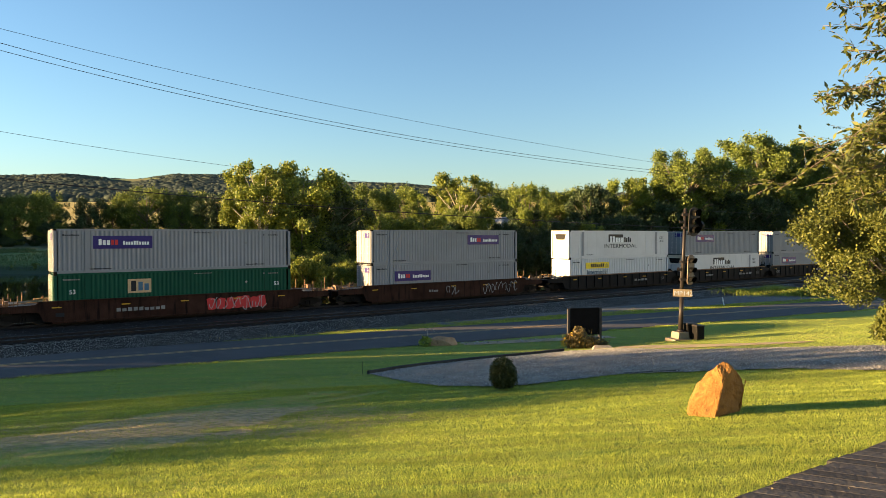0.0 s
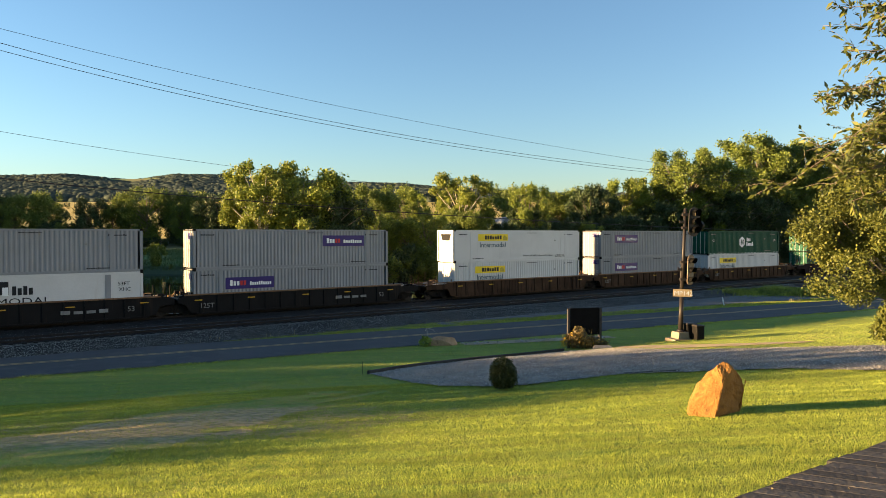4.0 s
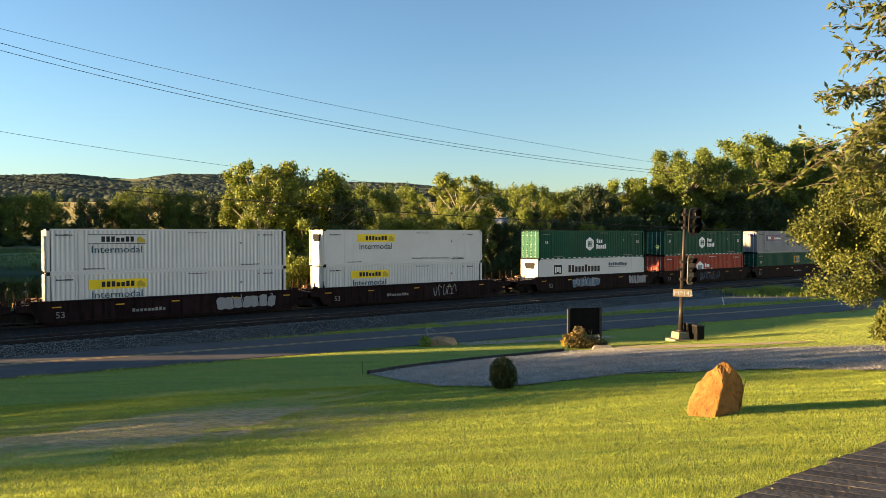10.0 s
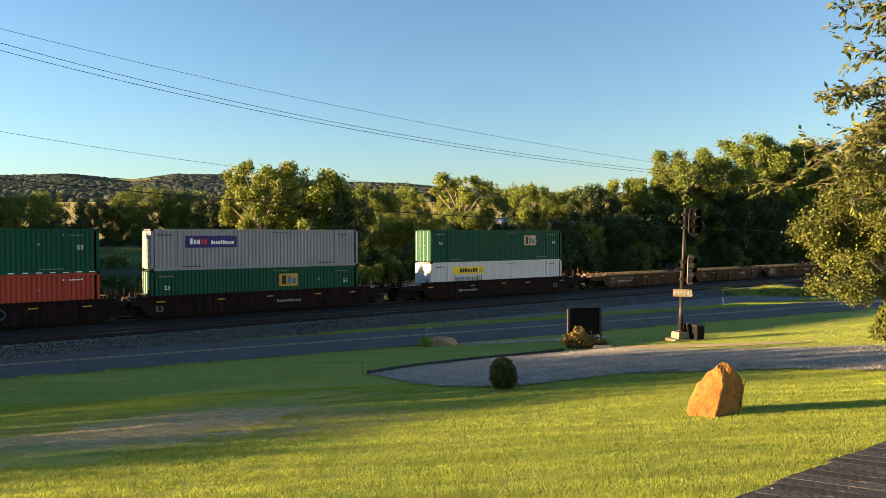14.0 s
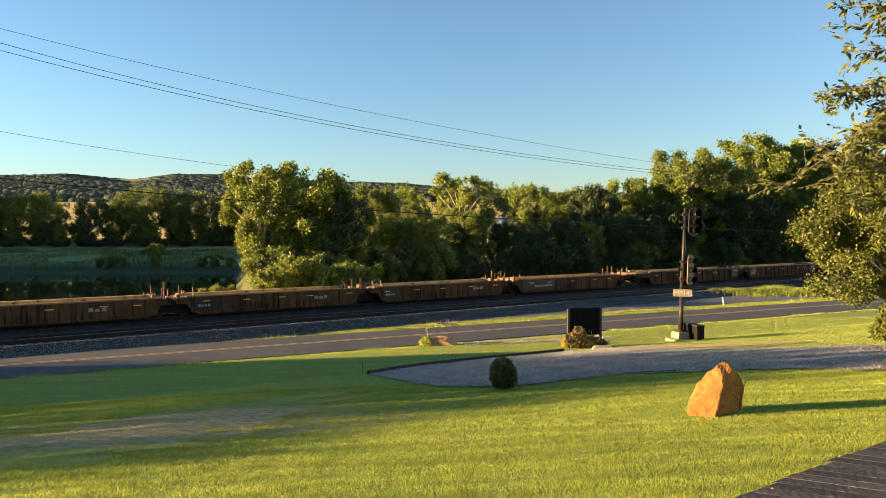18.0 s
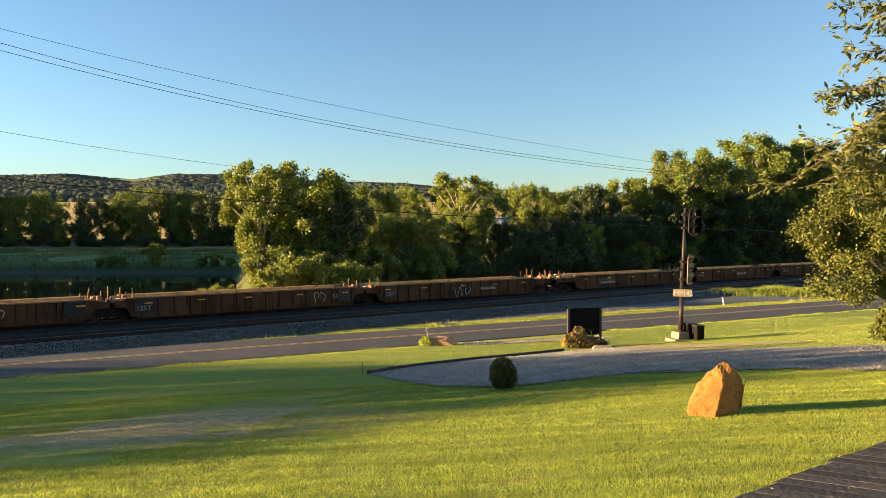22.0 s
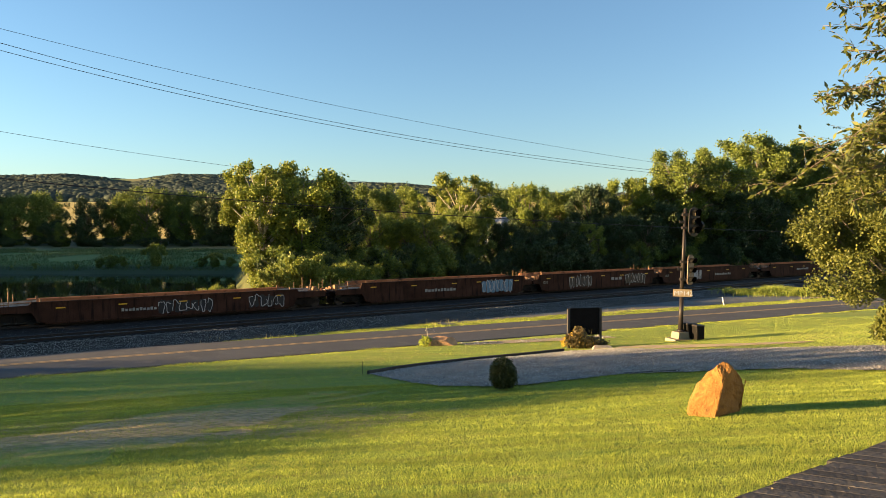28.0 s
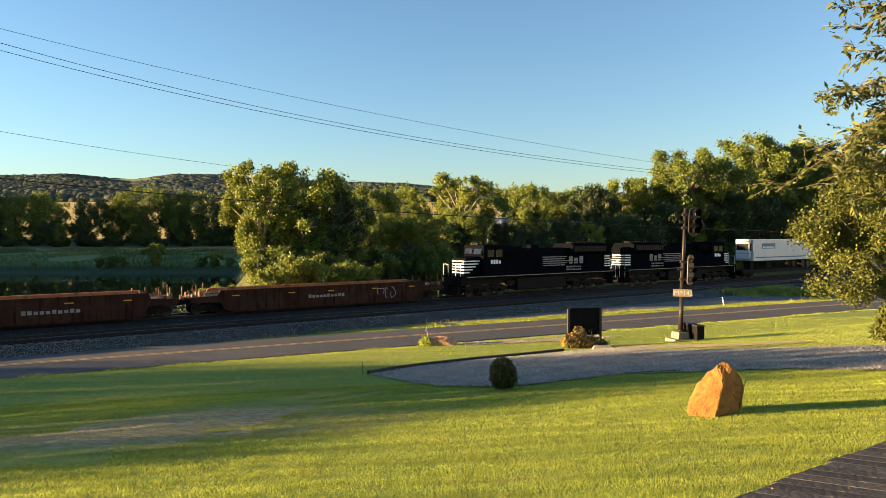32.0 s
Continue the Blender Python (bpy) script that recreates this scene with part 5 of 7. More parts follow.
def trailer_flat(p0):
    """A flat car that carries a white refrigerated road trailer."""
    L = 27.4
    mid = p0 + L / 2
    car = thing("flat_car", pose(0, 0, 0), "dark steel flat car carrying a road trailer", "rail car")
    part("deck", boxes_mesh("deck", M_GUNK, (-L / 2 + 0.4, L / 2 - 0.4, -1.4, 1.4, 0.98, 1.12), (-L / 2 + 0.4, L / 2 - 0.4, -1.45, -1.35, 0.7, 1.1), (-L / 2 + 0.4, L / 2 - 0.4, 1.35, 1.45, 0.7, 1.1)), None, car)
    part("centre_sill", boxes_mesh("centre_sill", M_GUNK, (-L / 2 + 0.1, L / 2 - 0.1, -0.3, 0.3, 0.6, 0.98)), None, car)
    for s in (-1, 1):
        truck(car, s * (L / 2 - 2.6))
    join_train(car, mid)
    T0 = p0 + 3.2 - mid
    tr = thing("refrigerated_trailer", pose(0, 0, 0), "white refrigerated road trailer with a blue stripe and black cooling unit", "trailer")
    tl = 16.15
    bm = bmesh.new()
    box(bm, T0, T0 + tl, -1.3, 1.3, 1.12 + 1.12, 1.12 + 3.95)
    part("body", bevelled(bm, 0.04), M_WHITE, tr)
    part("side_stripe", boxes_mesh("side_stripe", M_BLUE, (T0 + 0.4, T0 + tl - 0.2, -1.312, -1.302, 2.62, 2.76)), None, tr, "blue stripe along the side")
    pan = marking(tr, "logo_panel", T0 + 1.9, T0 + 5.2, 3.85, 4.55, -1.303, M_BLUE, "blue panel with white bars")
    word_bars(pan, "logo_mark", T0 + 2.1, T0 + 5.0, 3.95, 4.15, -1.316, M_INKWHITE, 9, 51)
    bm = bmesh.new()
    box(bm, T0 - 0.5, T0 + 0.02, -1.0, 1.0, 3.2, 4.95)
    box(bm, T0 - 0.42, T0, -0.95, 0.95, 2.45, 3.2)
    unit = part("cooling_unit", bevelled(bm, 0.1), M_WHITE, tr)
    part("grille", boxes_mesh("grille", M_HOOD, (T0 - 0.515, T0 - 0.502, -0.85, 0.85, 3.65, 4.5), (T0 - 0.4, T0 - 0.05, -1.012, -1.002, 3.55, 4.6)), None, unit, "black cooling grilles")
    part("underframe", boxes_mesh("underframe", M_GUNK, (T0 + 0.3, T0 + tl - 0.1, -0.5, 0.5, 2.06, 2.24), (T0 + 0.6, T0 + 1.2, -0.5, 0.5, 1.12, 2.1), (T0 + 3.9, T0 + 4.1, -0.8, -0.65, 1.12, 2.1), (T0 + 3.9, T0 + 4.1, 0.65, 0.8, 1.12, 2.1)), None, tr)
    for x in (12.6, 13.9):
        for s in (-1, 1):
            bm = bmesh.new()
            tube(bm, (T0 + x, s * 0.7, 1.64), (T0 + x, s * 1.28, 1.64), 0.51, seg=20)
            part("tyre", bm, M_HOOD, tr)
    tr.matrix_basis = on_track(mid, 0.0)
    TRAIN.append((tr, mid, 0.0))
    return L


trailer_flat(753.8)


# ---- vegetation ----
def leaf_quads(centres, size, rng, per=1, spread=0.3, droop=0.0, long=1.35):
    """Leaf-shaped quads scattered round the centres, in a numpy array."""
    c = np.repeat(np.asarray(centres), per, axis=0)
    n = len(c)
    c = c + rng.normal(0, spread, (n, 3))
    a = rng.normal(0, 1, (n, 3))
    a[:, 2] -= droop
    a /= np.linalg.norm(a, axis=1)[:, None]
    b = np.cross(a, rng.normal(0, 1, (n, 3)))
    b /= np.linalg.norm(b, axis=1)[:, None]
    s = size * rng.uniform(0.6, 1.3, (n, 1))
    tip, side = a * s * long * 0.5, b * s * 0.5
    return np.stack([c - tip, c + side, c + tip, c - side], axis=1)


def crown_points(rng, lobes, n, shell=0.5):
    """Points in a union of ellipsoids, denser towards their skins."""
    lobes = np.asarray(lobes, dtype=float)
    vol = lobes[:, 3] * lobes[:, 4] * lobes[:, 5]
    pick = rng.choice(len(lobes), n, p=vol / vol.sum())
    v = rng.normal(0, 1, (n, 3))
    v /= np.linalg.norm(v, axis=1)[:, None]
    rad = rng.uniform(shell, 1.0, (n, 1)) ** 0.8
    return lobes[pick, :3] + v * rad * lobes[pick, 3:6]


def lobes_for(rng, h, width, base, count, lean=0.0):
    out = []
    for i in range(count):
        f = (i + 0.5) / count
        z = base + (h - base) * f
        spread = width * (0.55 * math.sin(math.pi * min(1, 0.18 + 0.82 * (1 - f)) ** 0.8) + 0.12)
        a = i * 2.4 + rng.uniform(0, 1)
        spread *= rng.uniform(0.3, 1.12)
        s = width * rng.uniform(0.06, 0.15)
        out.append((spread * 0.75 * math.cos(a) + lean * f, spread * 0.75 * math.sin(a), z, s, s, s * rng.uniform(0.6, 0.95)))
    return out


def tree_meshes(seed, h, width, base, lobes_n, leaves, leaf_size, trunk_r, leaf_m, bark_m, clump=7, clump_spread=0.32):
    rng = np.random.default_rng(seed)
    lobes = lobes_for(rng, h * 0.95, width, base, lobes_n)
    pts = crown_points(rng, lobes, leaves // clump, 0.25)
    q = leaf_quads(pts, leaf_size, rng, clump, clump_spread)
    crown = quads_mesh("crown", q, leaf_m)
    bm = bmesh.new()
    zs = [0, h * 0.15, h * 0.35, h * 0.55, h * 0.78]
    spine = [(0.12 * h * 0.1 * math.sin(i * 1.7 + seed), 0.1 * h * 0.1 * math.cos(i * 1.3 + seed), z) for i, z in enumerate(zs)]
    path_tube(bm, [(0, 0, -0.6)] + spine[1:], [trunk_r * 1.25, trunk_r, trunk_r * 0.8, trunk_r * 0.5, trunk_r * 0.15], 7)
    for i, l in enumerate(lobes):
        z0 = max(base * 0.5, l[2] * 0.62)
        k = min(z0 / (h * 0.78), 1.0)
        st = Vector((spine[2][0], spine[2][1], z0))
        en = Vector(l[:3])
        md = (st + en) * 0.5 + Vector((0, 0, -0.06 * h * (0.5 - k)))
        path_tube(bm, [st, md, en], [trunk_r * (0.55 - 0.35 * k), trunk_r * (0.35 - 0.2 * k), trunk_r * 0.06], 5)
    return crown, mesh_of("trunk", bm, bark_m, True)


def plant_tree(meshes, x, y, z, scale, turn, label, name="tree", group="", category="tree"):
    t = thing(name, pose(x, y, z, 0, 0, turn) @ Matrix.Diagonal((*scale, 1)), label, category, group)
    part("trunk", meshes[1], None, t)
    part("crown", meshes[0], None, t)
    return t


def img(px, depth):
    """x of a place at that depth, from its bearing."""
    return (px - 784) / 1219.0 * depth


BANK = "trees on the river bank"
SET_BACK = 1.25
V_SYC = tree_meshes(11, 14.5, 7.6, 1.0, 76, 42000, 0.185, 0.30, L_BRIGHT, M_PALEBARK, 16, 0.21)
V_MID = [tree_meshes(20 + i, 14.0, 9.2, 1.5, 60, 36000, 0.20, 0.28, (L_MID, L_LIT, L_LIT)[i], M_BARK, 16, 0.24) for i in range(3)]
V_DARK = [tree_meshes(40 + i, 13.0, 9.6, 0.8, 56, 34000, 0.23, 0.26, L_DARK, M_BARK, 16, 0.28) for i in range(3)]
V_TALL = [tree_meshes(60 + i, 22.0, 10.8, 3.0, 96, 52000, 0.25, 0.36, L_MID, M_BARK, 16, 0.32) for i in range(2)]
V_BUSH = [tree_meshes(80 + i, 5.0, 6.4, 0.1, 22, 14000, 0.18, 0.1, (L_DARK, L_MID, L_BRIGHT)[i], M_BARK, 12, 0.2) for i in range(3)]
V_FAR = [tree_meshes(100 + i, 17.0, 16.0, 1.0, 52, 18000, 0.38, 0.4, (L_MID, L_DARK)[i % 2], M_BARK, 14, 0.55) for i in range(3)]


# sparse crowns for the unseen shading trees, letting some sun through
V_OPEN = [tree_meshes(120 + i, 13.0, 9.6, 0.6, 56, 8000, 0.22, 0.2, L_MID, M_BARK, 2, 0.5) for i in range(2)]


def put(v, h0, px, depth, top_y, width_scale, turn, label, name="tree", base=None, group=BANK):
    """A tree of the kind v (h0 m high as built) that reaches the given height at that bearing and depth."""
    if group in (BANK, "undergrowth along the bank"):
        depth, width_scale = depth * SET_BACK, width_scale * 1.14
    x = img(px, depth)
    zb = float(ground_z(x, depth)) if base is None else base
    zt = EYE_Z + (413.5 - top_y) * depth / 1219.0
    s = (zt - zb) / h0
    return plant_tree(v, x, depth, zb, (s * width_scale, s * width_scale, s), turn, label, name, group)


LIT, SHADY = "leafy bank tree with bright yellow-green foliage", "dense dark green bank tree in shade"
put(V_SYC, 14.5, 462, 63, 282, 0.86, 20, "pale-barked tree with bright yellow-green leaves")
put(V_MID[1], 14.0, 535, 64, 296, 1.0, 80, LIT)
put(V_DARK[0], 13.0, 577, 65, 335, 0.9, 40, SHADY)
put(V_MID[0], 14.0, 665, 90, 332, 0.85, 10, LIT)
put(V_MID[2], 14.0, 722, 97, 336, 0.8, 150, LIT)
put(V_SYC, 14.5, 818, 80, 306, 0.85, 200, LIT)
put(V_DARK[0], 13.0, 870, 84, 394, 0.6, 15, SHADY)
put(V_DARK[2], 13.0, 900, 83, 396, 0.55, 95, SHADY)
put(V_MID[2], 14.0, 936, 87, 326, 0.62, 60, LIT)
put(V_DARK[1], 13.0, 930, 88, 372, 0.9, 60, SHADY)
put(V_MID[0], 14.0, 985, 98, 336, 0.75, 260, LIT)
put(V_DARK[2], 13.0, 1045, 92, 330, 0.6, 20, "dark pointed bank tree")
put(V_MID[2], 14.0, 1098, 96, 318, 0.8, 300, LIT)
put(V_SYC, 14.5, 1145, 98, 312, 0.9, 110, LIT)
put(V_TALL[0], 22.0, 1212, 96, 258, 0.85, 30, "tall leafy tree with bright tops")
put(V_MID[1], 14.0, 1270, 100, 288, 0.85, 200, LIT)
put(V_TALL[1], 22.0, 1335, 108, 234, 0.9, 70, "tall dark green tree, the highest of the row")
put(V_TALL[0], 22.0, 1382, 112, 252, 0.8, 160, "tall dark green tree of the row")
put(V_TALL[1], 22.0, 1422, 112, 243, 0.8, 250, "tall dark green tree of the row")
put(V_TALL[0], 22.0, 1480, 116, 262, 0.9, 310, "tall dark green tree of the row")
put(V_MID[0], 14.0, 1540, 116, 290, 1.0, 350, LIT)
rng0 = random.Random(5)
# fill rows: mostly dark leaves, the wood's shade put into their colour
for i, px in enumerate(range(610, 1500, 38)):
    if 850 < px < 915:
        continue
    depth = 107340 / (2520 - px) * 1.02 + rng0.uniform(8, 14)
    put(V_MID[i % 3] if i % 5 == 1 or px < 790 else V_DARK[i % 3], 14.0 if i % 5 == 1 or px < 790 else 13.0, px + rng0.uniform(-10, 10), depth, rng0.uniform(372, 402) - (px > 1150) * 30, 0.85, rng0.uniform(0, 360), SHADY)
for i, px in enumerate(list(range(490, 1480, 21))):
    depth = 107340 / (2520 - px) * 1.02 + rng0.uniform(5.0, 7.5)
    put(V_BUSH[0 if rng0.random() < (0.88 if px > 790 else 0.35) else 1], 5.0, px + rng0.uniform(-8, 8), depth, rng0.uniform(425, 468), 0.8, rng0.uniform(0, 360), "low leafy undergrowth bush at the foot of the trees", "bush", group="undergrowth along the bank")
for px, ty in ((505, 470), (535, 455), (560, 470), (620, 468), (645, 470), (480, 480), (395, 506), (365, 512)):
    put(V_BUSH[2], 5.0, px, 107340 / (2520 - px) * 1.02 + 5.0, ty, 0.75, px * 3, "sunlit low bush beside the track", "bush", group="bushes beside the track")
# unseen wood added upstream so that its shadow darkens the far meadow
for i in range(20):
    x, y = -186 - rng0.uniform(0, 22), 62 + 8.5 * i
    plant_tree(V_FAR[i % 3], x, y, float(ground_z(x, y)) - 0.3, (1.0, 1.0, rng0.uniform(1.1, 1.3)), i * 63, "tall unseen tree added upstream to shade the far bank", "tree", "trees beyond the river")
# the far side of the river
for i, (x, h) in enumerate([(-205, 15), (-192, 17), (-180, 14), (-165, 17), (-157, 16), (-150, 15), (-144, 16), (-136, 8.5), (-129, 8.5), (-110.5, 11), (-122, 14), (-117, 13), (-104, 17.5), (-97, 14), (-91, 16.5), (-84, 15), (-77, 16), (-68, 17), (-58, 16), (-48, 18), (-33, 16), (-15, 18), (4, 17), (25, 18), (48, 17), (75, 18)]):
    y = 240 + rng0.uniform(-6, 10)
    plant_tree(V_FAR[i % 3], x, y, float(ground_z(x, y)) - 0.3, (h / 17 * 1.0, h / 17 * 0.9, h / 17 * (1.16 if h > 12 else 1.0)), i * 77, "broad field-edge tree beyond the river", "tree", "trees beyond the river")
for i, (px, depth, ty) in enumerate([(275, 158, 433), (195, 157, 452), (175, 157, 458), (135, 156, 468), (62, 156, 466), (20, 156, 470), (218, 158, 454), (380, 158, 448), (355, 158, 457), (406, 158, 455), (302, 156, 468), (245, 156, 468), (95, 156, 472)]):
    put(V_BUSH[1], 5.0, px, depth, ty, 1.05 if i else 0.8, i * 50, "rounded dark green bush on the far bank", "bush", group="bushes on the far bank")
for i in range(46):
    x = -250 + i * 7.4 + rng0.uniform(-2, 2)
    y = 236 + rng0.uniform(-3, 2)
    plant_tree(V_BUSH[0], x, y, float(ground_z(x, y)), (1.2, 1.0, rng0.uniform(0.5, 0.9)), i * 40, "dark hedge shrub below the field-edge trees", "bush", "hedge beyond the river", "bush")


# ---- the garden and roadside ----
def gz(x, y):
    return float(ground_z(x, y))


def draped(name, outline, material, lift, label, category, cell=0.16):
    """A flat patch that follows the ground, with a ragged edge."""
    xs, ys = [p[0] for p in outline], [p[1] for p in outline]
    n = len(outline)

    def inside(x, y):
        c = False
        for i in range(n):
            (x0, y0), (x1, y1) = outline[i], outline[(i + 1) % n]
            if (y0 > y) != (y1 > y) and x < (x1 - x0) * (y - y0) / (y1 - y0) + x0:
                c = not c
        return c

    rng = random.Random(3)
    verts, faces, idx = [], [], {}

    def corner(i, j):
        if (i, j) not in idx:
            x, y = min(xs) + i * cell + rng.uniform(-0.06, 0.06), min(ys) + j * cell + rng.uniform(-0.06, 0.06)
            idx[i, j] = len(verts)
            verts.append((x, y, gz(x, y) + lift))
        return idx[i, j]

    for i in range(int((max(xs) - min(xs)) / cell) + 1):
        for j in range(int((max(ys) - min(ys)) / cell) + 1):
            if inside(min(xs) + (i + 0.5) * cell, min(ys) + (j + 0.5) * cell):
                faces.append((corner(i, j), corner(i + 1, j), corner(i + 1, j + 1), corner(i, j + 1)))
    return tagged(new(name, raw_mesh(name, verts, faces, material, True)), label, category, kind="structure"), inside


DRIVE = [(-3.0, 28.3), (-1.9, 25.8), (-0.1, 21.9), (1.3, 20.9), (2.4, 20.7), (5.8, 22.5), (7.3, 22.5), (11.1, 22.0), (13.4, 20.9), (22, 18.5), (26, 22), (17.8, 27.8), (11.0, 32.5), (8.7, 35.7), (6.5, 35.9), (-0.6, 31.7)]
drive, in_drive = draped("gravel_drive", DRIVE, M_GRAVEL, 0.035, "grey gravel parking strip with a timber edge", "driveway")
M_SAND = mat("sandy_apron", (0.36, 0.27, 0.17), 0.9, 0, 0.3, 1.5, 20, 0.5)
apron, in_apron = draped("sandy_apron", [(8.9, 36.0), (11.0, 33.6), (16.5, 31.5), (17.5, 32.3), (12.5, 35.2), (9.5, 37.0)], M_SAND, 0.03, "pale sandy strip beside the gravel drive", "path")
shoulder, in_sh = draped("stony_shoulder", [(1.2, 39.0), (8.0, 40.6), (10.5, 41.2), (10.0, 42.4), (1.0, 40.2)], M_SAND, 0.03, "pale stony road shoulder", "path")


def stones(name, n, area, inside, size, material, seed, lift, label):
    rng = np.random.default_rng(seed)
    base = np.array([(1, 0, 0), (0, 1, 0), (-1, 0, 0), (0, -1, 0), (0, 0, 0.8), (0, 0, -0.5)])
    fs = ((0, 1, 4), (1, 2, 4), (2, 3, 4), (3, 0, 4), (1, 0, 5), (2, 1, 5), (3, 2, 5), (0, 3, 5))
    out = []
    for _ in range(n):
        x, y = rng.uniform(area[0], area[1]), rng.uniform(area[2], area[3])
        if not inside(x, y):
            continue
        s = size * rng.uniform(0.5, 1.5)
        v = base * s * rng.uniform(0.6, 1.3, (6, 3))
        a = rng.uniform(0, 6.28)
        c, si = math.cos(a), math.sin(a)
        v = np.stack([v[:, 0] * c - v[:, 1] * si + x, v[:, 0] * si + v[:, 1] * c + y, v[:, 2] + gz(x, y) + lift], -1)
        out.extend(v[list(f)] for f in fs)
    me = quads_mesh(name, np.array(out), material)
    return tagged(new(name, me), label, "stones", kind="stuff")


M_PEBBLE = leaf_mat("loose_stones", (0.40, 0.385, 0.36), (0.085, 0.083, 0.08), 0.0, 0.85)
stones("gravel", 46000, (-3, 26, 18.5, 36), in_drive, 0.027, M_PEBBLE, 2, 0.04, "loose grey gravel stones on the drive")
stones("shoulder_stones", 500, (1, 10.5, 39, 42.4), in_sh, 0.05, M_PEBBLE, 4, 0.05, "loose pale stones on the road shoulder")


def ballast_stones():
    rng = np.random.default_rng(9)
    n = 78000
    prof = ([-10.6, -9.0, -8.4, -5.2, -4.2, -2.6, -1.9], [-0.78, -0.42, -0.2, -0.17, -0.3, -0.26, -0.17])
    l = 64 + 90 * rng.uniform(0, 1, n) ** 1.3
    off = np.where(rng.uniform(0, 1, n) < 0.97, rng.uniform(-10.6, -7.3, n), rng.uniform(-5.4, -2.0, n))
    c = np.stack([-88.80 + 0.8184 * l - 0.5747 * off, 1.06 + 0.5747 * l + 0.8184 * off, np.interp(off, *prof)], -1)
    a, s = rng.uniform(0, 6.28, n), rng.uniform(0.02, 0.042, n)
    ring = [c + np.stack([np.cos(a + k * 1.5708) * s * rng.uniform(0.6, 1.3, n), np.sin(a + k * 1.5708) * s * rng.uniform(0.6, 1.3, n), -0.01 * np.ones(n)], -1) for k in range(4)]
    top = c + np.stack([0.3 * s * rng.normal(0, 1, n), 0.3 * s * rng.normal(0, 1, n), s * rng.uniform(0.25, 0.7, n)], -1)
    verts = np.stack(ring + [top], axis=1).reshape(-1, 3)
    base = np.arange(n)[:, None] * 5
    faces = np.concatenate([base + np.array(f) for f in ((0, 1, 4), (1, 2, 4), (2, 3, 4), (3, 0, 4))])
    me = raw_mesh("ballast_stones", verts.tolist(), faces.tolist(), M_BSTONE)
    tagged(new("ballast_stones", me), "angular grey ballast stones beside the rails", "stones", kind="stuff")


M_BSTONE = leaf_mat("ballast_chips", (0.235, 0.25, 0.245), (0.04, 0.045, 0.045), 0.0, 0.85)
ballast_stones()


# grass: blades on the lawn, thinner with distance, left out on the gravel
def blades(name, n, area, keep, height, material, seed, label, width=0.007, lean=0.35, tris=True):
    rng = np.random.default_rng(seed)
    x, y = area(rng, n)
    ok = keep(x, y)
    x, y = x[ok], y[ok]
    z = ground_z(x, y)
    m = len(x)
    h = height(x, y) * rng.uniform(0.55, 1.35, m)
    a, t = rng.uniform(0, 2 * np.pi, m), rng.uniform(0, lean, m)
    tip = np.stack([x + np.cos(a) * h * t, y + np.sin(a) * h * t, z + h], -1)
    b = rng.uniform(0, np.pi, m)
    w = width * rng.uniform(0.7, 1.4, m) * np.maximum(1.0, np.hypot(x, y) / 11.0)
    dx, dy = np.cos(b) * w, np.sin(b) * w
    q = np.stack([np.stack([x - dx, y - dy, z - 0.01], -1), np.stack([x + dx, y + dy, z - 0.01], -1), tip], axis=1)
    me = quads_mesh(name, q, material)
    return tagged(new(name, me), label, "grass", kind="stuff")


def view_area(y0, y1, power):
    def area(rng, n):
        u = rng.uniform(0, 1, n)
        y = (y0 ** power + u * (y1 ** power - y0 ** power)) ** (1 / power)
        return rng.uniform(-0.68, 0.68, n) * y, y
    return area


def poly_mask(outline):
    ox, oy = np.array([p[0] for p in outline]), np.array([p[1] for p in outline])

    def f(x, y):
        c = np.zeros(x.shape, bool)
        for i in range(len(ox)):
            x0, y0, x1, y1 = ox[i], oy[i], ox[(i + 1) % len(ox)], oy[(i + 1) % len(ox)]
            cross = ((y0 > y) != (y1 > y)) & (x < (x1 - x0) * (y - y0) / (y1 - y0 + 1e-9) + x0)
            c ^= cross
        return c
    return f


on_drive = poly_mask(DRIVE)


def lawn_keep(x, y):
    r = -0.4462 * x + 0.8949 * y
    cx, cy = x + 7.1, y - 16.7
    c, s = math.cos(radians(52)), math.sin(radians(52))
    worn = ((cx * c + cy * s) * 0.155) ** 2 + ((-cx * s + cy * c) * 0.40) ** 2
    thin = np.random.default_rng(1).uniform(0, 1, x.shape) < 0.07
    return (r < 36.15) & ~on_drive(x, y) & ((worn > 1.0 + 0.5 * ripple(x, y, 0.5)) | thin)


def grass_mat(name, base, second):
    """Blades whose colour drifts in long bands along the mower's way."""
    m = leaf_mat(name, base, second, 0.5, 0.6)
    nt = m.node_tree
    mp = nt.nodes.new("ShaderNodeMapping")
    mp.inputs["Rotation"].default_value, mp.inputs["Scale"].default_value = (0, 0, radians(-14)), (0.22, 3.6, 1.0)
    tc = [n for n in nt.nodes if n.bl_idname == "ShaderNodeTexCoord"][0]
    big = [n for n in nt.nodes if n.bl_idname == "ShaderNodeTexNoise"][0]
    nt.links.new(tc.outputs["Object"], mp.inputs[0])
    nt.links.new(mp.outputs[0], big.inputs["Vector"])
    ramp = [n for n in nt.nodes if n.bl_idname == "ShaderNodeMapRange"][0]
    ramp.inputs["From Min"].default_value, ramp.inputs["From Max"].default_value = 0.6, 0.9
    ramp.inputs["To Min"].default_value, ramp.inputs["To Max"].default_value = 0.62, 1.35
    return m


M_GRASS = grass_mat("grass_blades", (0.43, 0.465, 0.078), (0.155, 0.225, 0.028))
M_DRYGRASS = leaf_mat("dry_grass", (0.46, 0.37, 0.16), (0.34, 0.28, 0.11), 0.4, 0.6)


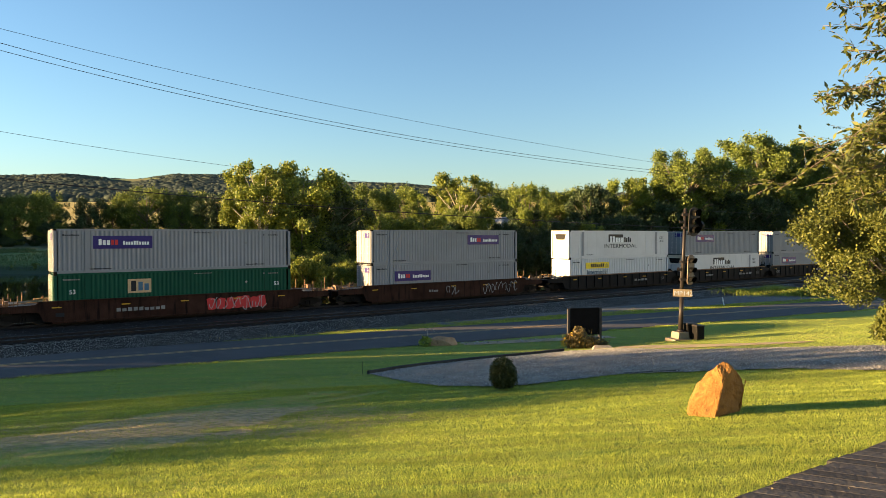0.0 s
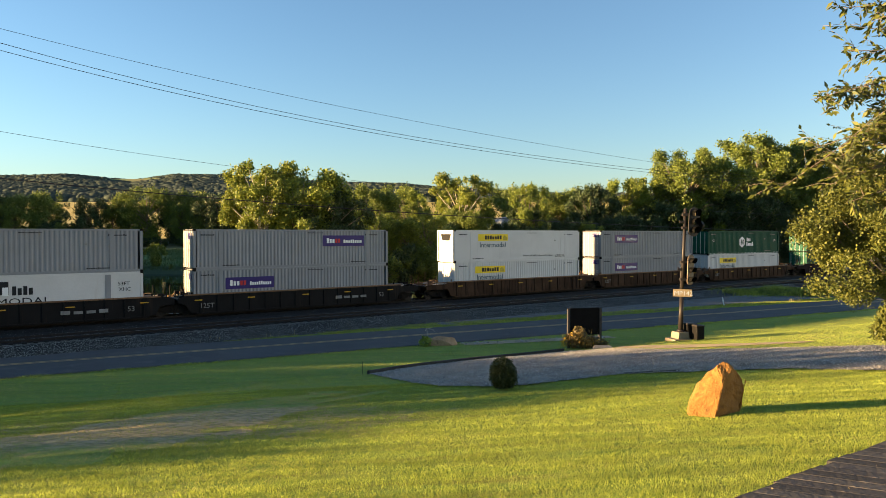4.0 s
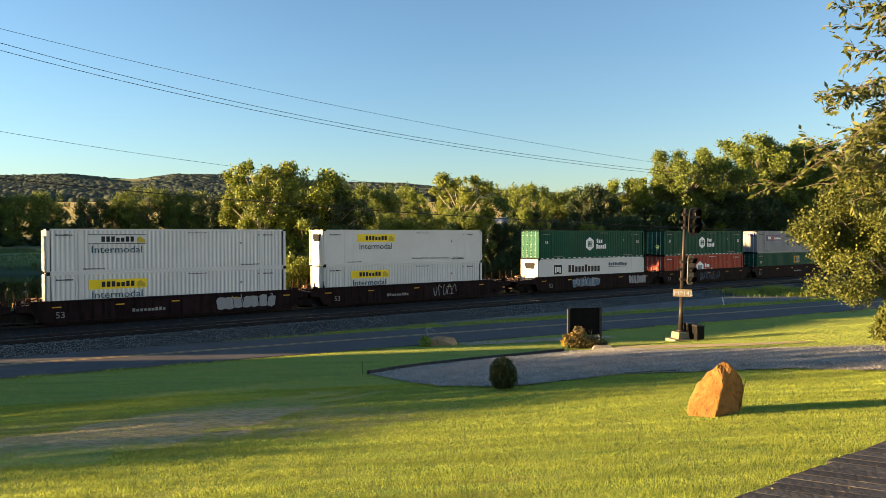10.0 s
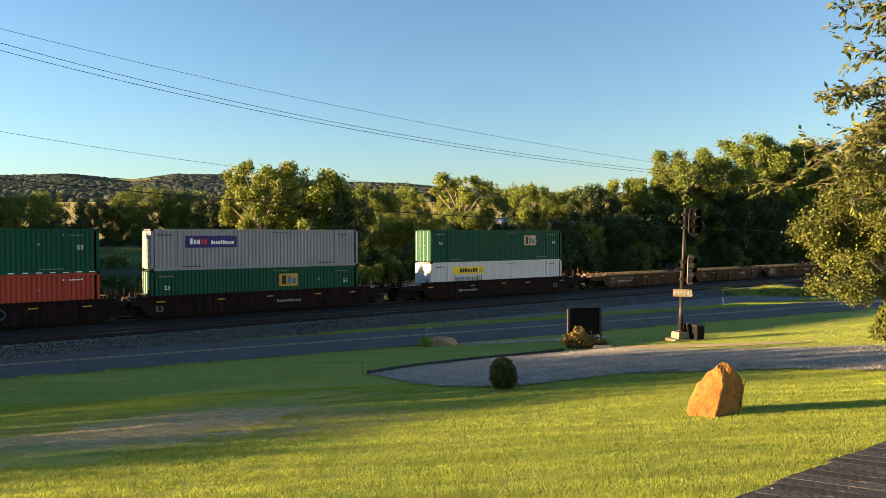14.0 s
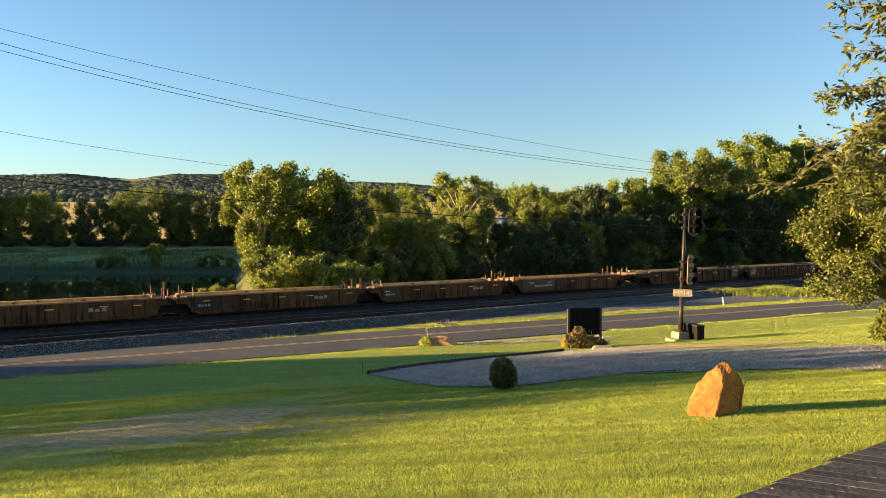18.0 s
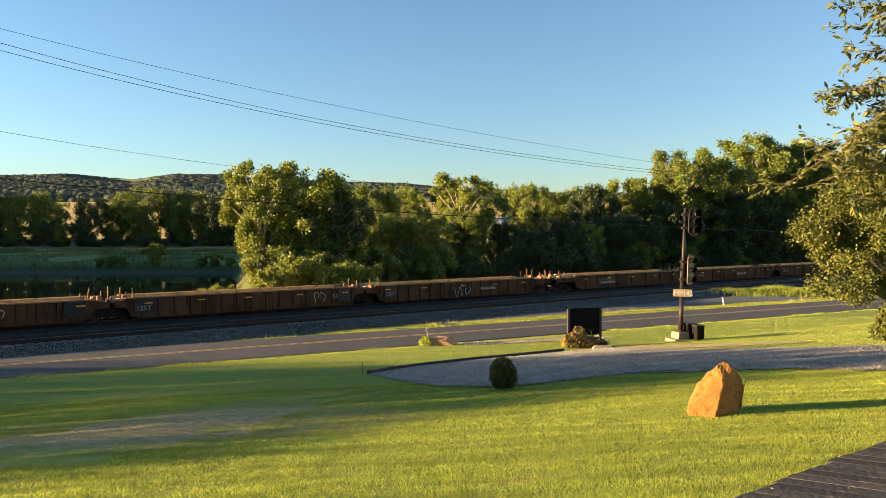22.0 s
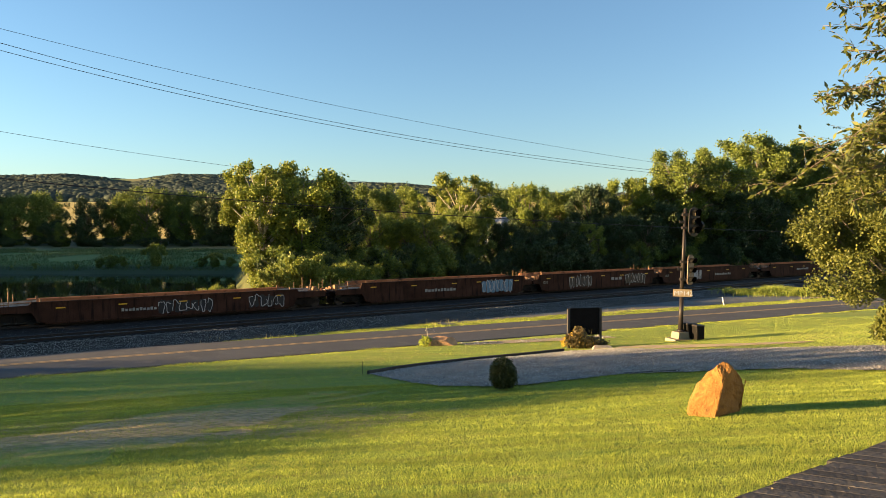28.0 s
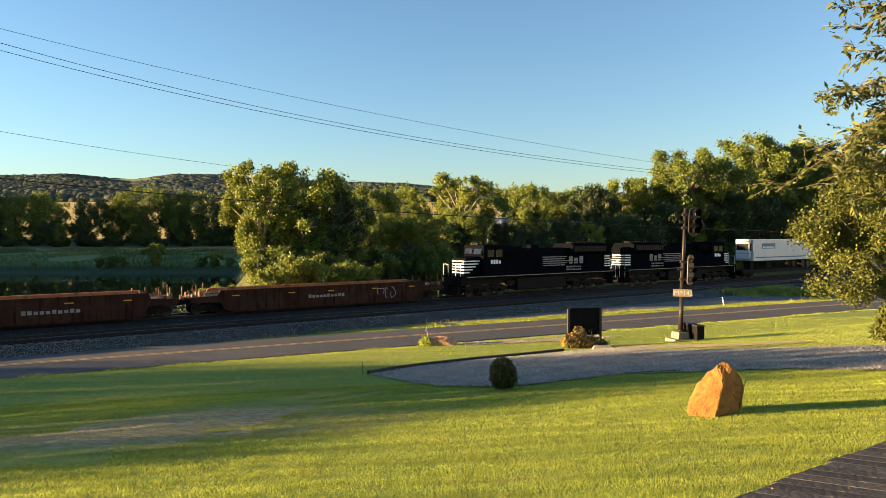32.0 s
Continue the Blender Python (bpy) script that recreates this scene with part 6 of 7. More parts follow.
def mown(x, y):
    """Blade length: shorter in the wheel lines of the mower."""
    w = -0.259 * x + 0.966 * y
    return 0.038 + 0.009 * np.sin(w * 2 * np.pi / 1.05 + 1.2 * np.sin(x * 0.4)) * (0.5 + 0.5 * np.sin(w * 1.3 + x * 0.3)) + 0.004 * np.sin(w * 2 * np.pi / 0.43 + 2.0 * np.sin(x * 0.9) + 0.8 * np.sin(y * 2.1)) + 0.008 * ripple(x, y, 0.45) + 0.007 * ripple(x + 3, y, 0.17)


blades("lawn_grass", 640000, view_area(7.0, 24.0, 0.6), lawn_keep, mown, M_GRASS, 21, "short mown lawn grass in low sunlight", 0.0034, 0.9)
blades("far_lawn_grass", 165000, view_area(22.0, 52.0, 1.2), lawn_keep, lambda x, y: mown(x, y) + 0.004, M_GRASS, 22, "mown grass towards the road", 0.0036, 0.7)
blades("dry_grass", 50000, view_area(7.0, 40.0, 0.9), lambda x, y: lawn_keep(x, y) & (ripple(x, y, 0.8) > 0.1), lambda x, y: 0.032 + 0 * x, M_DRYGRASS, 23, "scattered dry straw-coloured grass blades", 0.004, 1.2)


def worn_area(rng, n):
    a, r = rng.uniform(0, 2 * np.pi, n), np.sqrt(rng.uniform(0, 1.3, n))
    p, q = np.cos(a) * r / 0.155, np.sin(a) * r / 0.40
    c, s = math.cos(radians(52)), math.sin(radians(52))
    return p * c - q * s - 7.1, p * s + q * c + 16.7


blades("worn_grass", 26000, worn_area, lambda x, y: ripple(x, y, 0.3) > -0.35, lambda x, y: 0.025 + 0.01 * ripple(x, y, 0.4), M_DRYGRASS, 30, "sparse straw-coloured grass on the worn patch", 0.0045, 1.0)


def edge_area(r0, r1, l0, l1):
    def area(rng, n):
        r, l = rng.uniform(r0, r1, n), rng.uniform(l0, l1, n)
        return -0.4462 * r + 0.8949 * l, 0.8949 * r + 0.4462 * l
    return area


blades("road_edge_grass", 9000, edge_area(35.7, 36.5, -5, 60), lambda x, y: (x < 1.0) | (x > 11), lambda x, y: 0.05 + 0.08 * np.maximum(ripple(x, y, 0.7), 0), M_GRASS, 24, "uncut grass along the road edge", 0.0045)
blades("verge_grass", 60000, edge_area(42.8, 45.3, -20, 90), lambda x, y: ripple(x, y, 1.3) > -0.8, lambda x, y: 0.07 + 0.035 * ripple(x, y, 1.7), M_GRASS, 25, "rough green verge between road and railway", 0.004, 0.6)
blades("verge_straw", 900, edge_area(42.9, 46.0, -20, 90), lambda x, y: ripple(x, y, 2.1) > 0.0, lambda x, y: 0.32 + 0.1 * ripple(x, y, 1.1), M_DRYGRASS, 26, "taller dry stalks on the verge", 0.003)
blades("tall_verge_grass", 9000, lambda rng, n: (rng.normal(38.0, 4.2, n), rng.normal(75.2, 1.5, n)), lambda x, y: -0.4462 * x + 0.8949 * y > 43.2, lambda x, y: 0.5 + 0.25 * ripple(x, y, 1.5), M_GRASS, 34, "tall pale grass on the rough mound by the track", 0.004, 0.5)
M_WEED = leaf_mat("verge_weeds", (0.17, 0.20, 0.03), (0.09, 0.125, 0.02), 0.3)
def weed_clumps():
    rng = np.random.default_rng(27)
    cx, cy = rng.normal(37.5, 3.8, 90), rng.normal(74.8, 1.6, 90)
    lobes = [(x, y, gz(x, y) + 0.14, r, r, r * 0.7) for x, y, r in zip(cx, cy, rng.uniform(0.3, 0.7, 90)) if -0.4462 * x + 0.8949 * y > 43]
    q = leaf_quads(crown_points(rng, lobes, 7000, 0.4), 0.11, rng, 3, 0.08)
    tagged(new("weedy_mound", quads_mesh("weedy_mound", q, M_WEED)), "low leafy weeds on the rough ground by the track", "weeds", kind="stuff")


weed_clumps()


# weeds added to block the river's sky glint between the cars
def bank_weeds():
    rng = np.random.default_rng(33)
    n = 220
    l, off = rng.uniform(56, 128, n), rng.uniform(4.0, 6.4, n)
    c = [U(a, b) for a, b in zip(l, off)]
    lobes = [(p[0], p[1], -0.9 + rng.uniform(0.1, 0.5), 0.7, 0.7, 0.6) for p in c]
    q = leaf_quads(crown_points(rng, lobes, 9000, 0.2), 0.13, rng, 3, 0.1)
    tagged(new("bank_weeds", quads_mesh("bank_weeds", q, L_DARK)), "dark low weeds added behind the track to block the river's glint", "weeds", kind="stuff")


bank_weeds()
M_REED = leaf_mat("bank_grass", (0.05, 0.10, 0.028), (0.08, 0.11, 0.04), 0.3)
blades("far_bank_grass", 60000, lambda rng, n: (rng.uniform(-150, -20, n), rng.uniform(154, 214, n)), lambda x, y: ripple(x, y, 6.0) > -0.5, lambda x, y: 0.4 + 0.4 * np.maximum(ripple(x, y, 4.0), 0), M_REED, 29, "rough grass and reeds on the far river bank", 0.003)


# ---- boulder ----
def rough_hull(points, cuts, amount, seed, size, sharp=0.0):
    bm = bmesh.new()
    vs = [bm.verts.new(p) for p in points]
    out = bmesh.ops.convex_hull(bm, input=vs)
    bmesh.ops.delete(bm, geom=[v for v in bm.verts if not v.link_faces], context="VERTS")
    bmesh.ops.triangulate(bm, faces=bm.faces)
    bmesh.ops.bevel(bm, geom=list(bm.edges), offset=0.022, segments=1, affect="EDGES")
    bmesh.ops.triangulate(bm, faces=bm.faces)
    bmesh.ops.subdivide_edges(bm, edges=bm.edges, cuts=cuts, use_grid_fill=True)
    bm.normal_update()
    for v in bm.verts:
        p = v.co * size + Vector((seed, seed * 0.7, 0))
        f = noise.noise(p) * 0.55 + noise.noise(p * 2.7) * 0.3 + abs(noise.noise(p * 6.0)) * -0.3
        v.co += v.normal * amount * f
    return bm


def build_boulder():
    b = thing("boulder", pose(6.03, 15.25, 1.80), "upright ochre sandstone boulder standing on the lawn", "rock")
    pts = [(-0.58, -0.12, -0.12), (-0.64, -0.09, 0.2), (-0.18, -0.46, -0.12), (-0.09, -0.44, 0.28), (0.07, -0.35, 0.82), (0.02, -0.10, 1.17), (0.18, -0.04, 1.26),
           (0.36, -0.10, 1.12), (0.49, 0.04, 1.05), (0.66, 0.12, 0.84), (0.74, 0.14, 0.62), (0.64, 0.08, 0.28), (0.55, 0.04, -0.12), (-0.35, -0.02, 0.76),
           (-0.42, 0.40, -0.12), (0.42, 0.52, -0.12), (0.50, 0.40, 0.80), (0.12, 0.32, 1.06), (-0.26, 0.32, 0.66)]
    part("stone", rough_hull(pts, 5, 0.07, 3.0, 4.2), M_ROCK, b)


build_boulder()


M_PINKROCK = mat("pinkish_sandstone", (0.36, 0.215, 0.115), 0.9, 0, 0.4, 2.4, 22, 1.2, dirt=(0.16, 0.095, 0.05), dirt_at=0.56)


def build_flat_rock():
    b = thing("flat_rock", pose(-0.05, 39.45, -0.56), "low flat orange rock at the road edge", "rock")
    part("slab", rough_hull([(-0.85, -0.3, 0), (0.7, -0.4, 0), (0.95, 0.2, 0), (-0.7, 0.4, 0), (-0.75, -0.2, 0.36), (-0.35, 0.2, 0.52), (0.35, -0.1, 0.50), (0.75, 0.1, 0.42), (0.1, -0.35, 0.35)], 3, 0.08, 9.0, 4.5), M_PINKROCK, b)
    rng = np.random.default_rng(71)
    w = thing("weed_clump", pose(-0.95, 39.3, gz(-0.95, 39.3)), "yellow-green weeds growing beside the flat rock", "weeds")
    q = leaf_quads(crown_points(rng, [(0, 0, 0.2, 0.45, 0.3, 0.35)], 160), 0.09, rng, 3, 0.06)
    part("leaves", quads_mesh("leaves", q, M_GRASS), None, w)
    bm = bmesh.new()
    path_tube(bm, [(-0.3, 0.2, 0.75), (-0.2, 0.25, 0.9), (0.15, 0.3, 0.82), (0.25, 0.3, 0.7)], [0.02, 0.03, 0.02, 0.01], 5)
    path_tube(bm, [(-0.2, 0.25, 0.9), (-0.15, 0.22, 0.4), (-0.1, 0.1, -0.05)], [0.02, 0.02, 0.025], 5)
    d = thing("dead_branch", pose(-0.75, 40.1, -0.6), "bleached dead branch standing by the road", "branch")
    part("wood", bm, M_PALEBARK, d)


build_flat_rock()


def build_shrub():
    rng = np.random.default_rng(31)
    s = thing("boxwood_shrub", pose(1.77, 20.32, gz(1.77, 20.32)), "small clipped egg-shaped evergreen shrub", "shrub")
    pts = crown_points(rng, [(0, 0, 0.46, 0.37, 0.37, 0.45), (0.03, -0.05, 0.34, 0.38, 0.38, 0.32)], 2600, 0.72)
    part("leaves", quads_mesh("leaves", leaf_quads(pts, 0.045, rng, 4, 0.035), L_BOX), None, s)
    bm = bmesh.new()
    for k in range(5):
        path_tube(bm, [(0.03 * k - 0.06, 0, -0.05), (0.08 * (k - 2), 0.05 * (k % 2), 0.3), (0.12 * (k - 2), 0.1 * (k % 3 - 1), 0.6)], [0.02, 0.015, 0.006], 5)
    part("stems", bm, M_BARK, s)


build_shrub()


# ---- signal mast ----
M_SIGDARK = mat("signal_dark_backing", (0.022, 0.019, 0.017), 0.6, 0, 0.3, 4, 30, 0.1, dirt=(0.06, 0.045, 0.035), dirt_at=0.6)
M_SIGPLATE = mat("signal_backing", (0.17, 0.125, 0.085), 0.6, 0, 0.3, 4, 30, 0.1, dirt=(0.08, 0.06, 0.045), dirt_at=0.55)


def build_signal():
    x, y = 13.62, 39.4
    g = gz(x, y)
    base = thing("concrete_footing", pose(x, y, g, 0, 0, 18), "stepped concrete footing of the signal mast", "footing")
    bm = bmesh.new()
    box(bm, -0.68, 0.45, -0.45, 0.5, -0.25, 0.14)
    part("slab", bevelled(bm, 0.03), M_CONCRETE, base)
    bm = bmesh.new()
    prism(bm, [(-0.40, 0.14), (-0.34, 0.52), (0.32, 0.52), (0.38, 0.14)], -0.35, 0.35)
    part("pedestal", bevelled(bm, 0.03), M_CONCRETE, base)
    s = thing("railway_signal", pose(x, y, g + 0.52, 0, 1.9, 0), "old black railway signal mast with two lamp heads", "signal")
    bm = bmesh.new()
    tube(bm, (0, 0, 0), (0, 0, 0.12), 0.22, 0.2, 14)
    tube(bm, (0, 0, 0.1), (0, 0, 2.0), 0.135, 0.13, 14)
    tube(bm, (0, 0, 2.0), (0, 0, 2.12), 0.13, 0.10, 14)
    tube(bm, (0, 0, 2.1), (0, 0, 7.0), 0.10, 0.095, 14)
    tube(bm, (0, 0, 7.0), (0, 0, 7.08), 0.11, 0.04, 14)
    part("mast", bm, M_POLE, s, smooth=True)

    def head(name, x0, z0, w, h, lamps, turn, plate_m, label, round_plate=False):
        k_r = w / 0.82 * 1.25 if round_plate else 1.0
        hd = part(name, boxes_mesh(name, M_HOOD, (-0.16, 0.16, -0.02, 0.22, 0.1, h - 0.1)), None, s, label)
        hd.matrix_basis = pose(x0, 0, z0, 0, 0, turn)
        bm = bmesh.new()
        pts = []
        for cx, cz, a0 in ((w / 2 - 0.2, h - 0.2, 0), (-w / 2 + 0.2, h - 0.2, 90), (-w / 2 + 0.2, 0.2, 180), (w / 2 - 0.2, 0.2, 270)):
            pts += [(cx + 0.2 * math.cos(radians(a0 + k * 30)), cz + 0.2 * math.sin(radians(a0 + k * 30))) for k in range(4)]
        if round_plate:
            pts = [(0.41 * math.cos(radians(k * 15)), h / 2 + (h / 2 - 0.41) * (1 if k < 12 else -1) + 0.41 * math.sin(radians(k * 15))) for k in range(24)]
        prism(bm, pts, -0.06, -0.02)
        part("backplate", bm, plate_m, hd, "sunlit rounded backing plate")
        for lx0, lz in lamps:
            bm = bmesh.new()
            n = 16
            rings = []
            for yy, r in ((-0.06, 0.17 * k_r), (-0.42, 0.19 * k_r)):
                rings.append([bm.verts.new((lx0 + r * math.cos(radians(-40 + 260 * i / n)), yy if yy > -0.1 else yy + 0.10 * (1 - math.sin(radians(-40 + 260 * i / n))), lz + r * math.sin(radians(-40 + 260 * i / n)))) for i in range(n + 1)])
            for i in range(n):
                bm.faces.new((rings[0][i], rings[0][i + 1], rings[1][i + 1], rings[1][i]))
            bmesh.ops.solidify(bm, geom=list(bm.faces), thickness=0.012)
            part("visor", bm, M_HOOD, hd)
            bm = bmesh.new()
            tube(bm, (lx0, -0.062, lz), (lx0, -0.10, lz), 0.13 * k_r, 0.12 * k_r, 16)
            part("lens", bm, M_GLASS, hd, "dark unlit lens")
        return hd

    head("upper_head", 0.50, 5.48, 0.82, 1.66, [(0, 1.32), (0, 0.83), (0, 0.34)], 24, M_SIGDARK, "upper lamp head with a round-ended backing", True)
    head("lower_head", 0.40, 2.70, 0.50, 1.72, [(0, 1.36), (0, 0.83), (0, 0.3)], 30, M_SIGPLATE, "lower lamp head with three visors")
    bm = bmesh.new()
    for z, xx in ((5.95, 0.35), (6.7, 0.35), (3.0, 0.3), (4.0, 0.3)):
        box(bm, -0.12, xx, -0.05, 0.05, z - 0.05, z + 0.05)
        box(bm, -0.16, 0.16, -0.14, 0.14, z - 0.07, z + 0.07)
    for z in (6.25, 3.55):
        box(bm, -0.30, 0.0, -0.08, 0.02, z - 0.05, z + 0.08)
        tube(bm, (-0.32, -0.05, z + 0.12), (-0.15, -0.05, z - 0.04), 0.035, seg=6)
    part("bracket", bm, M_POLE, s)
    bm = bmesh.new()
    path_tube(bm, [(0.3, 0, 6.9), (0.95, 0.05, 7.05), (1.25, 0.05, 7.28), (1.6, 0.05, 7.33)], 0.02, 6)
    part("cable_arm", bm, M_POLE, s)
    bm = bmesh.new()
    tube(bm, (0.8, 0.15, 6.1), (0.98, 0.28, 6.1), 0.32, 0.3, 14)
    part("marker_disc", bm, M_HOOD, s)
    sign = part("mile_sign", boxes_mesh("mile_sign", M_SIGN, (-0.56, 0.50, -0.17, -0.14, 2.02, 2.44)), None, s, "cream sign plate with pale lettering")
    letters("MP142", 0.27, M_INKWHITE, "lettering", sign, pose(-0.52, -0.172, 2.09, 90, 0, 0) @ Matrix.Diagonal((1.05, 1, 1, 1)), "raised pale lettering")
    bm = bmesh.new()
    for k in range(9):
        z = 0.6 + 0.38 * k
        if not 1.95 < z < 2.5:
            tube(bm, (-0.05, 0.2, z), (0.05, 0.2, z), 0.015, seg=5)
    tube(bm, (-0.05, 0.2, 0.3), (-0.05, 0.2, 3.9), 0.015, seg=5)
    tube(bm, (0.05, 0.2, 0.3), (0.05, 0.2, 3.9), 0.015, seg=5)
    part("ladder", bm, M_POLE, s)
    for dx, dy, w, h, lab in ((0.62, 0.15, 0.36, 0.95, "tall dark steel relay box"), (0.95, -0.25, 0.30, 0.82, "dark steel relay box with a flat lid")):
        c = thing("relay_box", pose(x + dx, y + dy, gz(x + dx, y + dy) - 0.03, 0, 0, 14), lab + " beside the signal", "relay box", "relay boxes")
        bm = bmesh.new()
        box(bm, -w, w * 0.7, -0.25, 0.25, 0.0, h)
        part("cabinet", bevelled(bm, 0.02), M_HOOD, c)
        bm = bmesh.new()
        prism(bm, [(-w - 0.04, h), (w * 0.7 + 0.04, h), (w * 0.7 + 0.02, h + 0.05), (-w - 0.02, h + 0.08)], -0.3, 0.3)
        part("lid", bm, M_POLE, c)
        part("door", boxes_mesh("door", M_HOOD, (-w + 0.05, w * 0.7 - 0.05, -0.27, -0.25, 0.08, h - 0.08)), None, c)


build_signal()


# ---- dark notice board with flowers ----
def build_board():
    x0, x1, yb = 6.80, 8.72, 37.2
    g = gz((x0 + x1) / 2, yb)
    b = thing("notice_board", pose(x0, yb, g, 0, 0, 17), "dark blank notice board on two timber posts", "sign board")
    w = x1 - x0
    for x in (0.0, w):
        bm = bmesh.new()
        box(bm, x - 0.07, x + 0.07, -0.07, 0.07, -0.3, 2.12)
        part("post", bevelled(bm, 0.012), M_TIMBER, b, "brown timber post")
    bm = bmesh.new()
    box(bm, 0.10, w - 0.16, -0.03, 0.03, 0.72, 2.08)
    panel = part("panel", bevelled(bm, 0.01), M_BOARD, b)
    part("panel_rim", boxes_mesh("panel_rim", M_BOARD, (0.07, w - 0.07, -0.05, 0.05, 2.08, 2.14), (0.07, w - 0.07, -0.05, 0.05, 0.66, 0.72), (w - 0.16, w - 0.07, -0.04, 0.04, 0.72, 2.08)), None, panel)
    part("rail", boxes_mesh("rail", M_TIMBER, (0.07, w - 0.07, -0.03, 0.03, 0.42, 0.5)), None, b)
    rng = np.random.default_rng(41)
    f = thing("flower_bed", pose(7.55, 37.1, gz(7.55, 37.1)), "clump of yellow daisies and dry stems before the board", "flowers")
    lobes = [(-0.35, 0, 0.45, 0.65, 0.4, 0.45), (0.35, 0, 0.3, 0.6, 0.4, 0.35), (1.05, 0.1, 0.2, 0.4, 0.3, 0.24), (-0.2, 0, 0.85, 0.4, 0.3, 0.3)]
    part("leaves", quads_mesh("leaves", leaf_quads(crown_points(rng, lobes, 900, 0.3), 0.10, rng, 3, 0.06, 0.3), L_DRYSTALK), None, f)
    part("blooms", quads_mesh("blooms", leaf_quads(np.concatenate([crown_points(rng, lobes, 120, 0.8), crown_points(rng, [(-1.0, 0, 0.35, 0.22, 0.25, 0.3)], 70, 0.3)]), 0.062, rng, 3, 0.02, 0.0, 1.0), L_FLOWER), None, f, "yellow daisy heads")
    bm = bmesh.new()
    for k in range(40):
        a, b2 = rng.uniform(-0.7, 0.9), rng.uniform(-0.25, 0.25)
        h = rng.uniform(0.4, 1.15)
        tube(bm, (a * 0.7, b2, -0.03), (a, b2 * 1.4, h), 0.008, 0.004, 4)
    part("stems", bm, L_DRYSTALK, f)
    rock = thing("bed_stones", pose(8.5, 36.6, gz(8.5, 36.6)), "row of low weathered stones by the flower bed", "stones")
    bm = rough_hull([(-0.6, -0.2, -0.1), (0.7, -0.2, -0.1), (0.6, 0.25, -0.1), (-0.6, 0.25, -0.1), (-0.4, 0, 0.2), (0.4, 0.1, 0.16)], 2, 0.06, 5.0, 4.0)
    part("stone", bm, M_ROCKTOP, rock)


build_board()


def edging(points, label, high=0.15):
    t = thing("timber_edging", pose(0, 0, 0), label, "edging", "timber edging")
    for (xa, ya), (xb, yb) in zip(points, points[1:]):
        L = math.hypot(xb - xa, yb - ya)
        n = max(1, round(L / 2.4))
        for k in range(n):
            a, b = k / n, (k + 1) / n
            p, q = Vector((xa + (xb - xa) * a, ya + (yb - ya) * a, 0)), Vector((xa + (xb - xa) * b, ya + (yb - ya) * b, 0))
            p.z, q.z = gz(p.x, p.y), gz(q.x, q.y)
            bm = bmesh.new()
            le = (q - p).length
            box(bm, 0.02, le - 0.02, -0.075, 0.075, -0.15, high)
            ob = part("sleeper_beam", bevelled(bm, 0.012), M_TIMBER, t)
            ob.matrix_basis = Matrix.Translation(p) @ (q - p).to_track_quat("X", "Z").to_matrix().to_4x4()


edging([(-3.13, 28.5), (-0.63, 31.75), (6.35, 36.05)], "weathered dark timber edging along the gravel")
edging([(5.97, 22.6), (7.9, 22.8)], "short dark timber beam lying by the gravel", 0.05)


def build_marker():
    m = thing("marker_post", pose(25.6, 62.6, gz(25.6, 62.6), 0, -12, 0), "short white leaning marker post by the road", "post")
    bm = bmesh.new()
    box(bm, -0.05, 0.05, -0.04, 0.04, -0.2, 0.8)
    part("post", bevelled(bm, 0.02), M_INKWHITE, m)
    p = thing("thin_stake", pose(-3.35, 28.6, gz(-3.35, 28.6)), "thin dark metal stake at the gravel corner", "stake")
    bm = bmesh.new()
    tube(bm, (0, 0, -0.2), (0, 0, 0.55), 0.012, seg=6)
    part("rod", bm, M_POLE, p)


build_marker()


# ---- porch deck under the viewpoint ----
def build_deck():
    z = 4.07
    d = thing("porch_deck", pose(0, 0, 0), "weathered dark timber porch deck", "deck")
    e0, ev = Vector((2.02, 4.67)), Vector((0.814, 0.581))       # the outer edge
    bd = Vector((0.899, -0.437))                                # along the boards
    n = Vector((0.437, 0.899))
    rng = random.Random(8)
    w = 0.14
    for k in range(-42, 30):
        off = (k + 0.5) * w                                     # measured across the boards
        s = off / n.dot(ev)
        st = e0 + ev * s
        bm = bmesh.new()
        ca = rng.uniform(-0.02, 0.03)
        slant = w * 0.5 * ev.dot(bd) / ev.dot(n)
        L = 7.0
        prism(bm, [(ca - slant, -w / 2 + 0.004), (L, -w / 2 + 0.004), (L, w / 2 - 0.004), (ca + slant, w / 2 - 0.004)], -0.036, rng.uniform(-0.0015, 0.0015), "z")
        b = part("plank", bm, M_DECKS[k % 3], d)
        b.matrix_basis = pose(st.x, st.y, z, 0, 0, math.degrees(math.atan2(bd.y, bd.x)))
    for along in (0.25, 6.0):
        for f in range(-9, 6, 2):
            p = e0 + ev * (f * 0.75) + bd * along
            bm = bmesh.new()
            box(bm, p.x - 0.06, p.x + 0.06, p.y - 0.06, p.y + 0.06, gz(p.x, p.y) - 0.3, z - 0.04)
            part("post", bm, M_DECK, d)
    lit = quads_mesh("bits", leaf_quads(np.array([(rng.uniform(2.3, 4.2), rng.uniform(4.0, 5.3), z + 0.012) for _ in range(26)]), 0.011, np.random.default_rng(3), 1, 0.002), L_DRYSTALK)
    keep = tagged(new("dry_litter", lit), "bits of dry leaf litter lying on the deck", "litter", kind="stuff")


M_DECKS = [mat("deck_plank", c, 0.8, 0, 0.45, 1.6, 22, 0.5, dirt=(0.17, 0.15, 0.13), dirt_at=0.66) for c in ((0.054, 0.050, 0.048), (0.07, 0.065, 0.061), (0.042, 0.039, 0.037))]
build_deck()


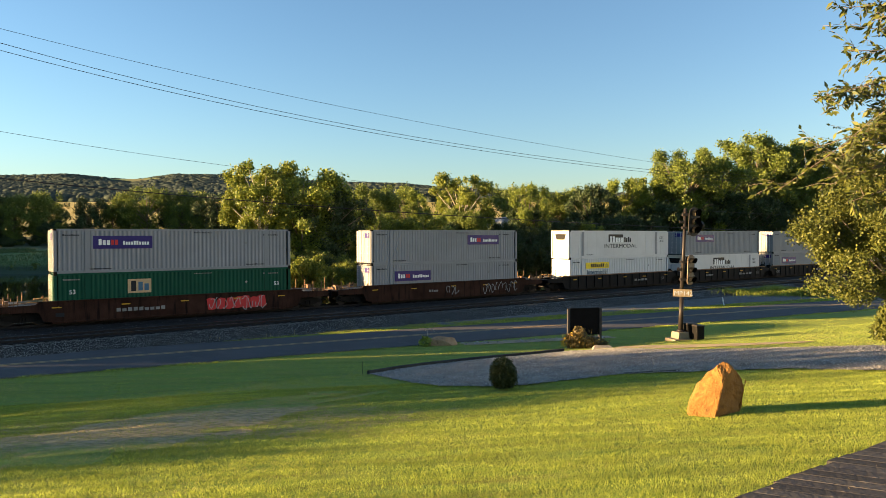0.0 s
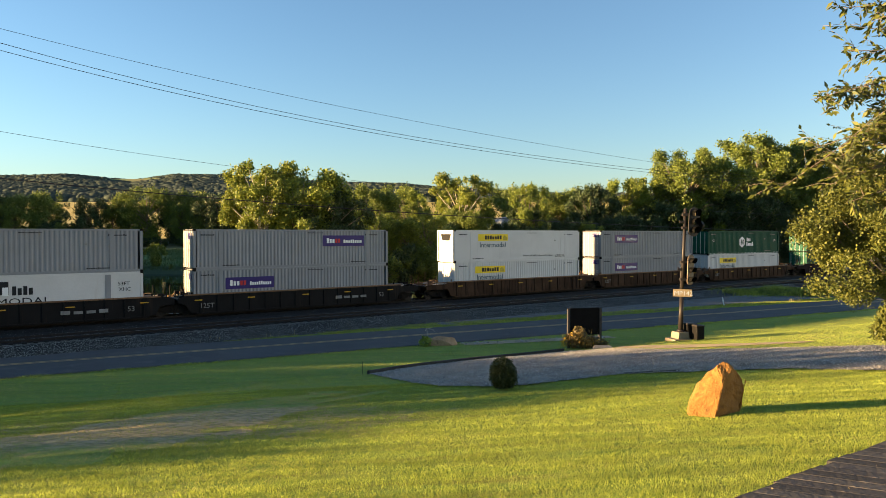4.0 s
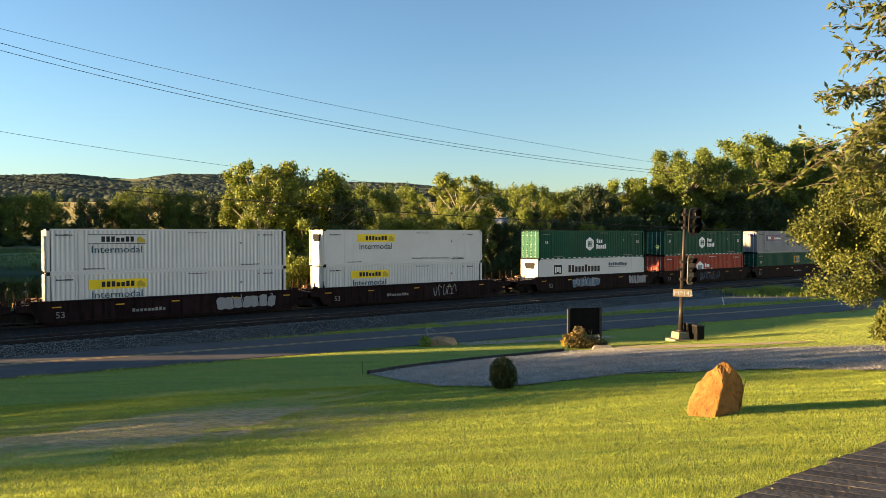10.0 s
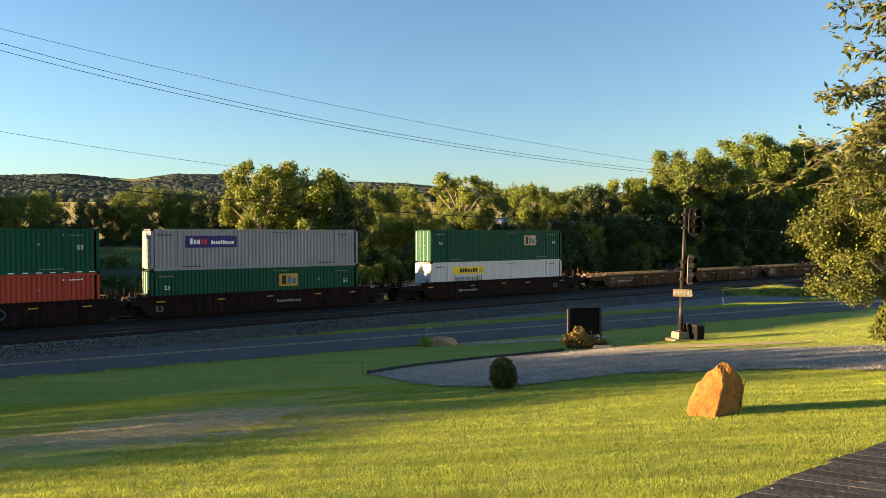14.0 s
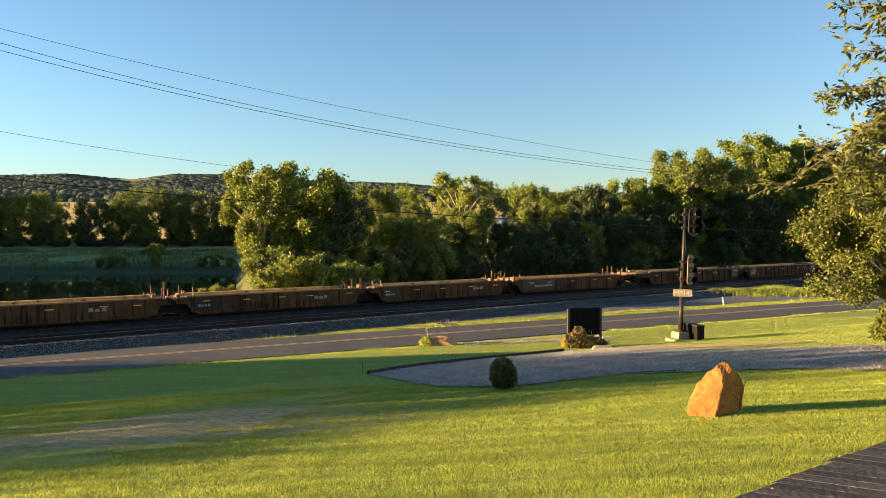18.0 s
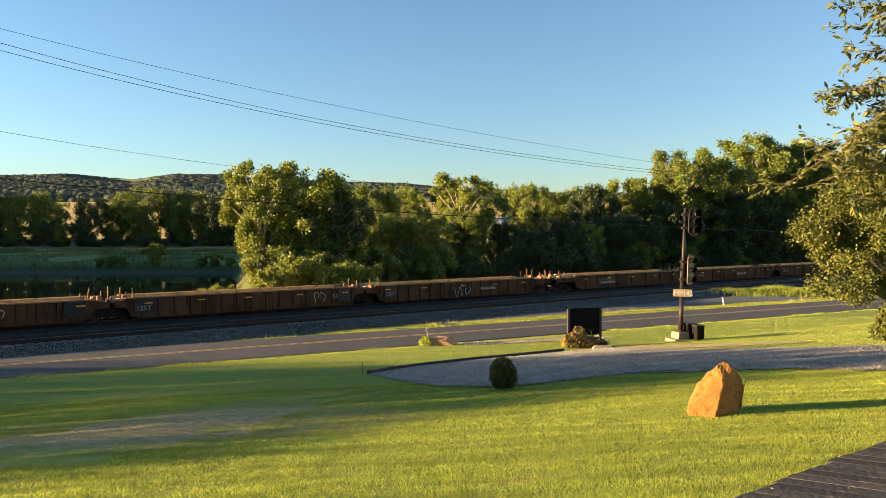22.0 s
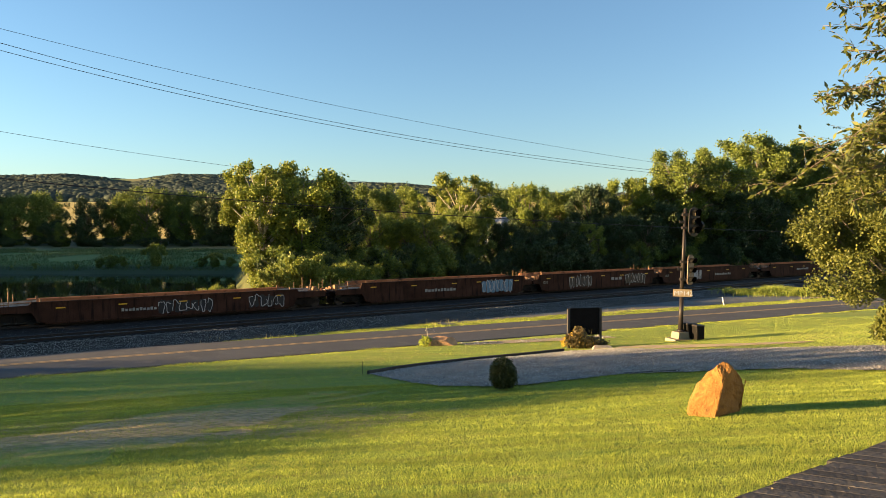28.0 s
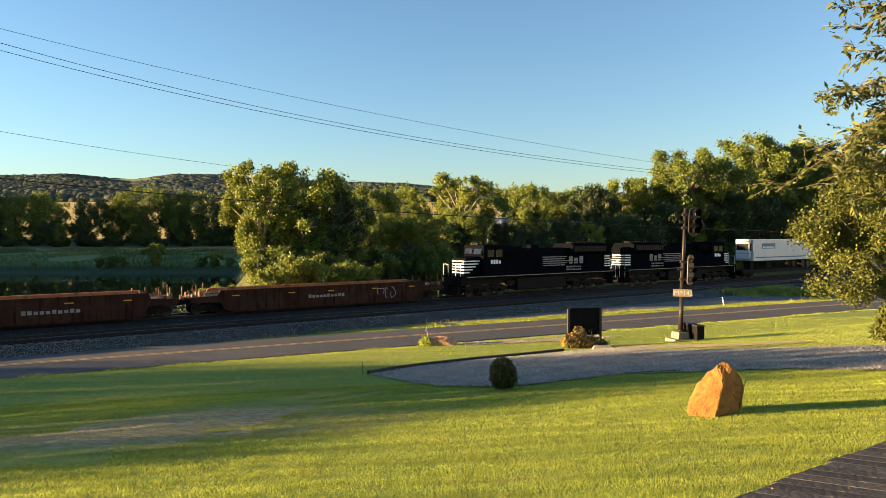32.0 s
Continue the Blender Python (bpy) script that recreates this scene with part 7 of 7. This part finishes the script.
# ---- overhead wires ----
def wire(name, w_off, pts, radius, label):
    """A cable that runs along the railway; pts: (bearing tangent, rise tangent) pairs joined by a smooth sag."""
    world_pts = []
    for px, py in pts:
        # where the vertical plane along the railway at that offset meets the bearing
        k = (px - 784) / 1219.0
        d = w_off / (-0.5747 * k + 0.8184)
        world_pts.append((k * d, d, EYE_Z + (413.5 - py) / 1219.0 * d))
    bm = bmesh.new()
    path_tube(bm, world_pts, radius, 5)
    t = thing(name, pose(0, 0, 0), label, "cable", "overhead wires")
    part("cable", bm, M_WIRE, t)


def sag_points(a, b, mid, n=24, x0=None, x1=None):
    """Points on the parabola through three (x, y) pairs, carried on past the ends."""
    c = np.polyfit([a[0], mid[0], b[0]], [a[1], mid[1], b[1]], 2)
    return [(x, float(np.polyval(c, x))) for x in np.linspace(x0 if x0 is not None else a[0], x1 if x1 is not None else b[0], n)]


wire("overhead_wire", 58.0, sag_points((0, 52), (1156, 288), (560, 181), 26, -160, 1340), 0.016, "thin dark overhead power wire")
wire("overhead_wire", 58.0, sag_points((0, 77), (1140, 300), (520, 203), 26, -160, 1340), 0.021, "thin dark overhead power wire")
wire("overhead_wire", 58.0, sag_points((0, 90), (1140, 305), (520, 210), 26, -160, 1340), 0.021, "thin dark overhead power wire")
wire("overhead_wire", 72.0, sag_points((0, 233), (900, 345), (420, 296), 20, -160, 1000), 0.017, "thin overhead wire passing behind the trees")
wire("overhead_wire", 55.0, sag_points((0, 316), (1250, 405), (610, 369), 26, -160, 1420), 0.038, "thick black overhead cable")
wire("overhead_wire", 55.5, sag_points((1230, 372), (1430, 382), (1330, 378), 8), 0.02, "thin overhead wire before the trees")


# ---- far landmarks ----
def build_far():
    m = thing("lattice_mast", pose(-6.5, 1180, gz(-6.5, 1180)), "slender lattice radio mast on the far ridge", "mast")
    bm = bmesh.new()
    h = EYE_Z + (413.5 - 303) / 1219 * 1180 - gz(-6.5, 1180)
    for a in range(3):
        c, s = math.cos(a * 2.094) * 0.7, math.sin(a * 2.094) * 0.7
        tube(bm, (c, s, -1), (c, s, h), 0.22, 0.16, 5)
    for k in range(int(h / 3)):
        tube(bm, (0.7, 0, 3 * k), (-0.35, 0.6, 3 * k + 3), 0.12, seg=4)
        tube(bm, (-0.35, 0.6, 3 * k), (-0.35, -0.6, 3 * k + 3), 0.12, seg=4)
    part("lattice", bm, M_POLE, m)
    x, y = img(884, 122), 122
    h = thing("house", pose(x, y, gz(x, y), 0, 0, 25), "white house with a pale grey roof behind the trees", "house")
    part("wall", boxes_mesh("wall", M_WHITE, (-3, 3, -2.5, 2.5, 0, 7.2)), None, h)
    bm = bmesh.new()
    prism(bm, [(-3.2, 7.1), (3.2, 7.1), (0, 9.6)], -2.8, 2.8)
    part("roof", bm, M_GREY, h)
    for xx in (-1.6, 1.2):
        part("window", boxes_mesh("window", M_GLASS, (xx - 0.45, xx + 0.45, -2.53, -2.5, 4.6, 6.0)), None, h)
    for i, (px, dd, w) in enumerate(((222, 735, 2), (470, 740, 2.5))):
        xx = img(px, dd)
        f = thing("farmhouse", pose(xx, dd, gz(xx, dd) - 0.5, 0, 0, 20 * i), "small white farm building at the foot of the hill", "house", "farm buildings")
        part("wall", boxes_mesh("wall", M_WHITE, (-w, w, -2, 2, 0, 2.4)), None, f)
        bm = bmesh.new()
        prism(bm, [(-2.4, 2.35), (2.4, 2.35), (0, 3.8)], -w - 0.3, w + 0.3, "x")
        part("roof", bm, M_GREY, f)


build_far()


def hill_woods():
    rng = np.random.default_rng(61)
    n = 24000
    y = np.where(rng.uniform(0, 1, n) < 0.09, rng.uniform(672, 705, n), rng.uniform(690, 1490, n))
    x = rng.uniform(-0.75, 0.62, n) * y
    z = ground_z(x, y)
    # clear fields near the crest
    field = ((x / y > -0.50) & (x / y < -0.41) & (y > 1290) & (y < 1440)) | ((np.sin(x / 70.0 + 1.0) + np.sin(y / 45.0) > 1.6) & (y > 1150))
    x, y, z = x[~field], y[~field], z[~field]
    m = len(x)
    r, h = rng.uniform(3.0, 9.5, m), rng.uniform(1.6, 4.4, m) + np.where(y < 705, rng.uniform(1.5, 6.0, m), 0)
    rings = []
    for f, g in ((1.0, -0.3), (0.95, 0.3), (0.62, 0.72)):
        for k in range(6):
            a = k * 1.0472 + rng.uniform(-0.3, 0.3, m)
            w = r * f * rng.uniform(0.75, 1.2, m)
            rings.append(np.stack([x + np.cos(a) * w, y + np.sin(a) * w, z + h * (g + rng.uniform(-0.1, 0.1, m))], -1))
    rings.append(np.stack([x, y, z + h], -1))
    verts = np.stack(rings, axis=1).reshape(-1, 3)
    local = [(t * 6 + k, t * 6 + (k + 1) % 6, t * 6 + 6 + (k + 1) % 6, t * 6 + 6 + k) for t in range(2) for k in range(6)]
    quads = (np.arange(m)[:, None, None] * 19 + np.array(local)[None]).reshape(-1, 4).tolist()
    tris = (np.arange(m)[:, None, None] * 19 + np.array([(12 + k, 12 + (k + 1) % 6, 18) for k in range(6)])[None]).reshape(-1, 3).tolist()
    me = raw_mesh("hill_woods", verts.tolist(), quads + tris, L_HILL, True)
    tagged(new("hill_woods", me), "wooded hillside beyond the fields, distance haze mixed into its green", "woods", kind="stuff")


# greens shifted towards blue-grey: distance haze put into the leaf colour
L_HILL = leaf_mat("hazy_hill_leaves", (0.045, 0.06, 0.052), (0.066, 0.08, 0.062), 0.1)
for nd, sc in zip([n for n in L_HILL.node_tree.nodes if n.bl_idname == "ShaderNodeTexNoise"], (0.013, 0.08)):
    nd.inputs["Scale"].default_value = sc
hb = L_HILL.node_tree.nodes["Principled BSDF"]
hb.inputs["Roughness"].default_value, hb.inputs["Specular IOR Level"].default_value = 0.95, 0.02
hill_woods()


# ---- trees at the garden's edge ----
def near_branches():
    """Long drooping leaves on branches that hang in from a tree beside the porch."""
    rng = np.random.default_rng(51)
    t = thing("garden_tree", pose(10.6, 10.4, gz(10.6, 10.4)), "garden tree with long drooping yellow-green leaves", "tree")
    o = Vector((10.6, 10.4, gz(10.6, 10.4)))
    bm = bmesh.new()
    path_tube(bm, [(0, 0, -0.3), (0.1, 0.05, 2.2), (-0.1, 0, 4.4), (0, 0, 7.0), (0.1, 0, 9.5)], [0.2, 0.17, 0.14, 0.1, 0.03], 9)
    leaf_c, leaf_dir = [], []

    def branch(st, en, r, twigs, hang):
        st, en = Vector(st), Vector(en)
        md = (st + en) / 2 + Vector((0, 0, 0.14 * (en - st).length))
        path_tube(bm, [st, md, en], [r, r * 0.6, r * 0.15], 5)
        for k in range(twigs):
            f = 0.25 + 0.75 * (k + 0.5) / twigs
            p = st.lerp(md, f * 2) if f < 0.5 else md.lerp(en, f * 2 - 1)
            q = p + Vector((rng.normal(-0.1, 0.22), rng.normal(0, 0.22), rng.normal(0.0, 0.16)))
            path_tube(bm, [p, (p + q) / 2 + Vector((0, 0, 0.03)), q], [r * 0.2, r * 0.14, 0.003], 4)
            for j in range(9):
                g = p.lerp(q, j / 8)
                leaf_c.append(g)
                v = (q - p).normalized() + Vector((rng.normal(0, 0.5), rng.normal(0, 0.5), rng.normal(-hang, 0.35)))
                leaf_dir.append(v.normalized())

    def at(px, py, dist):
        return Vector(((px - 784) / 1219 * dist, dist, EYE_Z + (413.5 - py) / 1219 * dist)) - o

    for (px, py), (qx, qy), dist, tw in (
            ((1640, 60), (1475, 18), 9.6, 16), ((1640, 20), (1520, -30), 9.8, 12), ((1660, 40), (1540, 40), 9.3, 12), ((1640, 110), (1505, 50), 9.9, 12),
            ((1660, 150), (1484, 92), 9.6, 16), ((1650, 190), (1432, 178), 9.5, 26), ((1640, 160), (1500, 160), 9.9, 16), ((1620, 180), (1448, 205), 9.5, 14), ((1650, 120), (1560, 100), 10.0, 12),
            ((1660, 262), (1425, 268), 9.4, 5), ((1640, 240), (1540, 215), 9.7, 10), ((1650, 235), (1372, 340), 9.6, 26), ((1650, 240), (1500, 245), 9.4, 22), ((1640, 280), (1510, 275), 9.8, 24), ((1650, 250), (1470, 285), 9.7, 24), ((1660, 320), (1460, 330), 9.7, 20),
            ((1640, 330), (1500, 300), 9.9, 22), ((1640, 360), (1495, 360), 9.9, 18), ((1650, 290), (1530, 260), 9.5, 18), ((1640, 200), (1560, 190), 9.4, 10)):
        branch(at(px, py, dist + 0.3), at(qx, qy, dist), 0.016, tw, 0.45)
    part("trunk", bm, M_BARK, t, smooth=True)
    c, a = np.array([tuple(v) for v in leaf_c]), np.array([tuple(v) for v in leaf_dir])
    n = len(c)
    b = np.cross(a, rng.normal(0, 1, (n, 3)))
    b /= np.linalg.norm(b, axis=1)[:, None]
    s = 0.115 * rng.uniform(0.6, 1.25, (n, 1))
    nrm = np.cross(a, b)
    mid = c + a * s * 0.45 + nrm * s * 0.05
    q = np.stack([c, mid + b * s * 0.2, c + a * s, mid - b * s * 0.2], axis=1)
    part("leaves", quads_mesh("leaves", q, L_NEAR), None, t)


near_branches()


def side_tree():
    rng = np.random.default_rng(53)
    x, y = 13.6, 20.0
    t = thing("garden_tree", pose(x, y, gz(x, y)), "dense garden tree with small sunlit yellow-green leaves", "tree")
    o = np.array((x, y, gz(x, y)))

    def at(px, py, dist, r, rz):
        return ((px - 784) / 1219 * dist - o[0], dist - o[1], EYE_Z + (413.5 - py) / 1219 * dist - o[2], r, r, rz)

    lobes = [at(1520, 330, 20, 1.35, 1.0), at(1490, 390, 19.6, 1.35, 0.95), at(1560, 250, 20.2, 1.0, 0.8), at(1465, 430, 19.8, 0.95, 0.6), at(1530, 450, 19.5, 1.3, 0.9), at(1480, 505, 19.6, 0.75, 0.42), at(1590, 400, 20.5, 1.8, 1.7),
             at(1580, 520, 20, 1.4, 0.7), at(1530, 515, 19.4, 0.9, 0.45), at(1640, 330, 20.5, 2.0, 1.8), at(1445, 395, 19.8, 0.6, 0.45)]
    small = []
    for l in lobes:
        for k in range(9):
            v = rng.normal(0, 1, 3)
            v /= np.linalg.norm(v)
            small.append((l[0] + v[0] * l[3] * 0.72, l[1] + v[1] * l[4] * 0.72, l[2] + v[2] * l[5] * 0.72, l[3] * 0.34, l[4] * 0.34, l[5] * 0.30))
    pts = crown_points(rng, small, 11000, 0.35)
    part("crown", quads_mesh("crown", leaf_quads(pts, 0.052, rng, 10, 0.09, 0.3), L_NEAR), None, t)
    bm = bmesh.new()
    path_tube(bm, [(0, 0, -0.3), (0.05, 0, 1.6), (0, 0.05, 3.0), (0.1, 0, 5.0)], [0.18, 0.15, 0.12, 0.04], 8)
    for l in lobes:
        path_tube(bm, [(0.03, 0, 1.8), ((l[0]) * 0.5, l[1] * 0.5, (1.8 + l[2]) / 2 + 0.2), l[:3]], [0.06, 0.04, 0.01], 5)
    part("trunk", bm, M_BARK, t, smooth=True)
    x, y = 20.1, 30.3
    s = thing("cedar_shrub", pose(x, y, gz(x, y)), "tall upright evergreen shrub at the lawn's edge", "shrub")
    lob = [(0, 0, 0.3 + 0.32 * k, 1.05 - 0.13 * k, 1.05 - 0.13 * k, 0.5) for k in range(7)]
    part("crown", quads_mesh("crown", leaf_quads(crown_points(rng, lob, 2600, 0.6), 0.09, rng, 4, 0.07, -0.8, 2.4), L_NEAR), None, s)
    bm = bmesh.new()
    tube(bm, (0, 0, -0.3), (0, 0, 2.0), 0.08, 0.02, 7)
    part("trunk", bm, M_BARK, s)


side_tree()

# unseen trees added beyond the lawn's western side and upstream on the bank: how far their shadows reach, by the place
# across the sun's way
REACH = ((12.2, 13.0, 14.0, 15.0, 16.0, 17.4, 18.5, 19.3, 19.8, 22.0, 24.6, 27.0, 29.0, 31.0, 32.0, 33.0, 34.5, 35.6), (-7, -3.5, -1.5, 0, 2, 4, 7.5, 12, 18, 26, 21, 18.5, 17.5, 15, 8, -1, -5, -11))


def shade_trees():
    rng = random.Random(17)
    fall = math.tan(radians(SUN_EL))
    c, si = -math.cos(radians(SUN_AZ)), -math.sin(radians(SUN_AZ))
    w = 12.3
    while w < 35.7:
        tip = float(np.interp(w, *REACH))
        if w < 28.8:
            low, high = (0.9426 * w - 33.5) / 0.3338, -5.0 - 0.497 * w
            a, label, group = max(low, min(high, -28.0)), "unseen leafy tree added west of the lawn to cast shade", "trees west of the lawn"
        else:
            a, label, group = (0.8823 * w - 60) / 0.4706 - rng.uniform(0, 4), "unseen leafy tree added upstream beside the railway to cast shade", "trees upstream on the bank"
        x, y = c * a - si * w, si * a + c * w
        ground_tip = gz(c * tip - si * w, si * tip + c * w)
        z = gz(x, y) - 0.2
        k = (ground_tip + (tip - a) * fall - z) / 12.6
        wide = min(1.0, 1.35 / (5.0 * k)) * k
        plant_tree(V_OPEN[rng.randrange(2)], x, y, z, (wide, wide, k), rng.uniform(0, 360), label, "tree", group)
        w += 0.95


shade_trees()


# ---- movement ----
def spin(rows, r):
    return [(t, pose(0, 0, 0, 0, -math.degrees(travelled(t) / r) % 360.0, 0)) for t in rows]


def motions():
    times = (0.0, 4.0, 8.0, 12.0, 16.0, 20.0, 24.0, 28.0, 32.0)
    for ob, p, *z in TRAIN:
        walk(ob, [(t, on_track(p, t, z[0] if z else 0.0)) for t in times])
    every = [i / FPS for i in range(32 * FPS + 1)]
    for store, r in ((WHEELS, 0.42), (LOCO_WHEELS, 0.53)):
        first = store[0]
        walk(first, spin(every, r))
        for w in store[1:]:
            w.rotation_mode = "QUATERNION"
            keys = w.animation_data_create()
            keys.action = first.animation_data.action
            keys.action_slot = first.animation_data.action_slot


motions()
